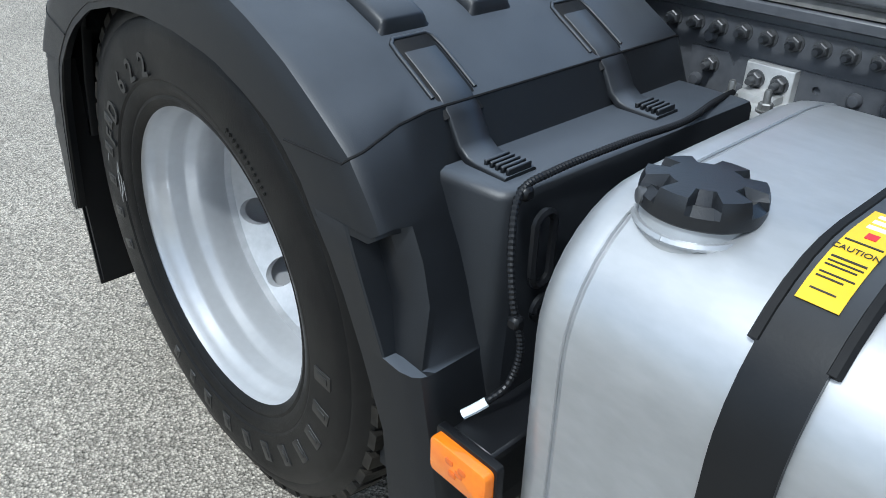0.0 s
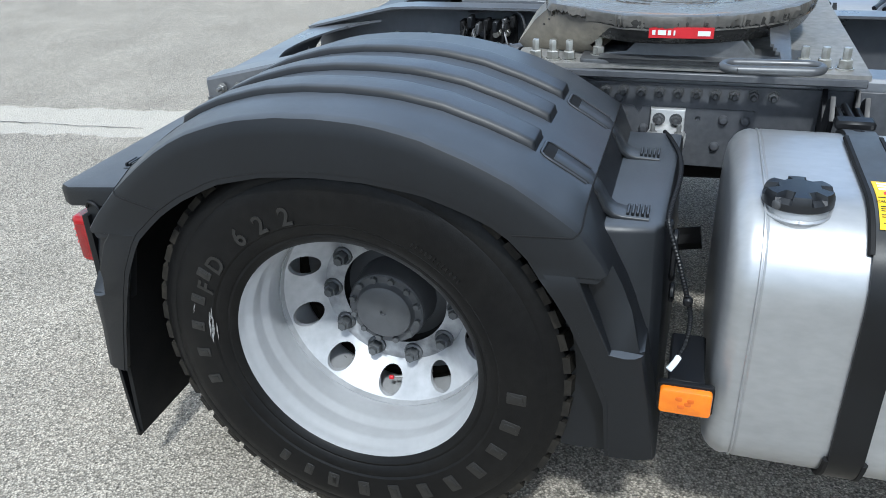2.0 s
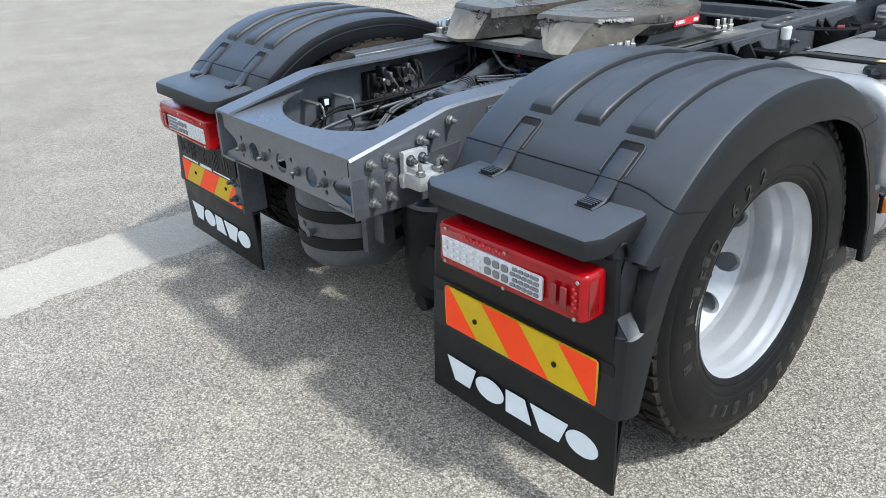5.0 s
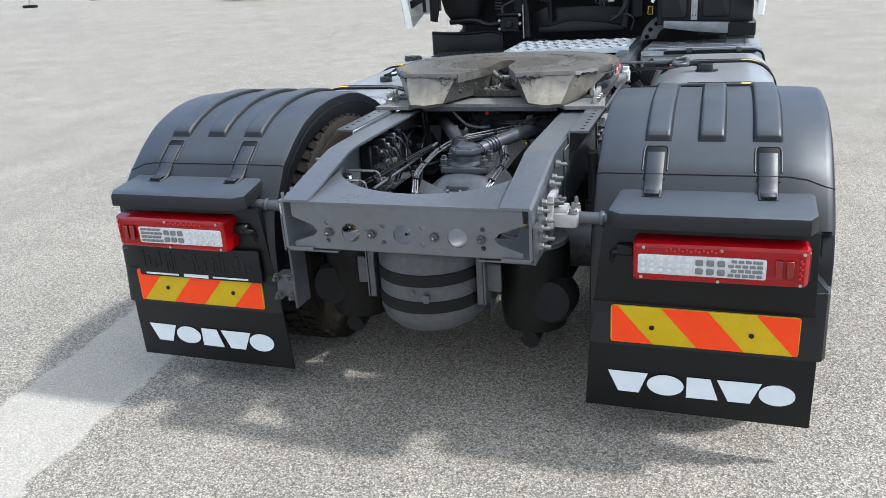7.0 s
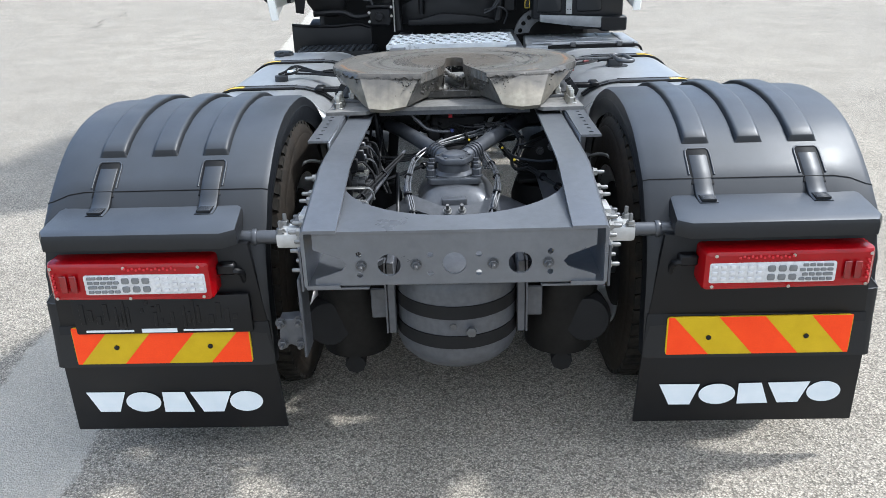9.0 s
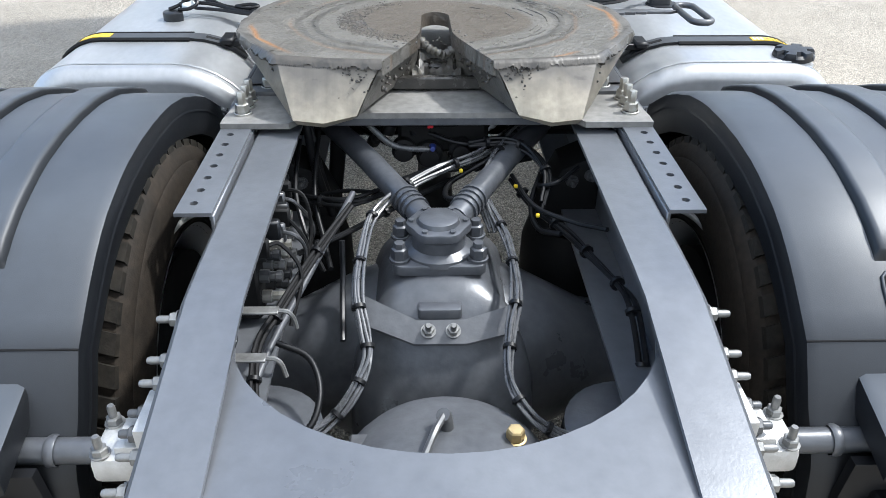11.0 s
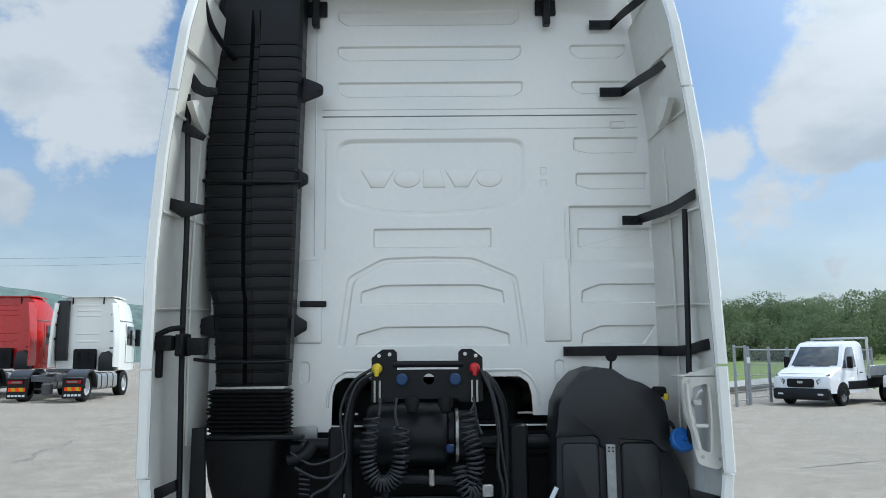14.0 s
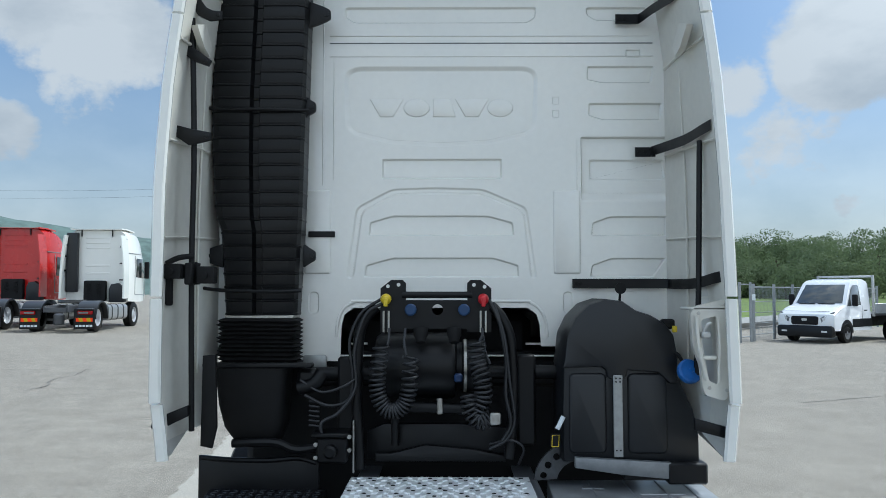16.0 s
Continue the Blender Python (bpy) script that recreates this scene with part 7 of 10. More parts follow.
for pts, r, m_ in (([(-0.325, 0.32, 0.985), (-0.319, 0.30, 0.92), (-0.306, 0.30, 0.815), (-0.277, 0.30, 0.702), (-0.262, 0.29, 0.66)], 0.011, DARK), ([(-0.330, 0.34, 0.975), (-0.312, 0.33, 0.90), (-0.298, 0.32, 0.81), (-0.270, 0.31, 0.70)], 0.008, DARK),
                   ([(-0.20, 0.31, 0.975), (-0.175, 0.30, 0.947), (-0.118, 0.30, 0.890), (-0.070, 0.30, 0.876), (-0.020, 0.30, 0.874)], 0.0078, CABLE)):
    bm = BM()
    tube(bm, pts, r, 12, n=8)
    part("air_hose", bm, m_, truck, "glossy air hose below the coupling plate")
bm = BM()
tube(bm, [(-0.258, 0.45, 0.88), (-0.270, 0.45, 0.77), (-0.288, 0.45, 0.64), (-0.310, 0.45, 0.44)], 0.022, 10)
part("upright_link", bm, SOFTBLACK, truck, "black upright link below the frame")
bm = BM()
tube(bm, [(-0.215, -0.02, 0.80), (-0.215, -0.04, 0.74), (-0.215, -0.08, 0.69), (-0.21, -0.17, 0.64)], 0.0065, 8)
part("cut_hose", bm, GREYTANK, truck, "short grey hose end")
# valve block on the inside of the frame
bm = BM()
box(bm, (-0.415, -0.20, 0.72), (-0.365, 0.02, 0.90), 0.006)
valve = part("valve_block", bm, SOFTBLACK, truck, "black brake valve block with fittings")
rv = random.Random(8)
for k in range(5):
    for j in range(3):
        bm = BM()
        y, z = -0.17 + 0.04 * k + rv.uniform(-0.006, 0.006), 0.76 + 0.05 * j
        lathe(bm, [(0.014, 0), (0.014, 0.018), (0.010, 0.020), (0.010, 0.032), (0.012, 0.033), (0.012, 0.045), (0, 0.046)], 8, Matrix.Translation((-0.365, y, z)) @ AX_X)
        part("fitting", bm, rv.choice((STEEL, GREYTANK, STEEL, ZINC)), valve)
for k in range(7):
    bm = BM()
    y = -0.19 + 0.033 * k
    h_ = rv.uniform(-0.02, 0.012)
    box(bm, (-0.372, y, 0.875 + h_), (-0.325 + rv.uniform(-0.015, 0.02), y + rv.uniform(0.014, 0.026), 0.918 + h_), 0.004)
    if k % 3 != 1:
        tube(bm, [(-0.345, y + 0.01, 0.90 + h_), (-0.31 + rv.uniform(-0.01, 0.02), y + rv.uniform(-0.03, 0.03), 0.895 + h_), (-0.28, y + rv.uniform(-0.05, 0.06), 0.82), (-0.30, y + rv.uniform(-0.1, 0.1), 0.74)], 0.0042, 6)
    part("solenoid", bm, (SOFTBLACK, GREYTANK, STEEL)[k % 3], valve)
bm = BM()
tube(bm, [(-0.36, -0.16, 0.935), (-0.355, 0.02, 0.94), (-0.35, 0.06, 0.88), (-0.35, 0.07, 0.80)], 0.006, 6)
part("guard_wire", bm, STEEL, valve)
for y0 in (-0.335, -0.47):
    bm = BM()
    box(bm, (-0.416, y0 - 0.011, 0.838), (-0.30, y0 + 0.011, 0.843), 0.001)
    tube(bm, [(-0.30, y0, 0.84), (-0.285, y0, 0.838), (-0.275, y0, 0.825), (-0.27, y0, 0.80)], 0.0042, 6)
    part("cable_clip_arm", bm, DULL_ZINC, truck, "bright steel cable clip arm")
bm = BM()
box(bm, (-0.41, -0.41, 0.80), (-0.37, -0.37, 0.84), 0.005)
tube(bm, [(-0.39, -0.39, 0.80), (-0.385, -0.41, 0.74), (-0.36, -0.45, 0.69)], 0.010, 8)
part("connector", bm, DARK, truck, "black connector with white tag")
bm = BM()
box(bm, (-0.372, -0.405, 0.812), (-0.3695, -0.385, 0.836), 0.0005)
part("connector_tag", bm, PAPER, bpy.data.objects["connector"])
# pipe that runs down beside the block, small yellow caps, thin brackets
bm = BM()
tube(bm, [(-0.20, 0.13, 0.84), (-0.27, -0.12, 0.79), (-0.33, -0.36, 0.75), (-0.36, -0.56, 0.70)], 0.0075, 10)
part("brake_pipe", bm, CHASSIS_DARK, truck, "grey steel pipe inside the frame")
for p in ((0.055, 0.20, 0.862), (0.185, 0.17, 0.835), (0.225, 0.06, 0.815)):
    bm = BM()
    box(bm, tuple(q - 0.0045 for q in p), tuple(q + 0.0045 for q in p), 0.002)
    part("yellow_clip", bm, YELLOWP, truck, "small yellow cable clip")
for pts in ([(-0.34, 0.30, 0.90), (-0.33, 0.12, 0.86), (-0.30, 0.02, 0.80), (-0.26, -0.02, 0.72)], [(-0.30, 0.24, 0.78), (-0.20, 0.22, 0.80), (-0.08, 0.16, 0.80), (-0.02, 0.02, 0.78)],
            [(0.34, 0.22, 0.86), (0.28, 0.14, 0.86), (0.24, 0.16, 0.84), (0.26, 0.22, 0.82), (0.32, 0.24, 0.82)], [(0.36, -0.05, 0.84), (0.30, 0.02, 0.82), (0.22, 0.10, 0.82), (0.18, 0.22, 0.84)],
            [(-0.02, 0.34, 0.90), (0.06, 0.30, 0.89), (0.14, 0.31, 0.89), (0.20, 0.36, 0.90)]):
    bm = BM()
    tube(bm, pts, 0.0055, 8)
    part("loose_hose", bm, DARK, truck, "thin black hose between the rails")
# crossmember, pipes and propeller shaft under the coupling
bm = BM()
box(bm, (-0.416, 0.44, 0.852), (0.416, 0.46, 0.862), 0.004)
box(bm, (-0.416, 0.46, 0.85), (0.416, 0.475, 0.94), 0.006)
part("mid_crossmember", bm, SOFTBLACK, truck, "dark crossmember under the coupling")
bm = BM()
lathe(bm, [(0.06, 0.05), (0.075, 0.10), (0.11, 0.13), (0.11, 0.15), (0.055, 0.17), (0.055, 1.9)], 28, Matrix.Translation((0.0, 0.12, 0.52)) @ Euler((radians(-88), 0, 0)).to_matrix().to_4x4())
part("propeller_shaft", bm, SOFTBLACK, truck, "dark propeller shaft")
for k in range(9):
    bm = BM()
    x, y = -0.16 + 0.04 * k + rv.uniform(-0.01, 0.01), 0.40 + rv.uniform(-0.03, 0.03)
    lathe(bm, [(0.017, 0), (0.017, 0.03), (0.011, 0.034), (0.011, 0.06), (0, 0.062)], 10, Matrix.Translation((x, y, 0.845 + rv.uniform(-0.03, 0.03))) @ Euler((radians(rv.uniform(20, 90)), 0, radians(rv.uniform(-60, 60)))).to_matrix().to_4x4())
    part("pipe_fitting", bm, (SOFTBLACK, STEEL, DARK, DARK, STEEL, DARK, DARK, STEEL, DARK)[k], truck, "small pipe fitting")
bm = BM()
lathe(bm, [(0.0075, 0), (0.0095, 0.004), (0.0095, 0.014), (0.0065, 0.018), (0.0065, 0.03), (0, 0.03)], 14, Matrix.Translation((-0.012, 0.318, 0.874)) @ Euler((radians(80), 0, 0)).to_matrix().to_4x4())
part("pipe_fitting", bm, NAVY, truck, "small blue push-in pipe fitting")
# dark valve cluster hung behind the coupling's crossmember
bm = BM()
box(bm, (-0.10, 0.34, 0.845), (0.13, 0.42, 0.935), 0.012)
for x, z, r in ((-0.085, 0.862, 0.030), (-0.02, 0.850, 0.034), (0.06, 0.862, 0.030), (0.115, 0.850, 0.024)):
    lathe(bm, [(r, 0), (r, 0.028), (r * 0.75, 0.034), (r * 0.7, 0.05), (0, 0.052)], 18, Matrix.Translation((x, 0.345, z)) @ Euler((radians(90), 0, 0)).to_matrix().to_4x4())
part("relay_valve", bm, SOFTBLACK, truck, "black relay valve under the coupling")
bm = BM()
box(bm, (-0.06, 0.30, 0.930), (0.05, 0.34, 0.955), 0.006)
mod = part("control_module", bm, SOFTBLACK, truck, "black module with a red tab")
bm = BM()
box(bm, (-0.025, 0.294, 0.932), (-0.010, 0.302, 0.954), 0.001)
part("red_tab", bm, REDP, mod)
for k, (x, y, z) in enumerate(((0.10, 0.36, 0.86), (0.13, 0.40, 0.88))):
    bm = BM()
    box(bm, (x, y, z), (x + 0.035, y + 0.004, z + 0.03), 0.001, turn=(30, 0, 20 + 30 * k))
    part("paper_tag", bm, PAPER, truck, "small white paper tag")

# ---- between the coupling and the cab ----
bm = BM()
arch = [(-0.40 + 0.05 * k, 1.865 + 0.030 * (1 - (k / 8 - 1) ** 2)) for k in range(17)]
plate(bm, arch + [(x, y + 0.085) for x, y in reversed(arch)], [], 0.010, XYW(0.944))
box(bm, (-0.40, 1.885, 0.890), (0.40, 1.893, 0.944), 0.002)
xmember = part("front_crossmember", bm, CHASSIS_DARK, truck, "narrow dark grey arched frame crossmember")
for s in (1, -1):
    bm = BM()
    slab(bm, softened([(0.395, 1.80), (0.350, 1.825), (0.298, 1.895), (0.298, 1.960), (0.345, 2.085), (0.395, 2.14)], 0.015), XYW(0.9445), 0.0, 0.009, 0.002)
    gusset = part("gusset", bm, CHASSIS_DARK, xmember, s=s)
    for y in (1.915, 1.985):
        bm = BM()
        slab(bm, rounded(0.044, 0.013, 0.006, 3, 0.342, y), XYW(0.953), 0.0, 0.0012)
        part("gusset_slot", bm, SOFTBLACK, gusset, s=s)
bm = BM()
tube(bm, [(-0.30, 1.985, 0.950), (-0.15, 2.0, 0.966), (0.0, 2.003, 0.970), (0.15, 2.0, 0.966), (0.30, 1.985, 0.950)], 0.0055, 8)
part("tie_cable", bm, CABLE, xmember)
for x in (-0.10, 0.10):
    bm = BM()
    tube(bm, [(x - 0.006, 2.0015, 0.9685), (x + 0.006, 2.0015, 0.9685)], 0.0085, 10, smooth=False)
    part("cable_tie", bm, DULL_ZINC, xmember)
bm = BM()
plate(bm, [(-0.445, 2.320), (0.382, 2.320), (0.382, 2.865), (-0.445, 2.865)], [], 0.004, XYW(0.967))
box(bm, (-0.449, 2.316, 0.936), (0.386, 2.321, 0.968), 0.001)
cat = part("catwalk", bm, TREAD, truck, "bright perforated aluminium catwalk plate")
SLOT = BM()
slab(SLOT, [(0.017 * math.cos(2 * math.pi * k / 12), 0.0075 * math.sin(2 * math.pi * k / 12)) for k in range(12)], XYW(0), 0.0, 0.006, 0.002)
SLOT = finish(SLOT, "grip_stud")
SLOT.materials.append(TREAD)
HOLE = BM()
lathe(HOLE, [(0.010, 0), (0.010, 0.0012), (0, 0.0012)], 10)
HOLE = finish(HOLE, "drain_hole")
HOLE.materials.append(SOFTBLACK)
for j in range(12):
    for k in range(18):
        x, y = -0.424 + 0.0465 * k + (0.023 if j % 2 else 0), 2.347 + 0.0445 * j
        if x < 0.365:
            if (k + j) % 3 == 0:
                part("drain_hole", HOLE, None, cat, at=(x, y, 0.967))
            else:
                part("grip_stud", SLOT, None, cat, at=Matrix.Translation((x, y, 0.967)) @ Matrix.Rotation(radians(45 if (k + j) % 2 else -45), 4, "Z"))
bm = BM()
box(bm, (-0.29, 2.05, 0.70), (-0.03, 2.27, 0.87), 0.008)
ctrl = part("control_box", bm, SOFTBLACK, truck, "black box with a grey lid between the rails")
bm = BM()
box(bm, (-0.292, 2.048, 0.868), (-0.028, 2.272, 0.876), 0.003)
part("box_lid", bm, GREYTANK, ctrl)
bm = BM()
lathe(bm, [(0.02, 0.76), (0.072, 0.76), (0.072, 0.822), (0.066, 0.832), (0, 0.836)], 28, Matrix.Translation((-0.22, 1.84, 0)))
part("white_reservoir", bm, CREAM, truck, "white plastic reservoir lid")
bm = BM()
lathe(bm, [(0.07, 0), (0.085, 0.01), (0.085, 0.10), (0.05, 0.13), (0.0, 0.13)], 24, Matrix.Translation((0.07, 2.10, 0.80)) @ AX_X)
part("valve_body", bm, DARK, truck, "black valve body")
for k in range(3):
    bm = BM()
    lathe(bm, [(0.045, 0), (0.05, 0.004), (0.05, 0.02), (0.045, 0.024), (0, 0.024)], 20, Matrix.Translation((0.19 + 0.03 * k, 2.08, 0.80)) @ AX_X)
    part("filter_ring", bm, (ZINC, CASTING, STEEL)[k], truck, "bright metal filter ring")
bm = BM()
box(bm, (0.255, 2.06, 0.80), (0.285, 2.11, 0.83), 0.006)
part("yellow_cap", bm, YELLOWP, truck, "yellow plastic cap")
for pts, r in (([(-0.03, 2.1, 0.80), (0.03, 2.08, 0.81), (0.08, 2.12, 0.80)], 0.011), ([(-0.02, 2.0, 0.74), (0.08, 1.93, 0.77), (0.16, 1.92, 0.79), (0.23, 1.97, 0.80), (0.26, 2.05, 0.76)], 0.010),
               ([(0.29, 2.2, 0.80), (0.27, 2.05, 0.84), (0.29, 1.95, 0.86), (0.31, 1.85, 0.80)], 0.014), ([(0.32, 2.2, 0.80), (0.30, 2.05, 0.85), (0.31, 1.92, 0.86), (0.33, 1.8, 0.78)], 0.012)):
    bm = BM()
    tube(bm, pts, r, 8)
    part("hose", bm, DARK, truck, "black rubber hose")
bm = BM()
lathe(bm, [(0.022, 0), (0.024, 0.05), (0.015, 0.06), (0.018, 0.062), (0.018, 0.075), (0, 0.076)], 14, Matrix.Translation((0.455, 1.50, 0.885)))
part("small_bottle", bm, CREAM, truck, "small white bottle beside the rail")
# dark engine and gearbox mass below the catwalk
bm = BM()
lathe(bm, [(0.0, 0.0), (0.10, 0.0), (0.15, 0.10), (0.22, 0.3), (0.26, 0.7), (0.28, 1.1), (0.0, 1.12)], 28, Matrix.Translation((0, 2.2, 0.60)) @ Euler((radians(-90), 0, 0)).to_matrix().to_4x4())
part("gearbox", bm, SOFTBLACK, truck, "dark gearbox housing")


# ---- cab ----
CX = -0.02
SHELL = [(0.0, 3.915), (0.80, 3.905), (0.93, 3.885), (1.03, 3.82), (1.085, 3.70), (1.115, 3.45), (1.15, 3.0), (1.175, 2.5), (1.18, 1.9), (1.18, 1.50)]
whole = [(CX + x, z) for x, z in SHELL] + [(CX - x, z) for x, z in reversed(SHELL[1:])]


def scaled(k, dz=0.0):
    return [(CX + (x - CX) * k, 2.4 + (z - 2.4) * k + dz) for x, z in whole]


bm = BM()
rows = [[(x, y, z) for x, z in scaled(k)] for y, k in ((3.150, 0.988), (3.135, 0.996), (3.150, 1.0), (3.30, 1.006), (4.2, 1.02), (4.9, 1.0), (5.2, 0.93), (5.3, 0.80))]
loft(bm, rows, closed=True)
bm.faces.new([bm.verts.new((x, 5.3, z)) for x, z in scaled(0.80)])
cab = part("cab", bm, WHITE, truck, "white high-roof sleeper cab with pressed rear panels", angle=45)
# pressed panels in the rear wall: each drops from the skin over a short slope to a flat floor
def inset(pts, d):
    """An outline shrunk by d along the normals of its corners."""
    n, out = len(pts), []
    area = sum(pts[k - 1][0] * pts[k][1] - pts[k][0] * pts[k - 1][1] for k in range(n))
    sg = 1 if area > 0 else -1
    for k in range(n):
        a, b, c = Vector(pts[k - 1]), Vector(pts[k]), Vector(pts[(k + 1) % n])
        n1 = Vector((a.y - b.y, b.x - a.x)).normalized()
        n2 = Vector((b.y - c.y, c.x - b.x)).normalized()
        m = (n1 + n2).normalized()
        q = b + m * (sg * d / max(0.45, m.dot(n1)))
        out.append((q.x, q.y))
    return out


def press(pts, r=0.012, depth=0.015, edge=0.0090, sill=0.0):
    PRESS.append((softened(pts, r), depth, edge, sill))


def tongue(x0, x1, z0, z1):
    press([(x0, z1), (x1, z1), (x1 - 0.004, z0 + 0.030), (x1 - 0.050, z0), (x0 + 0.050, z0), (x0 + 0.004, z0 + 0.030)], 0.016)


def oblong(x0, x1, z0, z1, **kw):
    press([(x0, z0), (x1, z0), (x1, z1), (x0, z1)], **kw)


for z0, z1, x0, x1 in ((3.608, 3.692, -0.525, 0.456), (3.411, 3.495, -0.526, 0.461), (3.210, 3.296, -0.526, 0.465), (3.417, 3.497, 0.713, 1.020), (3.222, 3.295, 0.716, 1.030)):
    tongue(x0, x1, z0, z1)
press([(-0.528, 2.930), (-0.510, 2.968), (-0.455, 2.988), (0.410, 2.988), (0.455, 2.968), (0.472, 2.930), (0.464, 2.668), (0.420, 2.626), (0.218, 2.580), (-0.032, 2.566), (-0.282, 2.580), (-0.476, 2.626), (-0.520, 2.668)], 0.03, 0.014, 0.026)
oblong(-0.331, 0.285, 2.402, 2.508)
press([(-0.398, 2.111), (0.347, 2.111), (0.339, 2.182), (0.213, 2.217), (-0.276, 2.217), (-0.392, 2.182)])
press([(-0.421, 1.901), (0.370, 1.901), (0.366, 1.965), (0.239, 2.003), (-0.273, 2.003), (-0.410, 1.965)])
press([(-0.512, 1.894), (-0.468, 1.894), (-0.424, 2.232), (-0.263, 2.317), (-0.046, 2.323), (0.172, 2.317), (0.386, 2.228), (0.424, 1.894), (0.463, 1.894), (0.412, 2.258), (0.186, 2.355), (-0.046, 2.362), (-0.279, 2.355), (-0.462, 2.258)], 0.030, 0.008, 0.012)
press([(0.718, 2.914), (0.80, 2.896), (1.05, 2.896), (1.065, 2.987), (0.720, 2.987)])
press([(0.724, 2.728), (0.80, 2.704), (1.095, 2.704), (1.105, 2.796), (0.727, 2.796)])
press([(0.686, 2.286), (1.145, 2.286), (1.130, 2.621), (0.684, 2.621)], 0.010, 0.026, 0.008, 0.040)
press([(0.733, 2.111), (1.115, 2.111), (1.120, 2.214), (0.832, 2.214), (0.738, 2.180)])
press([(0.724, 1.902), (1.050, 1.902), (1.115, 2.002), (0.836, 2.002), (0.735, 1.965)])
oblong(-0.700, -0.645, 1.716, 1.831, r=0.026, depth=0.008, edge=0.007)
oblong(0.588, 0.640, 1.716, 1.831, r=0.026, depth=0.008, edge=0.007)
oblong(0.541, 0.577, 2.718, 2.760, r=0.004, depth=0.004, edge=0.005)
oblong(0.541, 0.577, 2.785, 2.828, r=0.004, depth=0.004, edge=0.005)
oblong(0.919, 0.997, 3.030, 3.073, r=0.008, depth=0.008, edge=0.006)
# rear wall outline with the opening over the engine
low = [(x, z) for x, z in scaled(0.994) if z > 1.52]
wall = low[:]
right = [p for p in wall if p[0] > CX + 0.01]
left = [p for p in wall if p[0] < CX - 0.01]
topmid = [p for p in wall if abs(p[0] - CX) <= 0.01]
wall = topmid + right + [(1.155, 1.555), (0.475, 1.555), (0.470, 1.66), (0.455, 1.715), (0.41, 1.748), (-0.47, 1.748), (-0.515, 1.715), (-0.53, 1.66), (-0.535, 1.48), (-0.76, 1.48), (-0.80, 1.55), (-1.19, 1.55)] + left
bm = BM()
plate(bm, wall, [p[0] for p in PRESS], 0.003, XZ(3.130))
part("rear_wall", bm, WHITE, cab, angle=30)
for pts, d, e, sill in PRESS:
    bm = BM()
    zlow = min(p[1] for p in pts)
    rws = []
    for f, dep in ((0.0, -0.0004), (0.14, 0.05), (0.30, 0.20), (0.72, 0.80), (0.88, 0.95), (1.0, 1.0)):
        ring = inset(pts, e * f) if f else pts
        rws.append([(u, 3.130 + d * dep, v + (sill * f if v < zlow + 0.05 else 0.0)) for u, v in ring])
    g_ = loft(bm, rws, closed=True)
    panel = part("pressed_panel", bm, WHITE, cab, angle=60)
    floor_ = [(p[0], p[2]) for p in rws[-1]]
    bm = BM()
    inner = [(0.729, 2.399), (1.118, 2.399), (1.112, 2.506), (0.730, 2.506)] if sill else None
    plate(bm, floor_, [softened(inner, 0.01)] if inner else [], 0.002, XZ(3.130 + d, 1))
    part("panel_floor", bm, WHITE, panel, angle=60)
    if inner:
        bm = BM()
        q = softened(inner, 0.01)
        loft(bm, [[(u, 3.130 + d + dy, v) for u, v in (inset(q, w_) if w_ else q)] for w_, dy in ((0, 0.0), (0.002, 0.001), (0.007, 0.009), (0.009, 0.010))], closed=True)
        bm.faces.new([bm.verts.new((u, 3.130 + d + 0.010, v)) for u, v in inset(q, 0.0088)])
        part("inner_panel", bm, WHITE, panel, angle=60)
# raised pads beside the lower panels
for x0, x1 in ((-0.720, -0.586), (0.542, 0.680)):
    bm = BM()
    slab(bm, softened([(x0, 1.919), (x1, 1.919), (x1, 2.347), (x0, 2.347)], 0.012), XZ(3.1305), 0.0, 0.009, 0.009)
    part("raised_pad", bm, WHITE, cab, angle=60)
# rolled lip round the opening
for pts, r in (([(-0.556, 1.60), (-0.548, 1.68), (-0.522, 1.742), (-0.47, 1.776), (-0.41, 1.781), (0.35, 1.781), (0.42, 1.776), (0.47, 1.742), (0.500, 1.68), (0.508, 1.60)], 0.009),):
    bm = BM()
    tube(bm, [(p.x, 3.1325, p.y) for p in curve_pts([(a, b, 0) for a, b in pts], 3)], r, 8, smooth=False)
    part("raised_bead", bm, WHITE, cab, angle=60)
for z, x0, x1 in ((3.037, -0.60, 1.06), (3.106, -0.60, 1.06), (3.144, -0.60, 1.05)):
    bm = BM()
    box(bm, (x0, 3.1265, z - 0.003), (x1, 3.134, z + 0.003), 0.0022)
    part("seam_line", bm, WHITE if z != 3.106 else SEAL, cab)
for x, z0, z1 in ((-0.631, 2.37, 3.62), (-0.576, 2.40, 3.02), (0.664, 1.92, 2.60)):
    bm = BM()
    box(bm, (x - 0.003, 3.1265, z0), (x + 0.003, 3.134, z1), 0.0022)
    part("seam_line", bm, WHITE, cab)
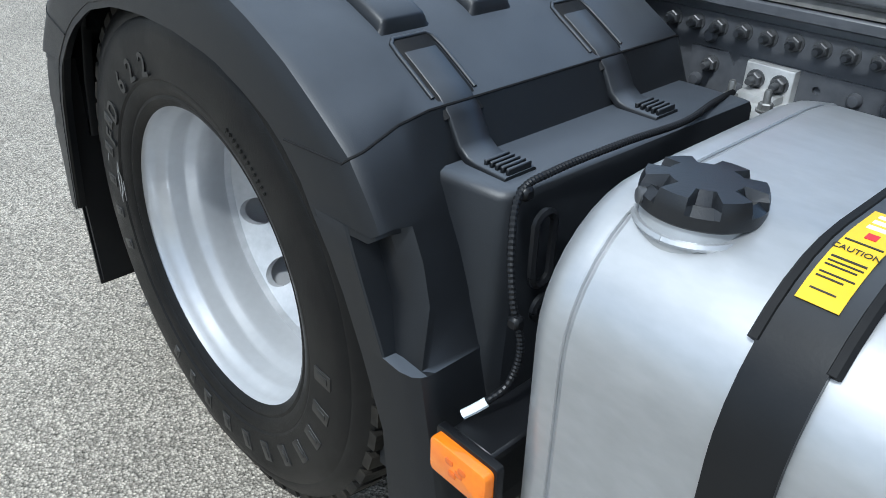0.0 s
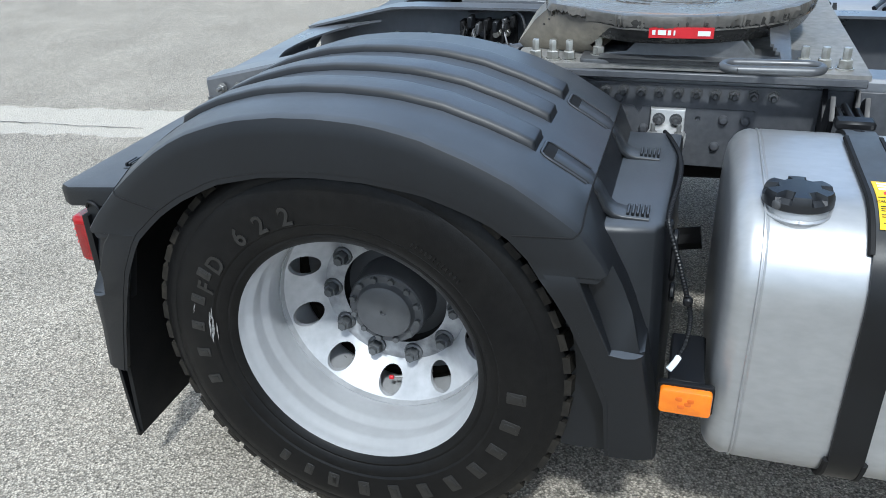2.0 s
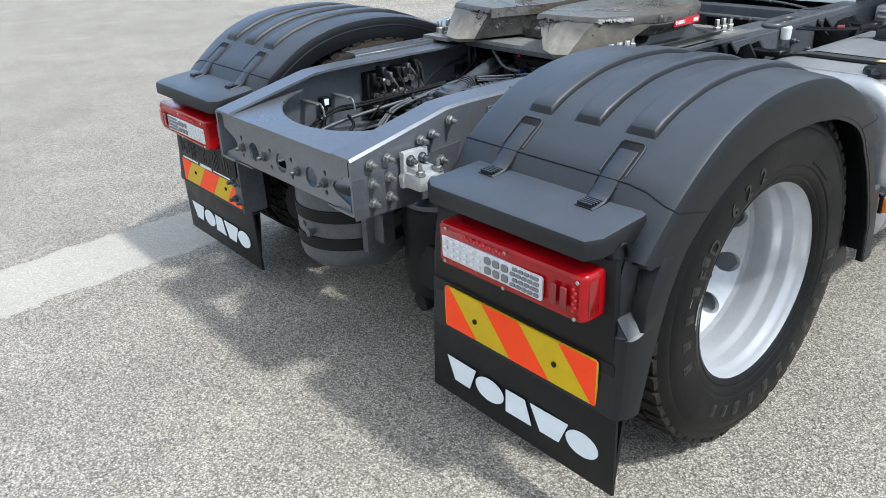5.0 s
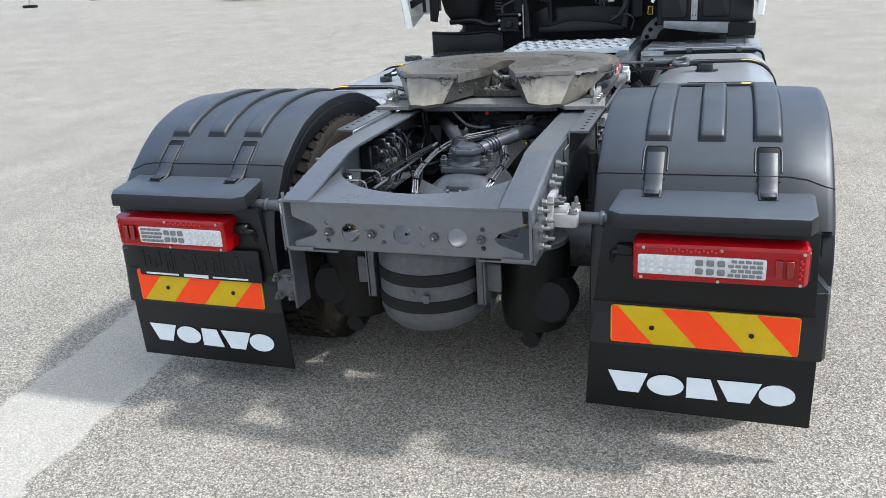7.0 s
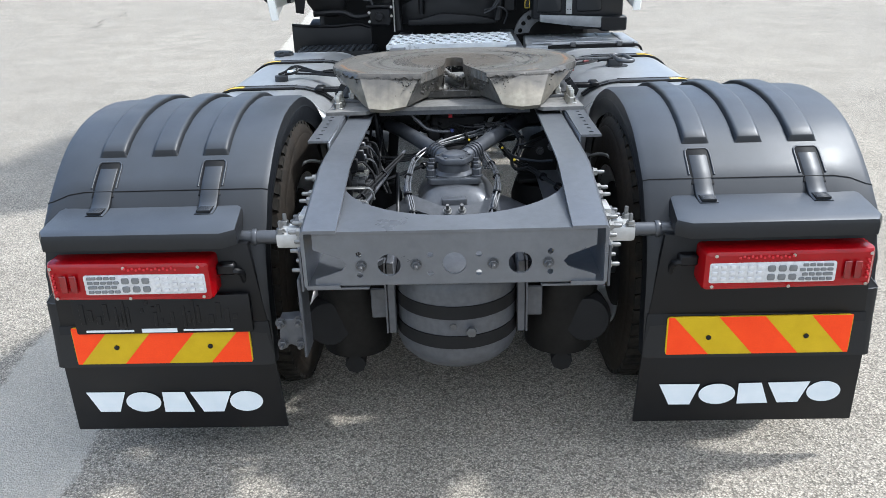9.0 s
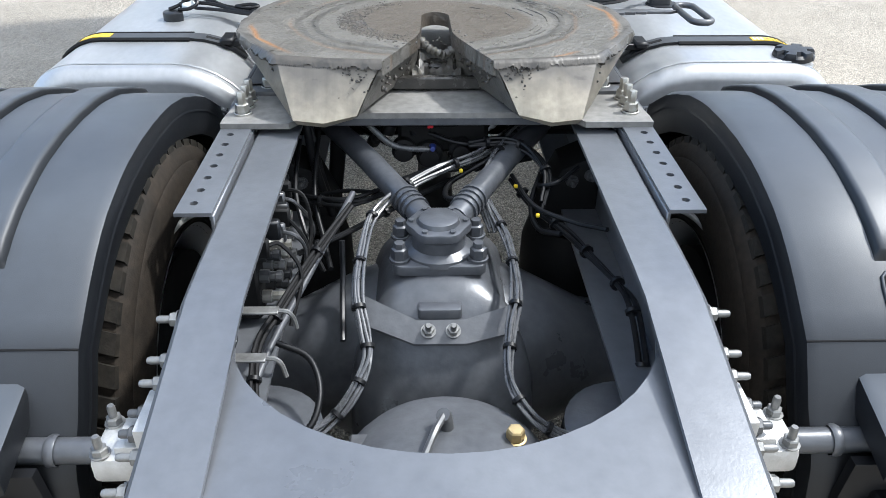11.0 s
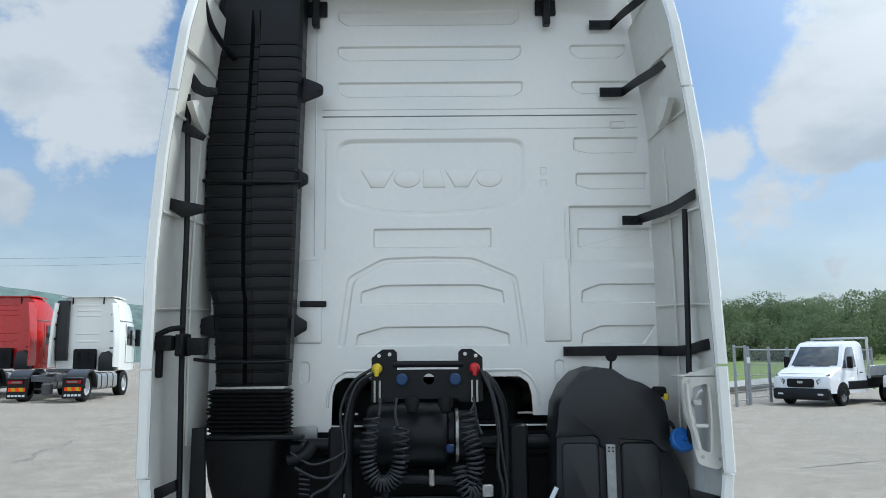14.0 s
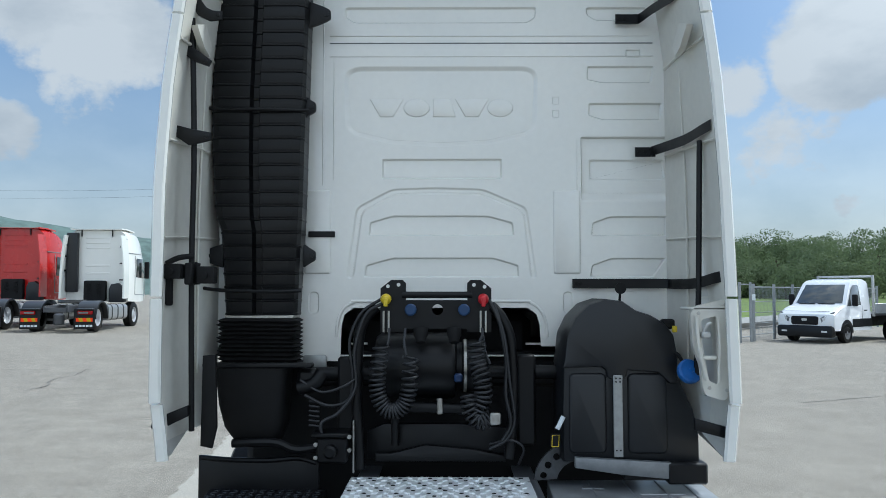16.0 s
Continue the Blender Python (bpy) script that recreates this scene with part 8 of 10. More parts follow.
# plain embossed shapes where the maker's name is pressed into the panel
x0, x1, z0, z1 = -0.394, 0.342, 2.725, 2.818
span = x1 - x0
for kind, a, b in (("v", 0.00, 0.235), ("o", 0.235, 0.42), ("l", 0.43, 0.60), ("v", 0.595, 0.83), ("o", 0.82, 1.0)):
    u0, u1 = x0 + a * span, x0 + b * span
    if kind == "v":
        sh = [(u0, z1), ((u0 + u1) / 2 - 0.034, z0), ((u0 + u1) / 2 + 0.034, z0), (u1, z1)]
    elif kind == "o":
        sh = [((u0 + u1) / 2 + (u1 - u0) / 2 * math.cos(2 * math.pi * k / 24), (z0 + z1) / 2 + (z1 - z0) / 2 * math.sin(2 * math.pi * k / 24)) for k in range(24)]
    else:
        sh = [(u0 + 0.01, z0), (u1, z0), (u1 - 0.03, z1), (u0 + 0.01, z1)]
    bm = BM()
    slab(bm, sh, XZ(3.1445), 0.0, 0.008, 0.005)
    part("embossed_shape", bm, WHITE, cab, angle=60)
# dark space behind the opening and under the floor
bm = BM()
box(bm, (-1.10, 3.16, 1.35), (1.08, 5.1, 1.50), 0.02)
part("cab_floor", bm, SOFTBLACK, cab)
bm = BM()
box(bm, (-0.50, 3.42, 0.55), (0.46, 4.9, 1.72), 0.05)
# wide wall added to stand for the shade below the cab
box(bm, (-1.02, 3.18, 0.72), (0.98, 3.40, 1.52), 0.04)
part("engine", bm, SOFTBLACK, truck, "dark engine block and an added dark wall under the cab")
# chrome-plated bar seen in the opening and small buckles under the wall
for s in (1, -1):
    bm = BM()
    box(bm, (0.40, 3.15, 1.560), (0.50, 3.17, 1.572), 0.003)
    part("bright_strip", bm, ZINC, cab, s=s)
    bm = BM()
    slab(bm, rounded(0.12, 0.075, 0.015, 4, 0.66 if s < 0 else 0.60, 1.475), XZ(3.115), 0, 0.015, 0.004)
    part("latch_plate", bm, mat("latch_metal_%d" % s, (0.5, 0.51, 0.5), 0.4, metal=0.5), cab, s=s)

# roof spoiler
bm = BM()
tops, unders = [], []
for y, w, z0_, dip, th in ((2.74, 1.028, 3.932, 0.102, 0.046), (2.755, 1.028, 3.940, 0.104, 0.062), (2.90, 1.02, 3.966, 0.082, 0.060), (3.13, 1.01, 4.002, 0.05, 0.044), (3.7, 0.98, 4.03, 0.04, 0.06), (4.3, 0.90, 4.02, 0.04, 0.14)):
    t_, u_ = [], []
    for k in range(33):
        f = -1 + 2 * k / 32
        e = 1 - min(1.0, abs(f) / 0.82) ** 2
        z = z0_ - 0.022 * f - dip * (e if abs(f) < 0.82 else 0.0)
        t_.append((CX + w * f, y, z))
        drop = 0.048 * max(0.0, (abs(f) - 0.76) / 0.24) ** 0.5 if abs(f) > 0.76 and y < 3.0 else 0.0
        u_.append((CX + w * f, y, z - th - drop))
    tops.append(t_)
    unders.append(u_)
loft(bm, tops)
loft(bm, [tops[0], unders[0]])
for e in (0, -1):
    loft(bm, [[r[e] for r in tops], [r[e] for r in unders]])
spoiler = part("roof_spoiler", bm, WHITE, truck, "white roof spoiler on black struts", angle=28)
bm = BM()
loft(bm, [[(x, y, z) for x, y, z in unders[0]]] + unders[1:])
part("underside_lining", bm, LINING, spoiler, "dull grey-brown unpainted underside", angle=28)
for x in (-0.632, 0.590):
    bm = BM()
    box(bm, (x - 0.055, 3.108, 3.655), (x + 0.055, 3.128, 3.74), 0.004)
    box(bm, (x - 0.018, 3.06, 3.585), (x + 0.018, 3.11, 3.86), 0.004)
    box(bm, (x - 0.014, 2.86, 3.845), (x + 0.014, 3.10, 3.885), 0.004)
    box(bm, (x - 0.028, 3.05, 3.80), (x + 0.028, 3.075, 3.82), 0.003)
    part("spoiler_strut", bm, DARK, truck, "black spoiler strut")


# side air deflectors
def edge_x(z):
    return interp([(1.10, 1.205), (1.36, 1.232), (1.82, 1.222), (2.3, 1.205), (2.75, 1.175), (3.0, 1.142), (3.3, 1.10), (3.6, 1.062)], z)


def deflector(s):
    def ex(z):
        return edge_x(z) - (0.03 * max(0.0, min(1.0, (2.3 - z) / 1.1)) if s < 0 else 0.0)

    first = None
    for z0, z1, nm in ((1.13, 1.36, "low"), (1.37, 1.80, "mid"), (1.81, 3.005, "main"), (3.015, 3.60, "top")):
        bm = BM()
        rows = []
        n = 8 if z1 - z0 > 0.5 else 3
        for k in range(n + 1):
            z = z0 + (z1 - z0) * k / n
            xr = ex(z)
            yr = 2.41 + (0.02 if nm in ("low",) else 0.0) + max(0, z - 3.3) * 0.25
            xf, yf = (1.165 if z < 3.0 else 1.165 - (z - 3.0) * 0.17), 3.10
            zf = z + (0.10 * (1 - k / n) if nm == "low" else 0.0) + (0.16 * k / n if nm == "top" else 0.0)
            th = 0.014
            rows.append([(xf, yf, zf), (xf + 0.02, yf - 0.2, zf), (xr + 0.012, yr + 0.12, z), (xr + 0.006, yr + 0.012, z), (xr - 0.004, yr, z), (xr - 0.036, yr + 0.006, z), (xr - 0.044, yr + 0.018, z), (xr - 0.042, yr + 0.032, z),
                         (xr - 0.020, yr + 0.045, z), (xr - th, yr + 0.14, z), (xf + 0.02 - th, yf - 0.2, zf), (xf - th, yf, zf)])
        loft(bm, rows, closed=True, caps=True)
        ob = part("side_deflector" if first is None else "deflector_section", bm, WHITE, truck if first is None else first, "white side air deflector behind the cab" if first is None else "", s=s, at=(CX, 0, 0) if first is None else None, angle=40)
        first = first or ob
    # inner skin: cream backs with ribs
    bm = BM()
    rows = []
    for k in range(13):
        z = 1.20 + (3.55 - 1.20) * k / 12
        rows.append([(ex(z) - 0.022, 2.47, z), (ex(z) - 0.030, 2.75, z), (1.120 - max(0, z - 3.0) * 0.15, 3.08, z)])
    loft(bm, rows)
    part("inner_skin", bm, WHITE_IN, first, s=s, angle=60)
    for z in (2.06, 2.48, 2.92, 3.22):
        bm = BM()
        tube(bm, [(ex(z) - 0.03, 2.47, z), (ex(z) - 0.04, 2.75, z + 0.02), (1.12 - max(0, z - 3.0) * 0.15, 3.07, z + 0.03)], 0.007, 6, smooth=False)
        part("stiffening_rib", bm, WHITE_IN, first, s=s)
    bm = BM()
    tube(bm, [(1.150, 2.86, 1.45), (1.150, 2.85, 2.2), (1.128, 2.86, 2.95)], 0.006, 6)
    part("upright_rib", bm, WHITE_IN, first, s=s)
    # hinge casting where two sections meet
    bm = BM()
    slab(bm, [(2.50, 2.985), (2.62, 3.03), (2.72, 2.95), (2.68, 2.90), (2.60, 2.92)], YZ(1.06), 0, 0.03, 0.006)
    part("joint_bracket", bm, WHITE_IN, first, s=s)
    return first


defl = {s: deflector(s) for s in (1, -1)}
bm = BM()
cast = softened([(1.098, 1.430), (1.110, 1.395), (1.185, 1.372), (1.205, 1.385), (1.205, 1.800), (1.075, 1.768), (1.052, 1.742), (1.060, 1.60), (1.090, 1.52)], 0.014)
plate(bm, cast, [softened([(1.125, 1.455), (1.160, 1.440), (1.160, 1.728), (1.096, 1.712), (1.100, 1.61)], 0.012)], 0.030, XZ(2.490))
box(bm, (1.052, 2.49, 1.752), (1.20, 2.64, 1.764), 0.004)
tube(bm, [(1.110, 2.475, 1.46), (1.078, 2.470, 1.60), (1.072, 2.475, 1.73)], 0.009, 8)
tube(bm, [(1.160, 2.475, 1.45), (1.165, 2.470, 1.60), (1.162, 2.475, 1.72)], 0.006, 8)
part("hinge_casting", bm, WHITE_IN, defl[1], angle=50)
bm = BM()
box(bm, (1.088, 2.455, 1.635), (1.125, 2.490, 1.662), 0.006)
tube(bm, [(1.10, 2.47, 1.66), (1.11, 2.462, 1.69), (1.128, 2.465, 1.70)], 0.006, 6)
part("latch", bm, CASTING, defl[1])
bm = BM()
box(bm, (1.095, 2.46, 1.545), (1.150, 2.485, 1.562), 0.005)
part("latch", bm, WHITE_IN, defl[1])
for x, z in ((1.075, 1.74), (1.188, 1.775), (1.188, 1.42), (1.115, 1.43)):
    bm = BM()
    lathe(bm, [(0.008, 0), (0.008, 0.003), (0, 0.004)], 10, Matrix.Translation((x, 2.459, z)) @ AX_Y)
    part("casting_screw", bm, ZINC, defl[1])


def flat_arm(name, pts, w, t, parent, label=""):
    bm = BM()
    rows = []
    for p in pts:
        x, y, z = p
        rows.append([(x, y - t, z - w), (x, y + t, z - w), (x, y + t, z + w), (x, y - t, z + w)])
    loft(bm, rows, closed=True, caps=True)
    ob = part(name, bm, DARK, parent, label)
    for p in (pts[0], pts[1]):
        b2 = BM()
        lathe(b2, [(0.010, 0), (0.010, 0.004), (0, 0.005)], 8, Matrix.Translation((p[0] + 0.02, p[1] - t, p[2])) @ AX_Y)
        part("arm_bolt", b2, SOFTBLACK, parent)
    return ob


for (xa, za, xb, zb) in ((0.82, 3.592, 1.045, 3.54), (0.863, 3.22, 1.09, 3.18), (0.955, 2.535, 1.135, 2.52), (0.632, 1.87, 1.175, 1.866)):
    flat_arm("deflector_arm", [tuple(q) for q in curve_pts([(xa, 3.10, za), (xa + 0.10, 3.10, za), (xb - 0.105, 3.085, za), (xb - 0.080, 2.95, za - 0.004), (xb - 0.040, 2.74, za + (zb - za) * 0.5), (xb - 0.015, 2.60, zb + 0.02), (xb + 0.005, 2.52, zb + 0.03)], 4)], 0.024, 0.006, truck, "black bent arm holding a side deflector")
bm = BM()
tube(bm, [(1.125, 2.62, 2.50), (1.12, 2.62, 2.30), (1.112, 2.62, 1.95), (1.108, 2.62, 1.80), (1.10, 2.64, 1.45)], 0.013, 8)
part("deflector_rod", bm, DARK, truck, "black upright deflector rod")
bm = BM()
slab(bm, [(1.04, 1.30), (1.17, 1.265), (1.175, 1.215), (1.04, 1.25)], XZ(2.50), 0, 0.02, 0.004)
part("lower_arm", bm, DARK, truck, "short black lower deflector arm")
# rods and arms beside the duct
bm = BM()
tube(bm, [(-1.135, 2.60, 3.05), (-1.118, 2.60, 2.45), (-1.12, 2.60, 1.95), (-1.108, 2.60, 1.225)], 0.013, 8)
part("deflector_rod", bm, DARK, truck, "black upright deflector rod")


def strip_arm(pts, half, y, label):
    """A flat pressed arm with folded edges, bolted at both ends."""
    up, lo = [], []
    for k, (x, z) in enumerate(pts):
        a, b = Vector(pts[max(0, k - 1)]), Vector(pts[min(len(pts) - 1, k + 1)])
        d = (b - a).normalized()
        up.append((x - d.y * half[k], z + d.x * half[k]))
        lo.append((x + d.y * half[k], z - d.x * half[k]))
    bm = BM()
    slab(bm, up + lo[::-1], XZ(y), 0.0, 0.016, 0.003)
    for (x, z), (x2, z2), hw in ((pts[0], pts[1], half[0]), (pts[-1], pts[-2], half[-1])):
        q = Vector((x, z)).lerp(Vector((x2, z2)), 0.35)
        lathe(bm, [(0.010, 0), (0.010, 0.005), (0.005, 0.007), (0, 0.007)], 8, Matrix.Translation((q.x, y - 0.016, q.y)) @ AX_Y)
    return part("deflector_arm", bm, DARK, truck, label)


strip_arm([(-1.222, 2.548), (-1.175, 2.532), (-1.125, 2.508), (-1.085, 2.510), (-1.035, 2.512)], (0.022, 0.026, 0.036, 0.028, 0.016), 2.58, "black pressed arm holding a side deflector")
strip_arm([(-1.214, 2.930), (-1.160, 2.905), (-1.105, 2.872), (-1.050, 2.842)], (0.016, 0.022, 0.024, 0.014), 2.60, "black pressed arm holding a side deflector")
strip_arm([(-1.162, 3.190), (-1.130, 3.140), (-1.095, 3.085), (-1.055, 3.066), (-1.005, 3.066)], (0.014, 0.022, 0.026, 0.024, 0.018), 2.62, "black pressed arm holding a side deflector")
bm = BM()
tube(bm, [(-1.085, 2.60, 3.545), (-1.080, 2.62, 3.50), (-1.065, 2.70, 3.42), (-1.030, 2.85, 3.36), (-0.99, 3.0, 3.34)], 0.016, 8)
part("deflector_arm", bm, DARK, truck, "black bent arm holding a side deflector")
bm = BM()
box(bm, (-1.215, 2.50, 1.885), (-1.135, 2.56, 1.95), 0.008, 2)
box(bm, (-1.205, 2.515, 1.77), (-1.178, 2.545, 1.89), 0.006)
lathe(bm, [(0.010, -0.05), (0.030, -0.048), (0.030, 0.045), (0.012, 0.05)], 16, Matrix.Translation((-1.112, 2.60, 1.91)))
box(bm, (-1.13, 2.53, 1.86), (-1.095, 2.60, 1.955), 0.006)
box(bm, (-1.085, 2.55, 1.865), (-1.005, 2.61, 1.94), 0.012, 2)
tube(bm, [(-1.20, 2.51, 1.95), (-1.15, 2.52, 1.975), (-1.10, 2.56, 1.985)], 0.012, 8)
lathe(bm, [(0.014, 0), (0.014, 0.012), (0, 0.013)], 8, Matrix.Translation((-1.175, 2.50, 1.915)) @ AX_Y)
lathe(bm, [(0.014, 0), (0.014, 0.012), (0, 0.013)], 8, Matrix.Translation((-1.045, 2.55, 1.90)) @ AX_Y)
part("hinge_bracket", bm, SOFTBLACK, truck, "black deflector hinge bracket")
bm = BM()
slab(bm, [(-1.255, 1.285), (-1.105, 1.345), (-1.10, 1.30), (-1.24, 1.232), (-1.262, 1.25)], XZ(2.56), 0, 0.03, 0.006)
part("lower_arm", bm, DARK, truck, "short black lower deflector arm")
bm = BM()
slab(bm, [(-1.065, 1.55), (-1.01, 1.555), (-1.00, 1.24), (-1.02, 1.15), (-1.07, 1.16)], XZ(2.62), 0, 0.02, 0.004)
part("black_flap", bm, SOFTBLACK, truck, "narrow black plastic flap")

# ---- air intake duct ----
bm = BM()
rows = []


def duct_x(z):
    l = interp([(1.70, -1.075), (1.95, -1.085), (2.12, -1.095), (2.20, -1.125), (2.50, -1.145), (2.80, -1.150), (3.10, -1.135), (3.40, -1.12), (3.50, -1.115), (3.70, -1.11), (3.82, -1.07), (3.87, -1.02)], z)
    r = interp([(1.70, -0.728), (2.15, -0.705), (2.30, -0.70), (2.80, -0.690), (3.20, -0.680), (3.87, -0.675)], z)
    return l, r


zs = []
z = 1.715
while z < 3.47:
    zs += [(z, -0.001), (z + 0.003, 0.0055), (z + 0.009, 0.0065), (z + 0.013, -0.003), (z + 0.020, -0.001)]
    z += 0.0655
zs += [(3.48, 0.0), (3.50, 0.004), (3.60, 0.006), (3.74, 0.006), (3.82, 0.002), (3.855, -0.012), (3.868, -0.04)]
for z, b_ in zs:
    l, r = duct_x(z)
    l, r = l - b_ * 0.3, r + b_ * 0.3
    yf = 2.915 - b_ + (0.03 if z < 2.1 else 0.0) * max(0, (2.1 - z) / 0.4)
    ring = [(l + 0.02, 3.115, z), (l, 3.08, z), (l, yf + 0.045, z), (l + 0.014, yf + 0.014, z), (l + 0.045, yf, z)]
    m_ = (l + r) / 2
    g0 = 0.034 if z < 3.60 else 0.0
    ring += [(m_ - 0.035, yf, z), (m_ - 0.024, yf + g0, z), (m_ + 0.004, yf + g0, z), (m_ + 0.014, yf, z)]
    ring += [(r - 0.045, yf, z), (r - 0.014, yf + 0.014, z), (r, yf + 0.045, z), (r, 3.08, z), (r - 0.02, 3.115, z)]
    rows.append(ring)
loft(bm, rows, closed=True, caps=True)
duct = part("air_duct", bm, DUCT, truck, "tall black ribbed air intake duct", angle=24)
for x, z, d, w in ((-0.575, 3.205, 1, 0.055), (-0.645, 2.740, 1, 0.045), (-0.640, 2.005, 1, 0.045), (-1.185, 2.005, -1, 0.045)):
    bm = BM()
    rt = -0.70 if d > 0 else -1.09
    slab(bm, softened([(rt, z - w * 1.35), (x - d * 0.030, z - 0.038), (x, z - 0.022), (x, z + 0.022), (x - d * 0.030, z + 0.038), (rt, z + w * 1.35)], 0.012), XZ(3.0), 0, 0.02, 0.004)
    lathe(bm, [(0.012, 0), (0.012, 0.008), (0, 0.009)], 10, Matrix.Translation((x - d * 0.02, 2.98, z)) @ AX_Y)
    part("duct_lug", bm, DUCT, duct)
for z0, x0_, x1_ in ((2.71, -1.165, -0.67), (1.835, -1.175, -0.70)):
    bm = BM()
    tube(bm, [(x0_, 2.93, z0 + 0.012), (-1.05, 2.895, z0), (-0.80, 2.895, z0 - 0.004), (x1_, 2.93, z0)], 0.009, 8)
    part("duct_stay", bm, DARK, duct)
bm = BM()
box(bm, (-0.70, 3.112, 2.105), (-0.565, 3.127, 2.135), 0.003)
part("duct_tab", bm, DARK, duct)
bm = BM()
box(bm, (-1.065, 2.935, 1.700), (-0.735, 3.10, 1.716), 0.004)
part("steel_band", bm, ZINC, duct)
bm = BM()
rows = []
for k in range(23):
    z = 1.478 + 0.222 * k / 22
    b_ = 0.008 if k % 2 else -0.008
    wob = 0.006 * math.sin(k * 0.9)
    rows.append([(x + wob * (1 if y < 3 else 0.3), y, z + 0.004 * math.sin(x * 9)) for x, y in rounded(0.37 + 2 * b_, 0.20 + 2 * b_, 0.03, 3, -0.905, 3.0)])
loft(bm, rows, closed=True, caps=True)
part("bellows", bm, SOFTBLACK, truck, "black rubber bellows under the intake duct", angle=20)
bm = BM()
rows = [[(cx_ + u, 2.93 + v, z) for u, v in rounded(w, d, 0.04, 4)] for z, w, d, cx_ in ((1.475, 0.36, 0.24, -0.915), (1.45, 0.33, 0.24, -0.915), (1.30, 0.30, 0.24, -0.91), (1.20, 0.27, 0.22, -0.90), (1.13, 0.20, 0.18, -0.89), (1.10, 0.10, 0.10, -0.89))]
loft(bm, rows, closed=True, caps=True)
part("air_box", bm, SOFTBLACK, truck, "black plastic air box", angle=50)
bm = BM()
box(bm, (-1.13, 2.80, 1.478), (-0.62, 2.86, 1.50), 0.006)
part("air_box_frame", bm, DARK, truck, "black frame round the air box")
bm = BM()
tube(bm, [(-0.99, 2.82, 1.13), (-0.80, 2.82, 1.135), (-0.70, 2.83, 1.10), (-0.58, 2.85, 1.11)], 0.02, 8)
part("air_box_pipe", bm, DARK, truck, "black pipe under the air box")

# ---- step box and cover behind the cab ----
bm = BM()
slab(bm, [(-1.115, 2.885), (-0.56, 2.885), (-0.56, 2.56), (-1.075, 2.56)], XYW(0.72), 0.0, 0.185, 0.01)
step = part("step_box", bm, DARK, truck, "black plastic step with a studded tread")
STUD = BM()
slab(STUD, rounded(0.034, 0.010, 0.004, 2), XYW(0), 0.0, 0.007, 0.002)
STUD = finish(STUD, "tread_stud")
STUD.materials.append(GREYTANK)
for j in range(9):
    for k in range(12):
        part("tread_stud", STUD, None, step, at=Matrix.Translation((-1.065 + 0.043 * k, 2.585 + 0.033 * j, 0.904)) @ Matrix.Rotation(radians(40 if (j + k) % 2 else -40), 4, "Z"))
bm = BM()
slab(bm, [(-1.165, 0.80), (-0.60, 0.80), (-0.60, 1.03), (-0.70, 1.055), (-0.85, 1.045), (-1.05, 1.05), (-1.165, 1.06)], XZ(2.91), 0, 0.025, 0.004)
tube(bm, [(-1.16, 2.884, 1.052), (-1.05, 2.882, 1.043), (-0.85, 2.882, 1.038), (-0.70, 2.882, 1.048), (-0.61, 2.884, 1.026)], 0.011, 8)
part("step_back", bm, DARK, step)
bm = BM()
slab(bm, [(0.455, 2.41), (1.155, 2.41), (1.20, 2.47), (1.20, 2.97), (0.48, 2.97)], XYW(0.60), 0.0, 0.33, 0.014)
cover = part("battery_cover", bm, mat("dull_aluminium_sheet", (0.50, 0.51, 0.52), 0.40, metal=0.45, col2=(0.20, 0.21, 0.22), scale=5, amount=0.75, rough_var=0.12, bump=0.06, bump_scale=30), truck, "dull aluminium equipment cover with pressed ridges")
for x in (0.66, 0.83, 0.98, 1.10):
    bm = BM()
    tube(bm, [(x, 2.44, 0.930), (x + 0.01, 2.95, 0.930)], 0.006, 6, smooth=False)
    part("pressed_ridge", bm, cover.data.materials[0], cover)
for z in (0.90, 0.87, 0.80):
    bm = BM()
    tube(bm, [(0.47, 2.408, z), (1.15, 2.408, z)], 0.010, 8, smooth=False)
    part("rolled_edge", bm, cover.data.materials[0], cover)
bm = BM()
tube(bm, [(0.500, 2.445, 0.936), (0.66, 2.400, 0.942), (0.90, 2.396, 0.943), (1.14, 2.412, 0.942)], 0.007, 8)
slab(bm, [(0.62, 2.388), (1.16, 2.400), (1.17, 2.425), (0.62, 2.415)], XYW(0.932), 0.0, 0.010, 0.003)
part("front_rim", bm, ALU, cover, "bright rolled front rim")
bm = BM()
box(bm, (0.60, 2.392, 0.905), (1.165, 2.412, 0.925), 0.003)
tube(bm, [(1.150, 2.402, 0.925), (1.195, 2.400, 0.905), (1.212, 2.41, 0.860), (1.214, 2.42, 0.80)], 0.008, 8)
part("rubber_seal", bm, SOFTBLACK, cover)
for x in (0.76, 1.06):
    bm = BM()
    box(bm, (x - 0.018, 2.380, 0.915), (x + 0.018, 2.396, 0.946), 0.004)
    part("rim_clamp", bm, STEEL, cover)
for x0_, y0_, x1_, y1_ in ((0.60, 2.60, 0.78, 2.60), (0.86, 2.70, 1.06, 2.70), (0.62, 2.80, 0.72, 2.80)):
    bm = BM()
    box(bm, (x0_, y0_ - 0.012, 0.929), (x1_, y1_ + 0.012, 0.936), 0.003)
    part("pressed_ridge", bm, cover.data.materials[0], cover)
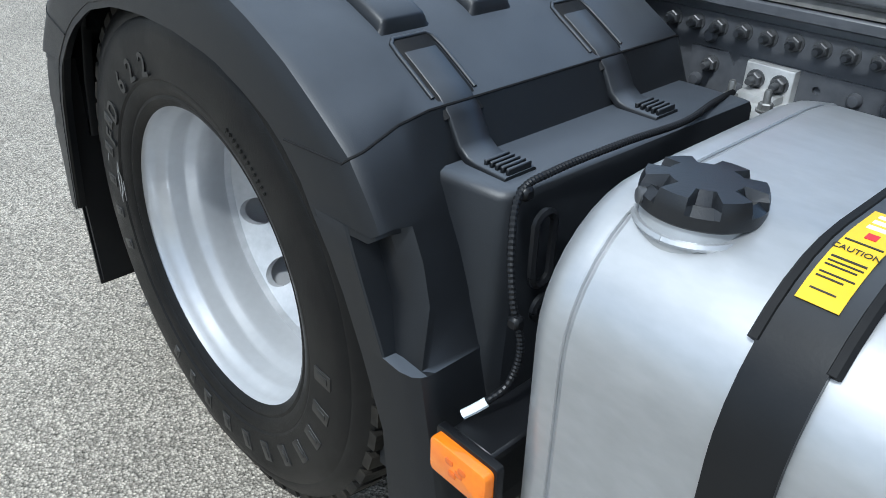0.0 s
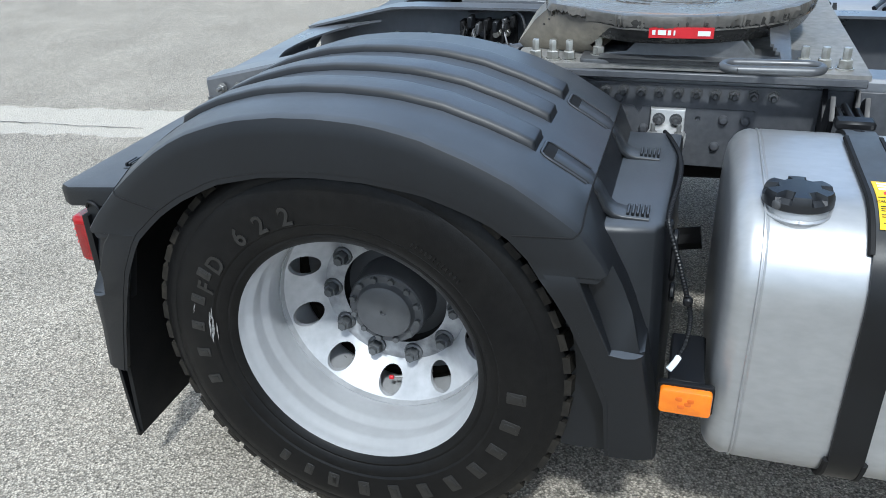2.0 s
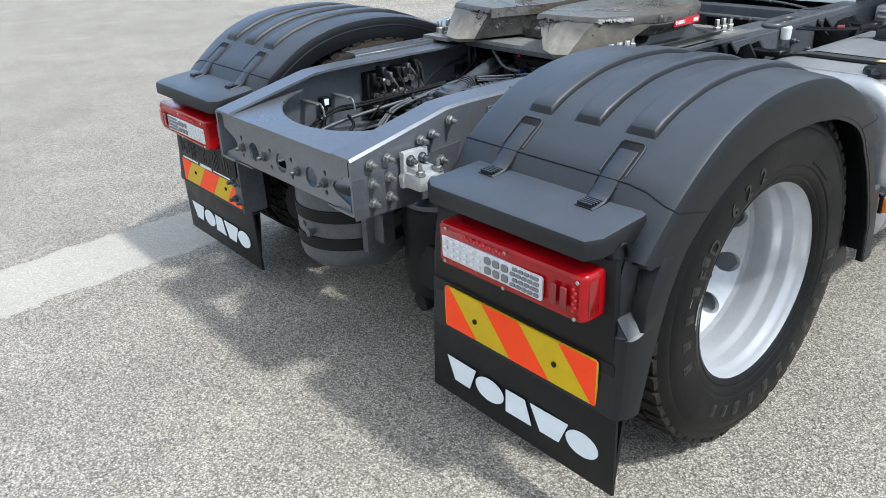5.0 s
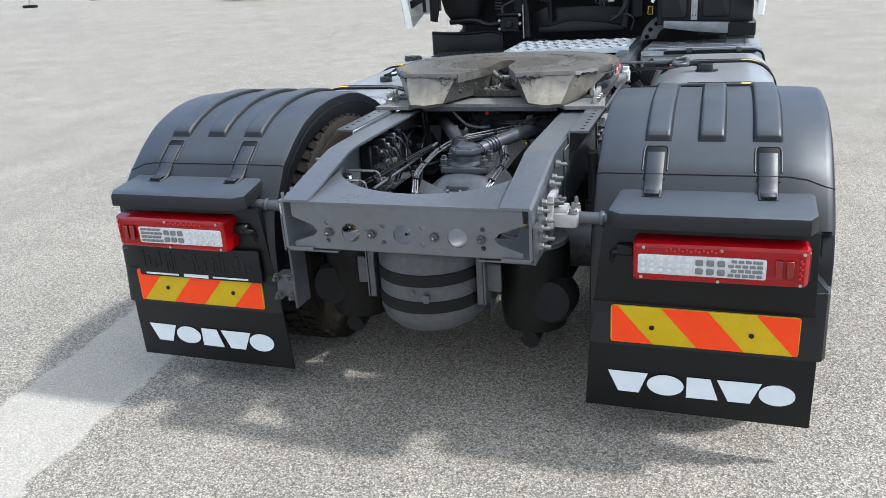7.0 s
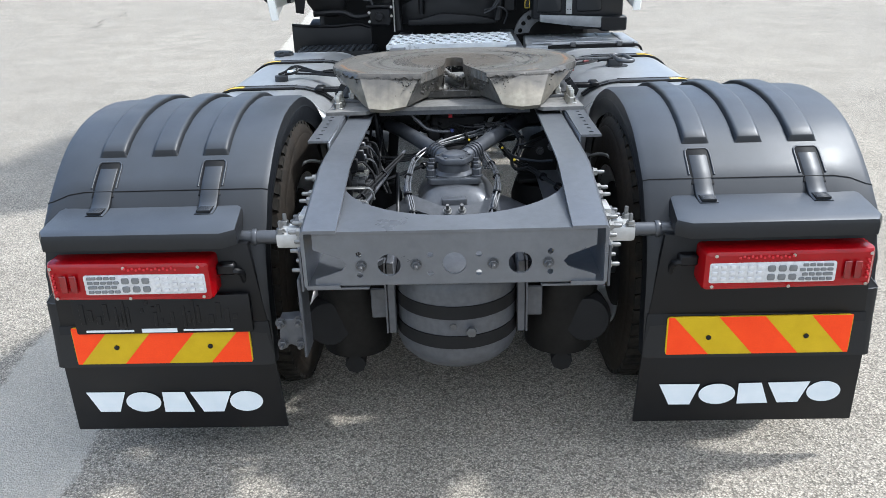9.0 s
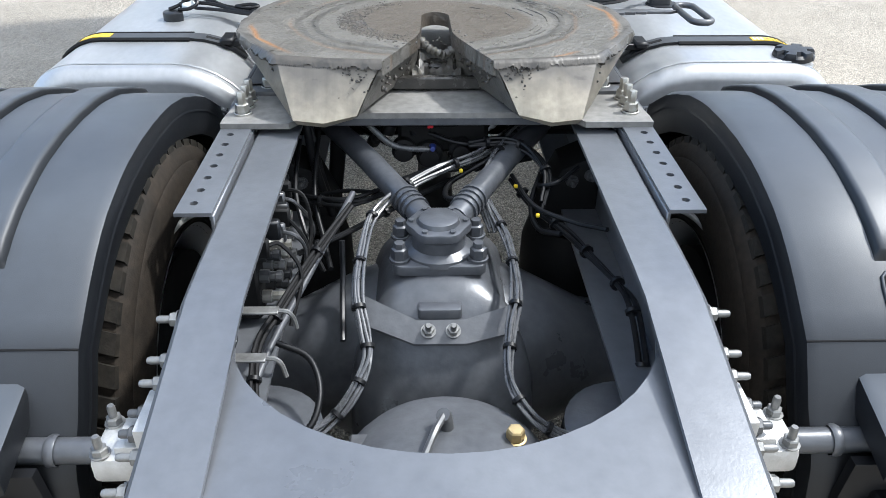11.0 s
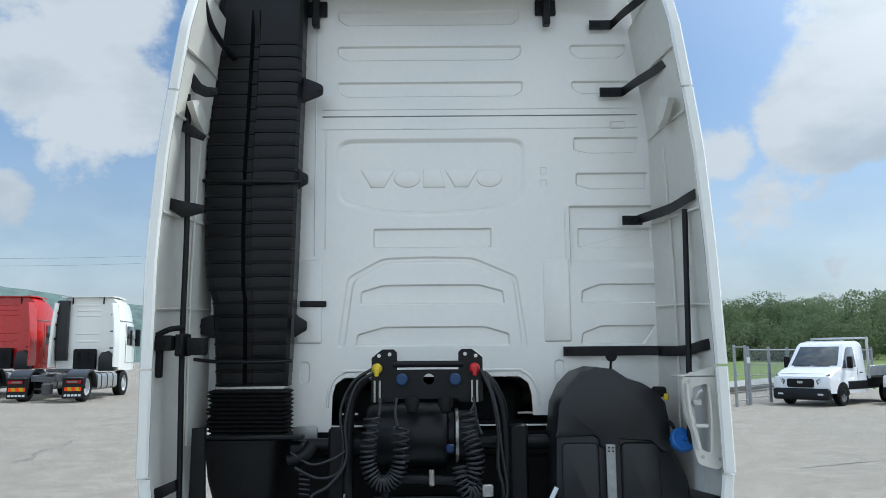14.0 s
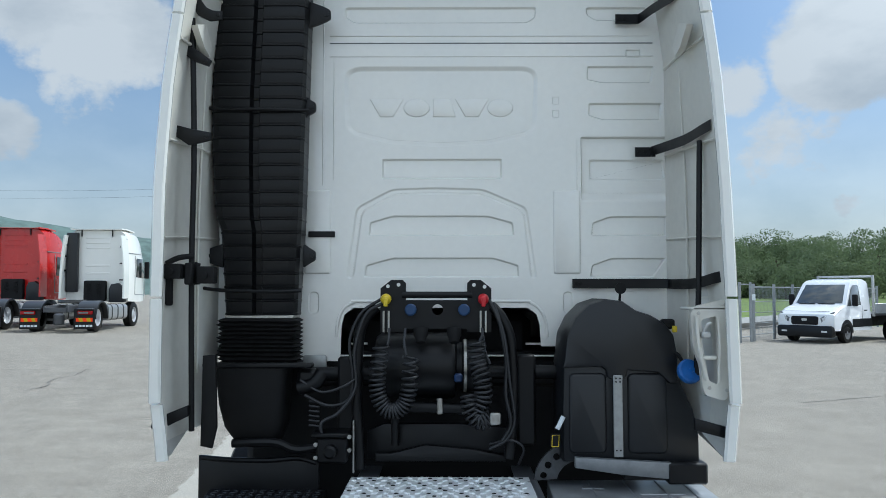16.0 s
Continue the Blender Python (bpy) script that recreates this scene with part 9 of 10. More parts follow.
# curved cast bracket with holes
bm = BM()
arc_o = [(0.62 + 0.21 * math.cos(radians(a)), 0.94 + 0.19 * math.sin(radians(a))) for a in range(178, 84, -8)]
arc_i = [(0.64 + 0.125 * math.cos(radians(a)), 0.94 + 0.105 * math.sin(radians(a))) for a in range(90, 180, 9)]
plate(bm, arc_o + [(0.70, 1.13), (0.70, 1.04)] + arc_i, [(0.62 + 0.17 * math.cos(radians(a)), 0.94 + 0.15 * math.sin(radians(a)), 0.017) for a in (168, 148, 128, 108)], 0.02, XZ(2.88), cuts=8)
part("cast_bracket", bm, STEEL, truck, "grey cast bracket with round holes")

# ---- fluid tank behind the cab ----
OUT = [(0.53, 1.06), (0.525, 1.30), (0.532, 1.50), (0.545, 1.615), (0.585, 1.70), (0.645, 1.76), (0.72, 1.785), (0.80, 1.775), (0.86, 1.735), (0.925, 1.715), (0.985, 1.680), (1.025, 1.63), (1.045, 1.55), (1.055, 1.44), (1.075, 1.395), (1.12, 1.30), (1.145, 1.18), (1.145, 1.03), (0.95, 1.06)]
bm = BM()
slab(bm, OUT, XZ(3.05), 0.0, 0.30, 0.02)
ftank = part("fluid_tank", bm, GREYTANK, truck, "black moulded fluid tank with a steel strap and blue cap", angle=40)
bm = BM()
hood = [(0.525, 1.485), (0.532, 1.52), (0.545, 1.63), (0.585, 1.712), (0.645, 1.772), (0.72, 1.797), (0.80, 1.787), (0.86, 1.745), (0.925, 1.724), (0.985, 1.690), (1.030, 1.635), (1.045, 1.55), (1.045, 1.42), (1.01, 1.415), (0.955, 1.465), (0.82, 1.475), (0.815, 1.445), (0.80, 1.435), (0.74, 1.435), (0.725, 1.445), (0.72, 1.475), (0.70, 1.49)]
slab(bm, hood, XZ(3.05), 0.0, 0.325, 0.016)
part("tank_hood", bm, GREYTANK, ftank, angle=40)
for x0_, x1_ in ((0.555, 0.725), (0.82, 1.00)):
    bm = BM()
    slab(bm, rounded(x1_ - x0_, 0.36, 0.025, 4, (x0_ + x1_) / 2, 1.28), XZ(2.752), 0.0, 0.014, 0.012)
    part("tank_panel", bm, GREYTANK, ftank, angle=60)
bm = BM()
box(bm, (0.750, 2.716, 1.09), (0.792, 2.726, 1.455), 0.002)
part("steel_strap", bm, mat("strap_steel", (0.42, 0.43, 0.43), 0.45, metal=0.7, scale=25), ftank)
for x, z in ((0.762, 1.44), (0.78, 1.44), (0.762, 1.425), (0.78, 1.425), (0.762, 1.12), (0.78, 1.12)):
    bm = BM()
    lathe(bm, [(0.004, 0), (0.004, 0.002), (0, 0.003)], 8, Matrix.Translation((x, 2.716, z)) @ AX_Y)
    part("strap_rivet", bm, DARK, ftank)
bm = BM()
slab(bm, [(0.575, 1.045), (0.575, 1.09), (1.0, 1.068), (1.0, 0.995), (0.78, 1.015)], XZ(2.735), 0, 0.03, 0.003)
part("support_bracket", bm, mat("bracket_steel", (0.30, 0.31, 0.32), 0.5, metal=0.5, scale=18), ftank)
bm = BM()
box(bm, (0.985, 2.70, 0.972), (1.165, 3.0, 1.068), 0.01)
box(bm, (0.80, 2.74, 0.985), (1.0, 3.0, 1.01), 0.005)
part("support_foot", bm, DARK, ftank)
bm = BM()
lathe(bm, [(0.030, 0), (0.052, 0.004), (0.055, 0.012), (0.055, 0.030), (0.048, 0.038), (0.012, 0.040), (0.010, 0.052), (0, 0.053)], 24, Matrix.Translation((1.066, 2.665, 1.470)) @ Euler((radians(62), radians(28), 0)).to_matrix().to_4x4())
part("blue_cap", bm, BLUE, ftank)
bm = BM()
tube(bm, [(1.02, 2.75, 1.555), (1.04, 2.72, 1.55), (1.058, 2.71, 1.52), (1.07, 2.71, 1.50)], 0.008, 6)
part("tank_hose", bm, SOFTBLACK, ftank)
bm = BM()
box(bm, (0.985, 2.74, 1.66), (1.04, 2.80, 1.705), 0.008)
part("tank_connector", bm, SOFTBLACK, ftank)
bm = BM()
lathe(bm, [(0.022, 0), (0.026, 0.004), (0.026, 0.012), (0, 0.013)], 16, Matrix.Translation((0.80, 2.78, 1.845)) @ AX_Y)
tube(bm, [(0.80, 2.78, 1.83), (0.80, 2.80, 1.78)], 0.006, 6, smooth=False)
part("tank_knob", bm, SOFTBLACK, ftank)
bm = BM()
box(bm, (1.025, 2.73, 1.645), (1.045, 2.75, 1.675), 0.003)
part("yellow_clip", bm, YELLOWP, ftank)
bm = BM()
tube(bm, [(0.525, 2.72, 1.27), (0.495, 2.71, 1.215)], 0.011, 8, smooth=False)
conn = part("loose_connector", bm, PAPER, truck, "loose black and white cable connector")
bm = BM()
box(bm, (0.465, 2.70, 1.135), (0.505, 2.715, 1.195), 0.004)
part("connector_body", bm, SOFTBLACK, conn)
bm = BM()
pts = [(0.470, 1.14), (0.500, 1.14), (0.502, 1.19), (0.472, 1.19), (0.470, 1.14)]
tube(bm, [(u, 2.699, v) for u, v in pts], 0.002, 4, smooth=False)
part("connector_outline", bm, YELLOWP, conn)

# ---- hose carrier and air hoses ----
bm = BM()
for x0_, x1_ in ((-0.312, -0.192), (0.098, 0.212)):
    inner = 1 if x0_ < 0 else -1
    pts = [(x0_, 1.64), (x1_, 1.64), (x1_, 1.87), (x1_ - 0.015, 1.885), (x0_ + 0.05, 1.885), (x0_, 1.845)] if inner > 0 else [(x0_, 1.64), (x1_, 1.64), (x1_, 1.845), (x1_ - 0.05, 1.885), (x0_ + 0.015, 1.885), (x0_, 1.87)]
    plate(bm, pts, [((x0_ + x1_) / 2 - 0.025, 1.855 if inner > 0 else 1.862, 0.009), ((x0_ + x1_) / 2 + 0.025, 1.862 if inner > 0 else 1.853, 0.009)], 0.008, XZ(2.87))
plate(bm, [(-0.30, 1.655), (0.20, 1.655), (0.20, 1.79), (-0.30, 1.79)], [(-0.042, 1.745, 0.026)], 0.008, XZ(2.862))
tube(bm, [(-0.21, 2.875, 1.815), (0.12, 2.875, 1.815)], 0.016, 10, smooth=False)
carrier = part("hose_carrier", bm, DARK, truck, "black steel carrier for the trailer hoses")
for x, m_, r in ((-0.168, BLUE, 0.028), (0.082, BLUE, 0.028)):
    bm = BM()
    lathe(bm, [(r, 0), (r, 0.02), (r - 0.006, 0.026), (0, 0.027)], 20, Matrix.Translation((x, 2.85, 1.745)) @ AX_Y)
    part("socket_cover", bm, mat("dark_blue_cover_%d" % (x > 0), (0.016, 0.055, 0.15), 0.5), carrier)
for x in (-0.12, 0.035):
    bm = BM()
    lathe(bm, [(0.034, 0), (0.034, 0.03), (0.026, 0.045), (0.022, 0.065), (0, 0.066)], 18, Matrix.Translation((x, 2.84, 1.655)) @ Euler((radians(160), 0, 0)).to_matrix().to_4x4())
    part("socket", bm, SOFTBLACK, carrier)
for x, m_ in ((-0.283, YELLOWP), (0.172, REDP)):
    bm = BM()
    lathe(bm, [(0.010, 0), (0.024, 0.004), (0.026, 0.02), (0.018, 0.034), (0.010, 0.04), (0, 0.04)], 16, Matrix.Translation((x, 2.85, 1.795)) @ AX_Y)
    box(bm, (x - 0.010, 2.80, 1.76), (x + 0.010, 2.83, 1.80), 0.004)
    part("coupling_head", bm, m_, carrier)
    bm = BM()
    tube(bm, [(x - 0.012, 2.845, 1.74), (x - 0.012, 2.845, 1.64)], 0.005, 6, smooth=False)
    tube(bm, [(x + 0.012, 2.845, 1.74), (x + 0.012, 2.845, 1.64)], 0.005, 6, smooth=False)
    part("coupling_pin", bm, ZINC, carrier)


def coil(bm, path, radius, turns, r):
    p = curve_pts(path, 12)
    n = turns * 12
    out = []
    for k in range(n + 1):
        f = k / n * (len(p) - 1)
        a = min(len(p) - 2, int(f))
        c = p[a].lerp(p[a + 1], f - a)
        d = (p[a + 1] - p[a]).normalized()
        u = d.cross(Vector((0, 1, 0)))
        u = u.normalized() if u.length > 1e-4 else Vector((1, 0, 0))
        v = d.cross(u)
        th = 2 * math.pi * k / 12
        out.append(c + radius * (math.cos(th) * u + math.sin(th) * v))
    tube(bm, out, r, 7, smooth=False)


HOSE = mat("hose_black", (0.022, 0.023, 0.026), 0.4, scale=20, spec=0.5)
bm = BM()
coil(bm, [(-0.30, 2.78, 1.58), (-0.315, 2.78, 1.46), (-0.315, 2.78, 1.37), (-0.285, 2.78, 1.30), (-0.235, 2.78, 1.285), (-0.19, 2.78, 1.32), (-0.170, 2.78, 1.40), (-0.165, 2.78, 1.53)], 0.034, 28, 0.0062)
tube(bm, [(-0.265, 2.81, 1.66), (-0.265, 2.79, 1.62), (-0.27, 2.78, 1.585)], 0.0065, 7)
tube(bm, [(-0.19, 2.81, 1.66), (-0.195, 2.79, 1.60), (-0.185, 2.78, 1.54)], 0.0065, 7)
part("coiled_hose", bm, HOSE, truck, "black coiled trailer air hose")
bm = BM()
coil(bm, [(0.135, 2.78, 1.60), (0.145, 2.78, 1.50), (0.165, 2.76, 1.42), (0.165, 2.76, 1.34), (0.135, 2.76, 1.27), (0.16, 2.77, 1.24), (0.20, 2.77, 1.27)], 0.038, 22, 0.0062)
coil(bm, [(0.10, 2.76, 1.36), (0.105, 2.75, 1.30), (0.135, 2.75, 1.25), (0.175, 2.76, 1.26)], 0.034, 9, 0.0062)
tube(bm, [(0.165, 2.81, 1.66), (0.165, 2.79, 1.63), (0.15, 2.78, 1.60)], 0.0065, 7)
tube(bm, [(0.165, 2.81, 1.66), (0.18, 2.79, 1.55), (0.20, 2.77, 1.50)], 0.0065, 7)
part("coiled_hose", bm, HOSE, truck, "black coiled trailer cable")
bm = BM()
box(bm, (0.195, 2.72, 1.23), (0.245, 2.735, 1.285), 0.006)
part("hose_plug", bm, ZINC, truck, "bright plug on a coiled cable")
bm = BM()
lathe(bm, [(0.0, -0.34), (0.14, -0.34), (0.155, -0.32), (0.160, -0.10), (0.160, 0.02), (0.150, 0.04), (0.115, 0.05), (0.115, 0.075), (0.125, 0.08), (0.125, 0.17), (0.115, 0.19), (0.10, 0.195), (0, 0.195)], 40, Matrix.Translation((0, 3.02, 1.47)) @ AX_X)
cyl = part("air_cleaner", bm, DARK, truck, "large black cylinder behind the hoses")
bm = BM()
lathe(bm, [(0.127, 0.082), (0.129, 0.084), (0.129, 0.096), (0.127, 0.098)], 40, Matrix.Translation((0, 3.02, 1.47)) @ AX_X)
part("clamp_band", bm, ZINC, cyl)
bm = BM()
box(bm, (0.035, 2.862, 1.405), (0.075, 2.888, 1.445), 0.008)
part("blue_label", bm, mat("deep_blue", (0.010, 0.035, 0.11), 0.5), cyl)
bm = BM()
tube(bm, [(-0.24, 2.90, 1.285), (-0.08, 2.90, 1.283), (0.08, 2.90, 1.275)], 0.026, 12)
tube(bm, [(-0.24, 2.90, 1.285), (-0.245, 2.92, 1.22), (-0.245, 2.95, 1.10)], 0.020, 10)
part("cross_pipe", bm, DARK, truck, "black cross pipe")
bm = BM()
box(bm, (-0.045, 2.866, 1.255), (-0.018, 2.88, 1.33), 0.004)
part("pipe_clip", bm, ZINC, bpy.data.objects["cross_pipe"])
for pts, r in (([(-0.33, 2.88, 1.76), (-0.385, 2.88, 1.70), (-0.415, 2.88, 1.60), (-0.42, 2.88, 1.30), (-0.405, 2.88, 1.00)], 0.026), ([(0.215, 2.88, 1.76), (0.265, 2.88, 1.70), (0.305, 2.88, 1.58), (0.312, 2.88, 1.30), (0.295, 2.88, 1.05)], 0.026),
               ([(-0.30, 2.86, 1.80), (-0.40, 2.86, 1.73), (-0.455, 2.86, 1.60), (-0.44, 2.86, 1.45), (-0.455, 2.86, 1.33), (-0.55, 2.84, 1.30), (-0.66, 2.83, 1.35)], 0.0075), ([(-0.29, 2.86, 1.78), (-0.38, 2.85, 1.72), (-0.43, 2.85, 1.55), (-0.425, 2.85, 1.38), (-0.50, 2.83, 1.27), (-0.58, 2.82, 1.22), (-0.56, 2.82, 1.13)], 0.0085),
               ([(0.20, 2.86, 1.79), (0.25, 2.85, 1.68), (0.28, 2.84, 1.50), (0.275, 2.84, 1.35), (0.30, 2.84, 1.22), (0.26, 2.84, 1.14)], 0.010), ([(0.22, 2.86, 1.78), (0.27, 2.84, 1.62), (0.295, 2.83, 1.40), (0.315, 2.83, 1.24), (0.28, 2.83, 1.15), (0.20, 2.85, 1.10)], 0.0075),
               ([(0.20, 2.86, 1.12), (0.30, 2.85, 1.14), (0.36, 2.86, 1.10), (0.34, 2.9, 1.02)], 0.006), ([(-0.68, 2.83, 1.42), (-0.58, 2.82, 1.365), (-0.48, 2.83, 1.39), (-0.43, 2.85, 1.42)], 0.006)):
    bm = BM()
    tube(bm, pts, r, 10)
    part("air_pipe", bm, DARK if r > 0.02 else HOSE, truck, "thick black pipe" if r > 0.02 else "thin black air line")
bm = BM()
slab(bm, [(-0.38, 1.03), (0.30, 1.03), (0.30, 1.175), (0.06, 1.195), (-0.30, 1.195), (-0.38, 1.16)], XZ(2.99), 0, 0.02, 0.004)
slab(bm, [(-0.34, 1.02), (0.28, 1.02), (0.28, 1.05), (0.12, 1.08), (-0.10, 1.10), (-0.26, 1.06), (-0.34, 1.06)], XZ(2.96), 0, 0.02, 0.006)
part("cross_plate", bm, DARK, truck, "black pressed cross plate")
for x0_, x1_, z0_, z1_ in ((-0.52, -0.44, 1.17, 1.52), (0.335, 0.425, 1.10, 1.53)):
    bm = BM()
    box(bm, (x0_, 2.92, z0_), (x1_, 2.97, z1_), 0.012)
    tube(bm, [(x0_ - 0.15, 3.0, z1_ - 0.09), (x1_ + 0.15, 3.0, z1_ - 0.09)], 0.035, 10, smooth=False)
    part("cab_mount", bm, DARK, truck, "black cab suspension mount")
bm = BM()
box(bm, (-0.60, 2.80, 1.04), (-0.455, 2.92, 1.16), 0.012)
box(bm, (-0.62, 2.79, 1.16), (-0.45, 2.93, 1.18), 0.006)
lathe(bm, [(0.03, 0), (0.03, 0.04), (0.02, 0.05), (0, 0.05)], 14, Matrix.Translation((-0.53, 2.80, 1.10)) @ AX_Y)
pump = part("pump_unit", bm, DARK, truck, "black pump unit with small fittings")
for x, z in ((-0.445, 1.165), (-0.445, 1.105), (-0.60, 1.13), (-0.60, 1.07)):
    bm = BM()
    lathe(bm, [(0.010, 0), (0.010, 0.014), (0, 0.015)], 8, Matrix.Translation((x, 2.80, z)) @ AX_Y)
    part("pump_fitting", bm, ZINC, pump)
bm = BM()
box(bm, (-0.437, 2.84, 0.99), (-0.428, 2.86, 1.23), 0.002)
part("mount_strip", bm, ZINC, pump)
bm = BM()
tube(bm, [(-0.69, 2.86, 1.38), (-0.62, 2.85, 1.40), (-0.58, 2.86, 1.45)], 0.035, 10)
box(bm, (-0.70, 2.84, 1.36), (-0.60, 2.90, 1.47), 0.02)
part("elbow_unit", bm, DARK, truck, "black elbow beside the air box")
for k in range(6):
    bm = BM()
    tube(bm, [(-0.64, 2.84, 1.32 - 0.022 * k), (-0.59, 2.835, 1.315 - 0.022 * k)], 0.006, 6, smooth=False)
    part("cable_comb", bm, GREYTANK, pump)

# front axle wheels under the cab
for s in (1, -1):
    bm = BM()
    lathe(bm, [(0.30, 0.93), (0.31, 0.90), (0.40, 0.895), (0.47, 0.91), (0.505, 0.95), (0.507, 1.18), (0.47, 1.205), (0.40, 1.215), (0.31, 1.205), (0.30, 1.19)], 48, Matrix.Translation((CX, 3.72, 0.505)) @ AX_X)
    fwheel = part("front_tyre", bm, RUBBER, truck, "black front tyre under the cab", s=s)
    bm = BM()
    lathe(bm, [(0.31, 1.20), (0.29, 1.18), (0.27, 1.12), (0.10, 1.18), (0, 1.19)], 40, Matrix.Translation((CX, 3.72, 0.505)) @ AX_X)
    part("front_rim", bm, RIM, fwheel, s=s)


# ---- things round the yard ----
RED_PAINT = mat("red_truck_paint", (0.55, 0.018, 0.016), 0.25, col2=(0.52, 0.016, 0.014), scale=2, coat=0.4)


def far_truck(where, turn, paint, label):
    t = tagged(new("truck"), label, "truck", group="parked trucks across the yard")
    t.matrix_basis = Matrix.Translation(where) @ Matrix.Rotation(radians(turn), 4, "Z")

    def p(name, build, m, parent=t):
        bm = BM()
        build(bm)
        return part(name, bm, m, parent)
    shell = [(0.0, 3.85), (0.85, 3.84), (1.05, 3.70), (1.14, 3.2), (1.2, 2.4), (1.2, 1.04)]
    ol = shell + [(-x, z) for x, z in reversed(shell[1:])]

    def body(bm):
        loft(bm, [[(x * k, y, 2.4 + (z - 2.4) * k - (drop if z > 2.6 else 0)) for x, z in ol] for y, k, drop in ((2.95, 0.98, 0), (3.0, 1.0, 0), (3.9, 1.02, 0.02), (4.3, 1.02, 0.12), (4.7, 1.01, 0.36), (4.98, 0.97, 0.62), (5.1, 0.88, 0.7))], closed=True, caps=True)
    cab_ = p("cab", body, paint)
    for s in (1, -1):
        def defl_(bm, s=s):
            loft(bm, [[(s * (1.2 - 0.1 * max(0, z - 2.6)), 2.98, z), (s * (1.22 - 0.12 * max(0, z - 2.4)), 2.35, z), (s * (1.17 - 0.12 * max(0, z - 2.4)), 2.34, z), (s * (1.15 - 0.1 * max(0, z - 2.6)), 2.98, z)] for z in (1.15, 2.0, 2.8, 3.6)], closed=True, caps=True)
        p("side_deflector", defl_, paint)

        def win(bm, s=s):
            slab(bm, [(3.75, 2.0), (4.7, 1.95), (4.75, 2.35), (4.5, 2.75), (3.8, 2.75)], YZ(s * 1.222, s), 0, 0.012, 0.004)
        p("side_window", win, GLASS, cab_)
        for y0, z0, y1, z1 in ((3.62, 1.30, 3.66, 2.85), (4.86, 1.30, 4.90, 2.40), (3.64, 1.28, 4.88, 1.31)):
            p("door_seam", lambda bm, s=s, y0=y0, z0=z0, y1=y1, z1=z1: box(bm, (s * 1.224 - 0.006, y0, z0), (s * 1.224 + 0.006, y1, z1), 0.002), SEAL, cab_)
        p("roof_joint", lambda bm, s=s: box(bm, (s * 1.185 - 0.03, 3.0, 2.92), (s * 1.185 + 0.012, 4.5, 2.95), 0.003), SEAL, cab_)

        def mir(bm, s=s):
            box(bm, (s * 1.38 - 0.10, 4.55, 1.95), (s * 1.38 + 0.10, 4.68, 2.65), 0.05, 2)
        p("mirror", mir, DARK, cab_)

        def guard_(bm, s=s):
            pts = [(0.62 * math.cos(radians(a)), 0.50 + 0.60 * math.sin(radians(a))) for a in range(-5, 186, 12)]
            inn = [(0.53 * math.cos(radians(a)), 0.50 + 0.52 * math.sin(radians(a))) for a in range(185, -6, -12)]
            slab(bm, pts + inn, YZ(s * 0.60, s), 0, 0.68, 0.02)
            box(bm, (s * 0.92 - 0.31, -0.80, 0.78), (s * 0.92 + 0.31, -0.5, 0.84), 0.02)
        p("mudguard", guard_, PLASTIC)

        def flap_(bm, s=s):
            box(bm, (s * 0.91 - 0.345, -0.69, 0.13), (s * 0.91 + 0.345, -0.67, 0.80), 0.006)
        p("mudflap", flap_, DARK)

        def lamp_(bm, s=s):
            box(bm, (s * 0.96 - 0.245, -0.76, 0.63), (s * 0.96 + 0.245, -0.69, 0.76), 0.015)
        lm = p("rear_lamp", lamp_, RED)

        def lampw(bm, s=s):
            box(bm, (s * 0.91 - 0.16, -0.764, 0.66), (s * 0.91 + 0.16, -0.759, 0.72), 0.002)
        p("clear_window", lampw, LENS_GREY, lm)

        def refl_(bm, s=s):
            box(bm, (s * 0.925 - 0.28, -0.70, 0.38), (s * 0.925 + 0.28, -0.692, 0.51), 0.002)
        rf = p("reflector_panel", refl_, ORANGE)
        for k in range(2):
            def st(bm, k=k, s=s):
                slab(bm, [(s * 0.925 - 0.20 + 0.26 * k, 0.51), (s * 0.925 - 0.07 + 0.26 * k, 0.51), (s * 0.925 + 0.02 + 0.26 * k - 0.05, 0.38), (s * 0.925 - 0.15 + 0.26 * k, 0.38)], XZ(-0.701), 0, 0.004)
            p("stripe", st, YELLOW, rf)

        def white_(bm, s=s):
            for k in range(5):
                box(bm, (s * 0.925 - 0.29 + 0.118 * k, -0.697, 0.20), (s * 0.925 - 0.20 + 0.118 * k, -0.692, 0.27), 0.002)
        p("white_shapes", white_, PAPER)
        for y, x in ((0.0, 0.98), (3.7, 1.04)):
            def ty(bm, y=y, x=x, s=s):
                lathe(bm, [(0.30, -0.15), (0.32, -0.16), (0.46, -0.15), (0.50, -0.12), (0.505, 0.12), (0.46, 0.16), (0.32, 0.17), (0.30, 0.15)], 36, Matrix.Translation((s * x, y, 0.505)) @ AX_X)
            w = p("tyre", ty, RUBBER)

            def rm(bm, y=y, x=x, s=s):
                lathe(bm, [(0.31, s * 0.15), (0.28, s * 0.13), (0.26, s * (0.0 if y < 1 else 0.06)), (0.14, s * (0.0 if y < 1 else 0.14)), (0, s * (0.04 if y < 1 else 0.15))], 32, Matrix.Translation((s * x, y, 0.505)) @ AX_X)
            p("rim", rm, RIM, w)

        def tank_(bm, s=s):
            sec = rounded(0.68, 0.58, 0.14, 5, s * 0.90, 0.66)
            loft(bm, [[(u, y, v) for u, v in sec] for y in (0.75, 2.75)], closed=True, caps=True)
        tk = p("fuel_tank", tank_, ALU)
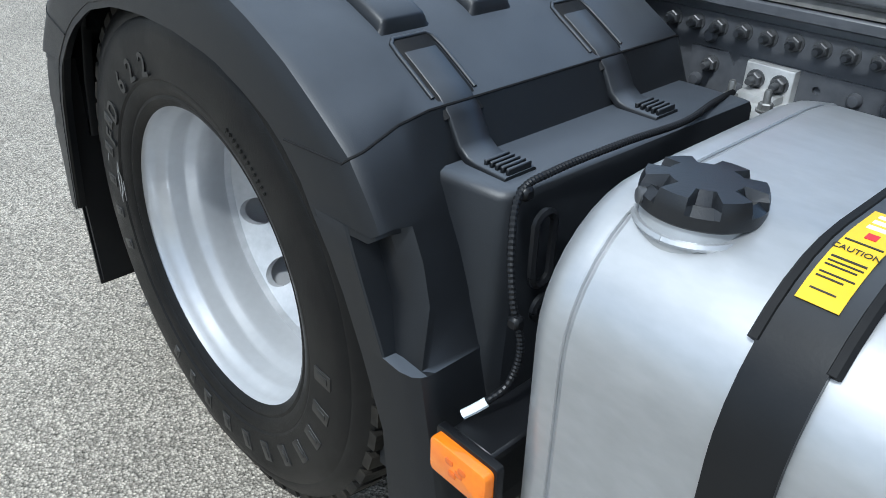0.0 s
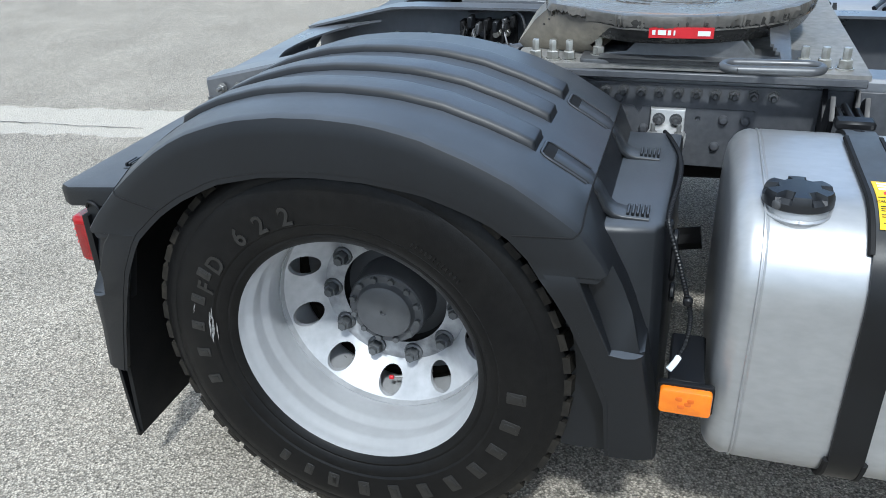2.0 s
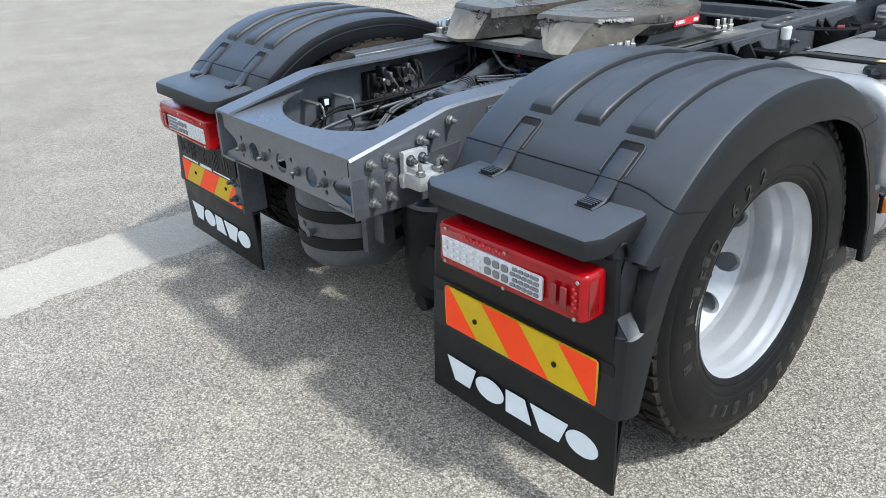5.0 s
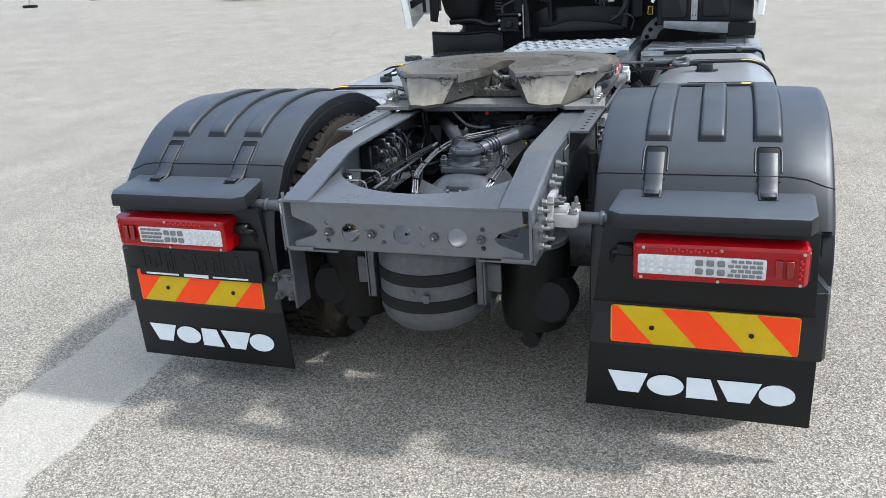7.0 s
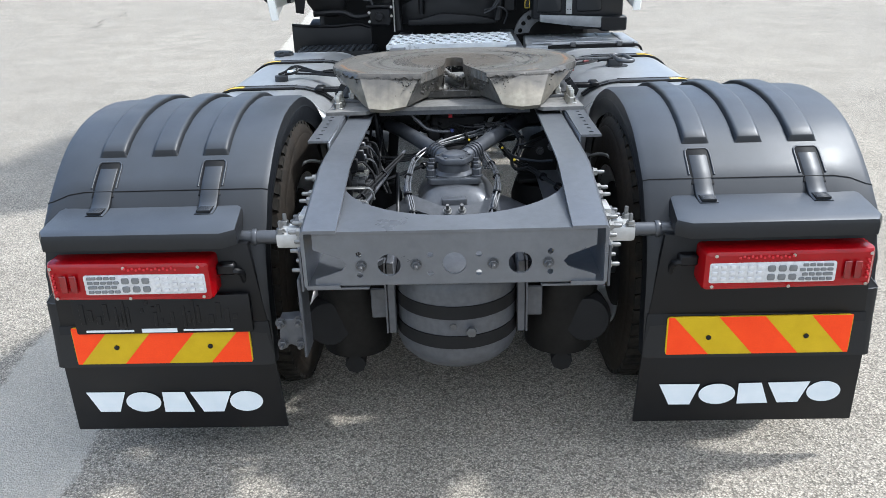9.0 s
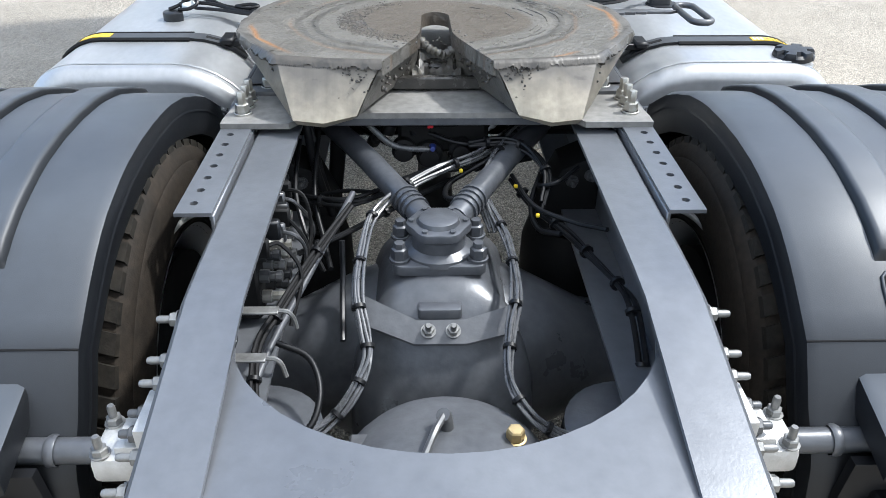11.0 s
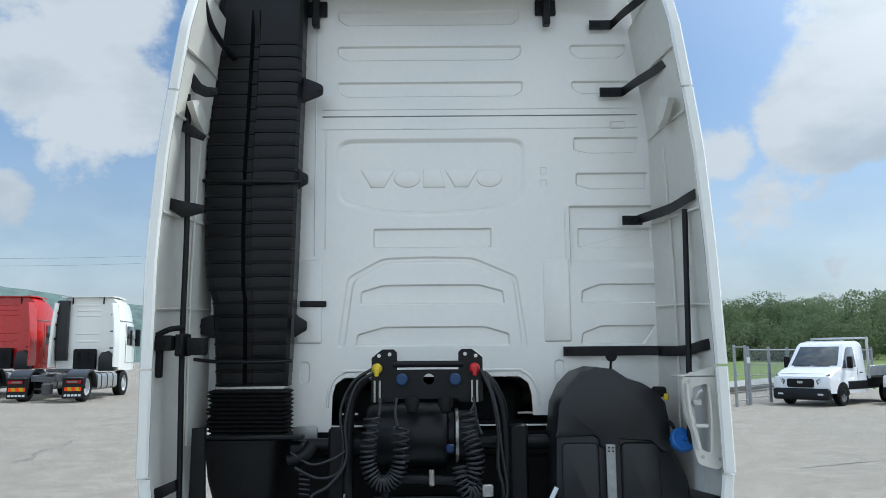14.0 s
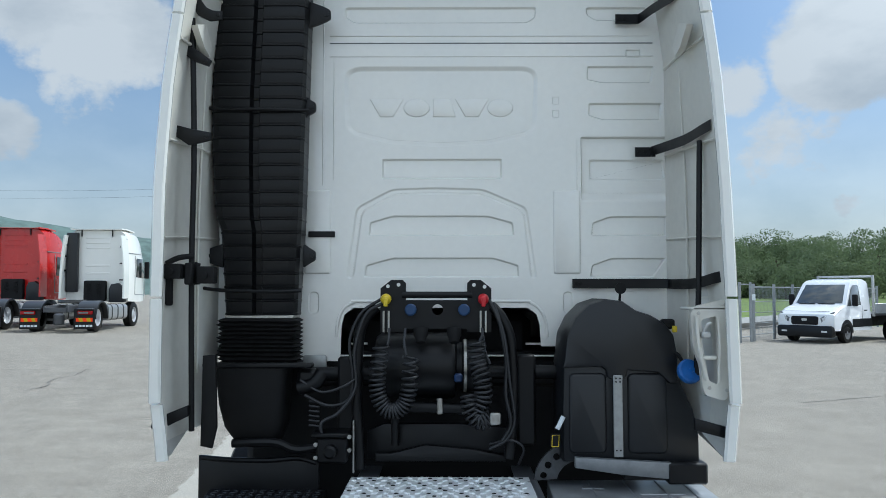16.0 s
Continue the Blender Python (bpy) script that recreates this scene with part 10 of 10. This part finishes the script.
        for y in (1.1, 1.7, 2.3):
            def stp(bm, y=y, s=s):
                sec = rounded(0.70, 0.60, 0.15, 5, s * 0.90, 0.66)
                loft(bm, [[(u, y + e, v) for u, v in sec] for e in (-0.04, 0.04)], closed=True, caps=True)
            p("tank_strap", stp, DARK, tk)

        def rail_(bm, s=s):
            box(bm, (s * 0.38 - 0.045, -0.8, 0.70), (s * 0.38 + 0.045, 3.2, 0.93), 0.01)
        p("frame_rail", rail_, CHASSIS_DARK)
    p("crossmember", lambda bm: box(bm, (-0.4, -0.8, 0.70), (0.4, -0.74, 0.86), 0.01), CHASSIS_DARK)
    p("air_tank", lambda bm: lathe(bm, [(0, 0.25), (0.16, 0.28), (0.18, 0.35), (0.18, 0.6), (0.1, 0.66), (0, 0.67)], 20, Matrix.Translation((0, -0.5, 0))), CHASSIS_DARK)
    p("fifth_wheel", lambda bm: slab(bm, [(0.5 * math.cos(2 * math.pi * k / 24), 0.6 + 0.42 * math.sin(2 * math.pi * k / 24)) for k in range(24)], XYW(1.0), 0, 0.12, 0.01), GREASE)
    p("air_duct", lambda bm: box(bm, (-1.12, 2.70, 1.40), (-0.70, 2.94, 3.72), 0.05, 2), GREYTANK)
    p("fluid_tank", lambda bm: slab(bm, [(0.52, 1.0), (1.12, 1.0), (1.05, 1.6), (0.85, 1.75), (0.6, 1.7), (0.52, 1.5)], XZ(2.94), 0, 0.25, 0.03), GREYTANK)
    p("hose_carrier", lambda bm: box(bm, (-0.45, 2.7, 1.05), (0.40, 2.93, 1.85), 0.08, 2), SOFTBLACK)

    def spoil(bm):
        loft(bm, [[(-0.98, y, z), (-0.8, y, z - d), (0.8, y, z - d), (0.98, y, z), (0.98, y, z - 0.05), (-0.98, y, z - 0.05)] for y, z, d in ((2.72, 3.885, 0.02), (3.4, 3.90, 0.0), (4.2, 3.86, 0.0))], closed=True, caps=True)
    p("roof_spoiler", spoil, paint)
    for z in (3.5, 3.3, 3.1, 2.4, 2.1):
        p("wall_rib", lambda bm, z=z: box(bm, (-0.45, 2.935, z), (0.45, 2.955, z + 0.07), 0.012), paint, cab_)
    for x, z in ((-1.19, 3.2), (-1.19, 2.75), (-1.19, 2.2)):
        p("deflector_arm", lambda bm, x=x, z=z: box(bm, (x, 2.62, z), (x + 0.12, 2.72, z + 0.07), 0.01), DARK)
    for x in (-0.62, 0.55):
        p("spoiler_bracket", lambda bm, x=x: box(bm, (x - 0.02, 2.90, 3.58), (x + 0.02, 2.94, 3.86), 0.005), DARK)
    for k in range(2):
        p("air_coil", lambda bm, k=k: tube(bm, [(-0.22 + 0.36 * k + 0.07 * math.cos(a_ * 0.9), 2.68, 1.75 - 0.02 * a_) for a_ in range(24)], 0.018, 6), SOFTBLACK)
    p("catwalk", lambda bm: box(bm, (-0.43, 2.3, 0.955), (0.40, 2.85, 0.975), 0.003), TREAD)
    for z in (3.45, 3.15, 2.5, 1.85):
        p("deflector_arm", lambda bm, z=z: box(bm, (0.85, 2.90, z), (1.12, 2.93, z + 0.05), 0.004), DARK)
    return t


far_truck((-13.51, 26.8, lie(-13.51, 26.8)), 4, WHITE, "white tractor unit parked across the yard")
far_truck((-16.85, 27.0, lie(-16.85, 27.0)), 4, RED_PAINT, "red tractor unit parked across the yard")


def van(where, turn):
    t = tagged(new("van"), "white flatbed van parked by the fence", "van")
    t.matrix_basis = Matrix.Translation(where) @ Matrix.Rotation(radians(turn), 4, "Z")
    VANGLASS = mat("van_glass", (0.085, 0.095, 0.095), 0.05, scale=3, coat=1.0)
    STEELRIM = mat("grey_steel_rim", (0.22, 0.225, 0.23), 0.5, metal=0.3, scale=12)
    VANW = mat("white_van_paint", (0.80, 0.81, 0.82), 0.22, col2=(0.77, 0.78, 0.79), scale=2, coat=0.4)

    def p(name, build, m, parent=t, label=""):
        bm = BM()
        build(bm)
        return part(name, bm, m, parent, label)
    # nose points along -y; origin under the front axle
    prof = [(-0.92, 0.45), (-0.98, 0.75), (-0.93, 1.02), (-0.55, 1.22), (0.05, 1.36), (0.62, 2.12), (0.85, 2.24), (1.75, 2.28), (1.95, 2.22), (1.98, 0.60), (1.9, 0.42)]

    def tuck(z):
        return 1 - 0.13 * max(0.0, z - 1.35) / 0.9

    def cabf(bm):
        loft(bm, [[(x * tuck(z), y * (1 if abs(x) < 0.95 else 0.97) + (0.03 if abs(x) > 0.98 else 0), 0.42 + (z - 0.42) * k) for y, z in prof] for x, k in ((-1.02, 0.93), (-0.97, 0.985), (-0.85, 1.0), (0.85, 1.0), (0.97, 0.985), (1.02, 0.93))], closed=True, caps=True)
    body = p("body", cabf, VANW)
    p("windscreen", lambda bm: slab(bm, [(-0.84, 0.0), (0.84, 0.0), (0.72, 0.90), (-0.72, 0.90)], lambda u, v, w: (u, 0.08 + v * 0.565 - w * 0.8, 1.395 + v * 0.745 + w * 0.6), 0.0, 0.012, 0.003), VANGLASS, body)
    p("grille", lambda bm: slab(bm, rounded(0.98, 0.30, 0.08, 4, 0, 0.80), XZ(-0.955), 0, 0.05, 0.02), SOFTBLACK, body)
    p("badge", lambda bm: slab(bm, rounded(0.20, 0.09, 0.04, 4, 0, 0.83), XZ(-1.006), 0, 0.01), ZINC, body)
    p("bumper", lambda bm: slab(bm, rounded(2.02, 0.40, 0.10, 4, 0, 0.42), XZ(-0.80), 0, 0.24, 0.05), DARK, body)
    for x in (-0.42, 0.28):
        p("wiper", lambda bm, x=x: box(bm, (x - 0.30, 0.02, 1.375), (x + 0.30, 0.06, 1.395), 0.004), SOFTBLACK, body)
    p("bonnet_seam", lambda bm: box(bm, (-0.80, -0.80, 1.115), (0.80, -0.79, 1.125), 0.002), SOFTBLACK, body)
    for s in (1, -1):
        p("door_gap", lambda bm, s=s: box(bm, (s * 1.02 - 0.003, 1.18, 0.62), (s * 1.02 + 0.004, 1.19, 1.34), 0.001), SOFTBLACK, body)
        p("headlight", lambda bm, s=s: slab(bm, [(s * 0.56, 0.90), (s * 0.97, 1.12), (s * 1.0, 0.86), (s * 0.90, 0.78), (s * 0.60, 0.74)], lambda u, v, w: (u, -0.93 - w + 0.9 * max(0.0, abs(u) - 0.80), v), 0, 0.06, 0.015), LENS_GREY, body)
        p("headlight_inner", lambda bm, s=s: slab(bm, [(s * 0.62, 0.88), (s * 0.92, 1.03), (s * 0.94, 0.90), (s * 0.66, 0.80)], lambda u, v, w: (u, -0.985 - w + 0.9 * max(0.0, abs(u) - 0.80), v), 0, 0.012, 0.004), CLEAR, body)
        p("fog_light", lambda bm, s=s: slab(bm, rounded(0.20, 0.06, 0.02, 3, s * 0.72, 0.42), XZ(-1.03), 0, 0.02), CLEAR, body)
        p("side_window", lambda bm, s=s: slab(bm, [(0.06, 1.30), (1.08, 1.34), (1.10, 2.02), (1.02, 2.06), (0.70, 2.05), (0.60, 1.98)], lambda u, v, w: (s * (1.016 * tuck(v) + w), u, v), 0, 0.016, 0.004), VANGLASS, body)
        p("mirror", lambda bm, s=s: box(bm, (s * 1.16 - 0.09, 0.28, 1.30), (s * 1.16 + 0.09, 0.42, 1.72), 0.05, 2), SOFTBLACK, body)
        p("side_moulding", lambda bm, s=s: box(bm, (s * 1.015 - 0.02, 0.42, 0.55), (s * 1.015 + 0.02, 1.95, 0.85), 0.02), DARK, body)
        p("door_handle", lambda bm, s=s: box(bm, (s * 1.03 - 0.015, 1.35, 1.12), (s * 1.03 + 0.015, 1.55, 1.16), 0.01), SOFTBLACK, body)
        p("wheel_arch", lambda bm, s=s: slab(bm, [(0.47 * math.cos(radians(a)), 0.36 + 0.47 * math.sin(radians(a))) for a in range(0, 181, 12)], YZ(s * 1.0, s), 0, 0.03, 0.005), SOFTBLACK, body)
        for y in (0.0, 3.6):
            w = p("tyre", lambda bm, s=s, y=y: lathe(bm, [(0.22, -0.11), (0.34, -0.11), (0.36, -0.08), (0.36, 0.08), (0.34, 0.11), (0.22, 0.11)], 32, Matrix.Translation((s * 0.93, y, 0.355)) @ AX_X), RUBBER)
            p("rim", lambda bm, s=s, y=y: lathe(bm, [(0.23, s * 0.105), (0.19, s * 0.09), (0.10, s * 0.07), (0.05, s * 0.11), (0, s * 0.11)], 10, Matrix.Translation((s * 0.93, y, 0.355)) @ AX_X), STEELRIM, w)
        p("bed_side", lambda bm, s=s: box(bm, (s * 1.05 - 0.02, 2.15, 1.00), (s * 1.05 + 0.02, 5.2, 1.38), 0.01), mat("bed_aluminium_%d" % s, (0.5, 0.52, 0.53), 0.4, metal=0.6, scale=5))
        p("bed_post", lambda bm, s=s: box(bm, (s * 1.02 - 0.04, 2.06, 0.9), (s * 1.02 + 0.04, 2.14, 2.42), 0.01), CASTING)
    p("bed_floor", lambda bm: box(bm, (-1.05, 2.1, 0.92), (1.05, 5.2, 1.0), 0.01), STEEL)
    p("chassis", lambda bm: box(bm, (-0.45, 1.9, 0.5), (0.45, 5.1, 0.9), 0.02), SOFTBLACK)
    p("headboard_rail", lambda bm: box(bm, (-1.05, 2.06, 2.34), (1.05, 2.14, 2.42), 0.01), CASTING)
    p("roof_seam", lambda bm: box(bm, (-0.7, 1.0, 2.255), (0.7, 1.02, 2.285), 0.005), VANW, body)
    return t


van((13.48, 27.65, 0), -52)
van((17.2, 27.2, 0), -52)

# mesh fence with a gate, posts standing in the yard's edge
GALV = mat("galvanised_steel", (0.36, 0.38, 0.39), 0.5, metal=0.6, scale=8)


def fence_at(k):
    return (11.2 + 1.36 * k, 27.8 + 1.45 * k)


post = BM()
box(post, (-0.045, -0.045, 0), (0.045, 0.045, 2.1), 0.006)
fence = tagged(part("fence", post, GALV), "grey steel mesh fence round the yard", "fence", kind="structure")
fence.matrix_basis = Matrix.Translation((*fence_at(0), 0))
base0 = Vector((*fence_at(0), 0))
for k in range(1, 9):
    a, b = Vector((*fence_at(k - 1), 0)) - base0, Vector((*fence_at(k), 0)) - base0
    part("post", fence.data, None, fence, at=tuple(b))
    for z in (0.25, 0.65, 1.05, 1.45, 1.98):
        bm = BM()
        tube(bm, [a + Vector((0, 0, z)), b + Vector((0, 0, z))], 0.016 if z < 1.9 else 0.028, 6, smooth=False)
        part("fence_rail", bm, GALV, fence)
    bm = BM()
    for j in range(26):
        q = a.lerp(b, (j + 0.5) / 26)
        tube(bm, [q + Vector((0, 0, 0.1)), q + Vector((0, 0, 2.0))], 0.004, 4, smooth=False)
    tagged(part("mesh_wires", bm, GALV, fence), kind="stuff")
for x in (0.0, 0.95):
    bm = BM()
    d = (Vector((*fence_at(1), 0)) - base0).normalized()
    q = d * (-1.2 + x)
    box(bm, (q.x - 0.04, q.y - 0.04, 0), (q.x + 0.04, q.y + 0.04, 2.15), 0.006)
    part("gate_post", bm, GALV, fence)
bm = BM()
q0, q1 = d * -1.2, d * -0.25
for z in (0.2, 1.1, 2.08):
    tube(bm, [q0 + Vector((0, 0, z)), q1 + Vector((0, 0, z))], 0.02, 6, smooth=False)
part("gate_rails", bm, GALV, fence)
bm = BM()
qq = d * -0.2
box(bm, (qq.x - 0.02, qq.y - 0.06, 1.5), (qq.x + 0.14, qq.y - 0.05, 1.72), 0.003)
part("white_sign", bm, PAPER, fence)

# temporary fence feet and posts at the other side of the yard
for k, (x, y) in enumerate(((-31.9, 29.4), (-33.9, 36.4), (-36.3, 45.0), (-30.2, 23.0))):
    bm = BM()
    box(bm, (-0.4, -0.12, 0), (0.4, 0.12, 0.14), 0.03)
    ft = tagged(part("fence_foot", bm, SOFTBLACK, at=(x, y, lie(x, y))), "rubber foot of a temporary fence with its post", "fence foot", group="temporary fence feet")
    bm = BM()
    tube(bm, [(0, 0, 0.1), (0, 0, 2.0)], 0.025, 8, smooth=False)
    part("fence_post", bm, GALV, ft)

# cracks in the concrete
CRACK = mat("crack_shadow_dirt", (0.07, 0.066, 0.06), 0.9, scale=10)


def crack(pts, w, seed):
    rr = random.Random(seed)
    bm = BM()
    path = []
    for a, b in zip(pts, pts[1:]):
        for k in range(8):
            f = k / 8
            path.append((a[0] + (b[0] - a[0]) * f + rr.uniform(-1, 1) * w * 2.2, a[1] + (b[1] - a[1]) * f + rr.uniform(-1, 1) * w * 2.2))
    rows = []
    for k, (x, y) in enumerate(path):
        q = path[min(k + 1, len(path) - 1)]
        p_ = path[max(k - 1, 0)]
        d = Vector((q[0] - p_[0], q[1] - p_[1])).normalized()
        ww = w * rr.uniform(0.4, 1.0)
        rows.append([(x - d.y * ww, y + d.x * ww, lie(x, y) + 0.006), (x + d.y * ww, y - d.x * ww, lie(x, y) + 0.006)])
    loft(bm, rows)
    ob = part("crack", bm, CRACK)
    tagged(ob, "thin dark crack in the concrete yard", "crack", kind="structure")


crack([(-7.46, 13.0), (-7.37, 13.57), (-7.40, 13.8), (-7.62, 14.1), (-7.74, 14.75), (-7.61, 15.15), (-7.80, 16.0), (-7.87, 16.3)], 0.014, 1)
crack([(-7.37, 13.35), (-6.51, 13.3), (-5.61, 13.33)], 0.007, 8)
crack([(-5.0, 16.6), (-9.6, 15.9), (-16.0, 15.0)], 0.010, 2)
crack([(5.8, 12.1), (8.6, 13.4), (12.0, 14.0)], 0.012, 3)
crack([(-0.95, -5.2), (-1.08, -4.4), (-1.17, -3.9), (-1.2, -3.3), (-1.25, -2.4)], 0.005, 4)

# verge, field and far woods
FIELD = mat("meadow_grass", (0.150, 0.205, 0.045), 0.9, col2=(0.105, 0.155, 0.036), scale=0.15, fine=0.3, fine_scale=3)
LEAF = mat("woodland_leaves", (0.185, 0.235, 0.112), 0.8, col2=(0.092, 0.132, 0.068), scale=0.16, amount=0.9, fine=0.2, fine_scale=0.9)
ln_, ll_ = LEAF.node_tree.nodes, LEAF.node_tree.links
lb, lt, lm = ln_["Principled BSDF"], ln_.new("ShaderNodeBsdfTranslucent"), ln_.new("ShaderNodeMixShader")
ll_.new(lb.inputs["Base Color"].links[0].from_socket, lt.inputs["Color"])
lm.inputs[0].default_value = 0.5
ll_.new(lb.outputs[0], lm.inputs[1])
ll_.new(lt.outputs[0], lm.inputs[2])
ll_.new(lm.outputs[0], ln_["Material Output"].inputs["Surface"])
# distance haze is mixed into the hill's blue-grey green
HAZE = mat("hazy_hill_woods", (0.13, 0.18, 0.16), 0.95, col2=(0.09, 0.14, 0.13), scale=0.03, fine=0.25, fine_scale=0.3)
bm = BM()
rows = []
for k in range(25):
    a = radians(10 + 70 * k / 24)
    rows.append([(r * math.sin(a), r * math.cos(a), z) for r, z in ((46, 0.01), (52, 0.5), (75, 1.2), (110, 2.0), (160, 2.5))])
loft(bm, rows)
tagged(part("meadow", bm, FIELD), "green meadow beyond the yard", "field", kind="structure")
bm = BM()
tube(bm, [(9.5, 31.5, 0.3), (20, 42.5, 0.4), (40, 66, 0.5)], 0.25, 4, smooth=False)
tagged(part("low_wall", bm, mat("grey_low_wall", (0.36, 0.36, 0.35), 0.8, scale=1.5)), "low grey concrete wall behind the fence", "wall", kind="structure")

rt = random.Random(21)
lv = []
RNG = np.random.default_rng(21)
tv = BM()


def leaf_clump(cx_, cy_, cz_, r, count):
    """Small leaf quads strewn through a rounded clump, denser towards its skin."""
    d = RNG.normal(size=(count, 3))
    d /= np.linalg.norm(d, axis=1)[:, None]
    c = np.array((cx_, cy_, cz_)) + d * (r * RNG.uniform(0.45, 1.0, (count, 1)) ** 0.5) * (1, 1, 0.85)
    u = RNG.normal(size=(count, 3))
    u /= np.linalg.norm(u, axis=1)[:, None]
    v = np.cross(u, d)
    v /= np.linalg.norm(v, axis=1)[:, None] + 1e-9
    s_ = RNG.uniform(0.05, 0.125, (count, 1))
    lv.append(np.stack([c + u * s_, c + v * s_ * 0.8, c - u * s_, c - v * s_ * 0.8], 1).reshape(-1, 3))


for k in range(150):
    deg = rt.uniform(8, 46)
    dist = rt.uniform(78, 128) if k < 120 else rt.uniform(74, 79)
    x, y = dist * math.sin(radians(deg)), dist * math.cos(radians(deg))
    hgt = (rt.uniform(3.2, 6.6) if k < 120 else rt.uniform(2.0, 3.2)) + (dist - 78) * 0.05 + (deg - 8) * 0.03
    base = 1.0 + (dist - 78) * 0.02
    rr_ = rt.uniform(1.6, 2.8)
    tube(tv, [(x, y, base - 1), (x + rt.uniform(-.3, .3), y, base + hgt * 0.35), (x + rt.uniform(-.6, .6), y, base + hgt * 0.6)], [0.22] * 4 + [0.16] * 4 + [0.08] * 20, 6, n=3)
    for j in range(7):
        a = rt.uniform(0, 6.28)
        q = rt.uniform(0.1, 1.0)
        leaf_clump(x + rr_ * 0.8 * q * math.cos(a), y + rr_ * 0.8 * q * math.sin(a), base + hgt * rt.uniform(0.16, 0.92), rr_ * rt.uniform(0.5, 0.8), 440)
me = bpy.data.meshes.new("woods")
lv = np.concatenate(lv)
me.from_pydata(lv.tolist(), [], np.arange(len(lv)).reshape(-1, 4).tolist())
me.materials.append(LEAF)
woods = new("woods", me)
tagged(woods, "dense green broadleaf wood beyond the meadow", "trees", kind="stuff")
BARK = mat("bark", (0.09, 0.07, 0.05), 0.9, scale=3)
tagged(part("tree_trunks", tv, BARK), "dark trunks of the far wood", "trees", kind="stuff")
# far hill on the other side, covered in woods
bm = BM()
rows = []
for j in range(9):
    f = j / 8
    rows.append([])
    for k in range(61):
        a = radians(-60 + 120 * k / 60)
        r = 300 + 60 * f
        n_ = noise.noise(Vector((k * 0.17, 0.5, 0))) * 9 + noise.noise(Vector((k * 0.9, j * 0.7, 2))) * 2.2
        h = (15 + 17 * min(1.0, max(0.0, (27 - k) / 6)) + n_) * math.sin(min(1.0, f * 1.25) * math.pi / 2) * (0.55 + 0.45 * math.sin(k * 0.10 + 0.4) ** 2)
        rows[-1].append((r * math.sin(a), r * math.cos(a), max(0.02, h)))
loft(bm, rows)
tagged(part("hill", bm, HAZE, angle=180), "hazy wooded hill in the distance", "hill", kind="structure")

# two overhead lines far off beyond the trucks
for z in (0.0, -2.0):
    bm = BM()
    tube(bm, [(-160, 200, 29.0 + z), (-125, 205, 28.6 + z), (-86, 210, 29.4 + z), (-40, 215, 32.0 + z)], 0.022, 5)
    tagged(part("power_line", bm, SOFTBLACK), "thin dark overhead power line in the distance", "power line", kind="structure")
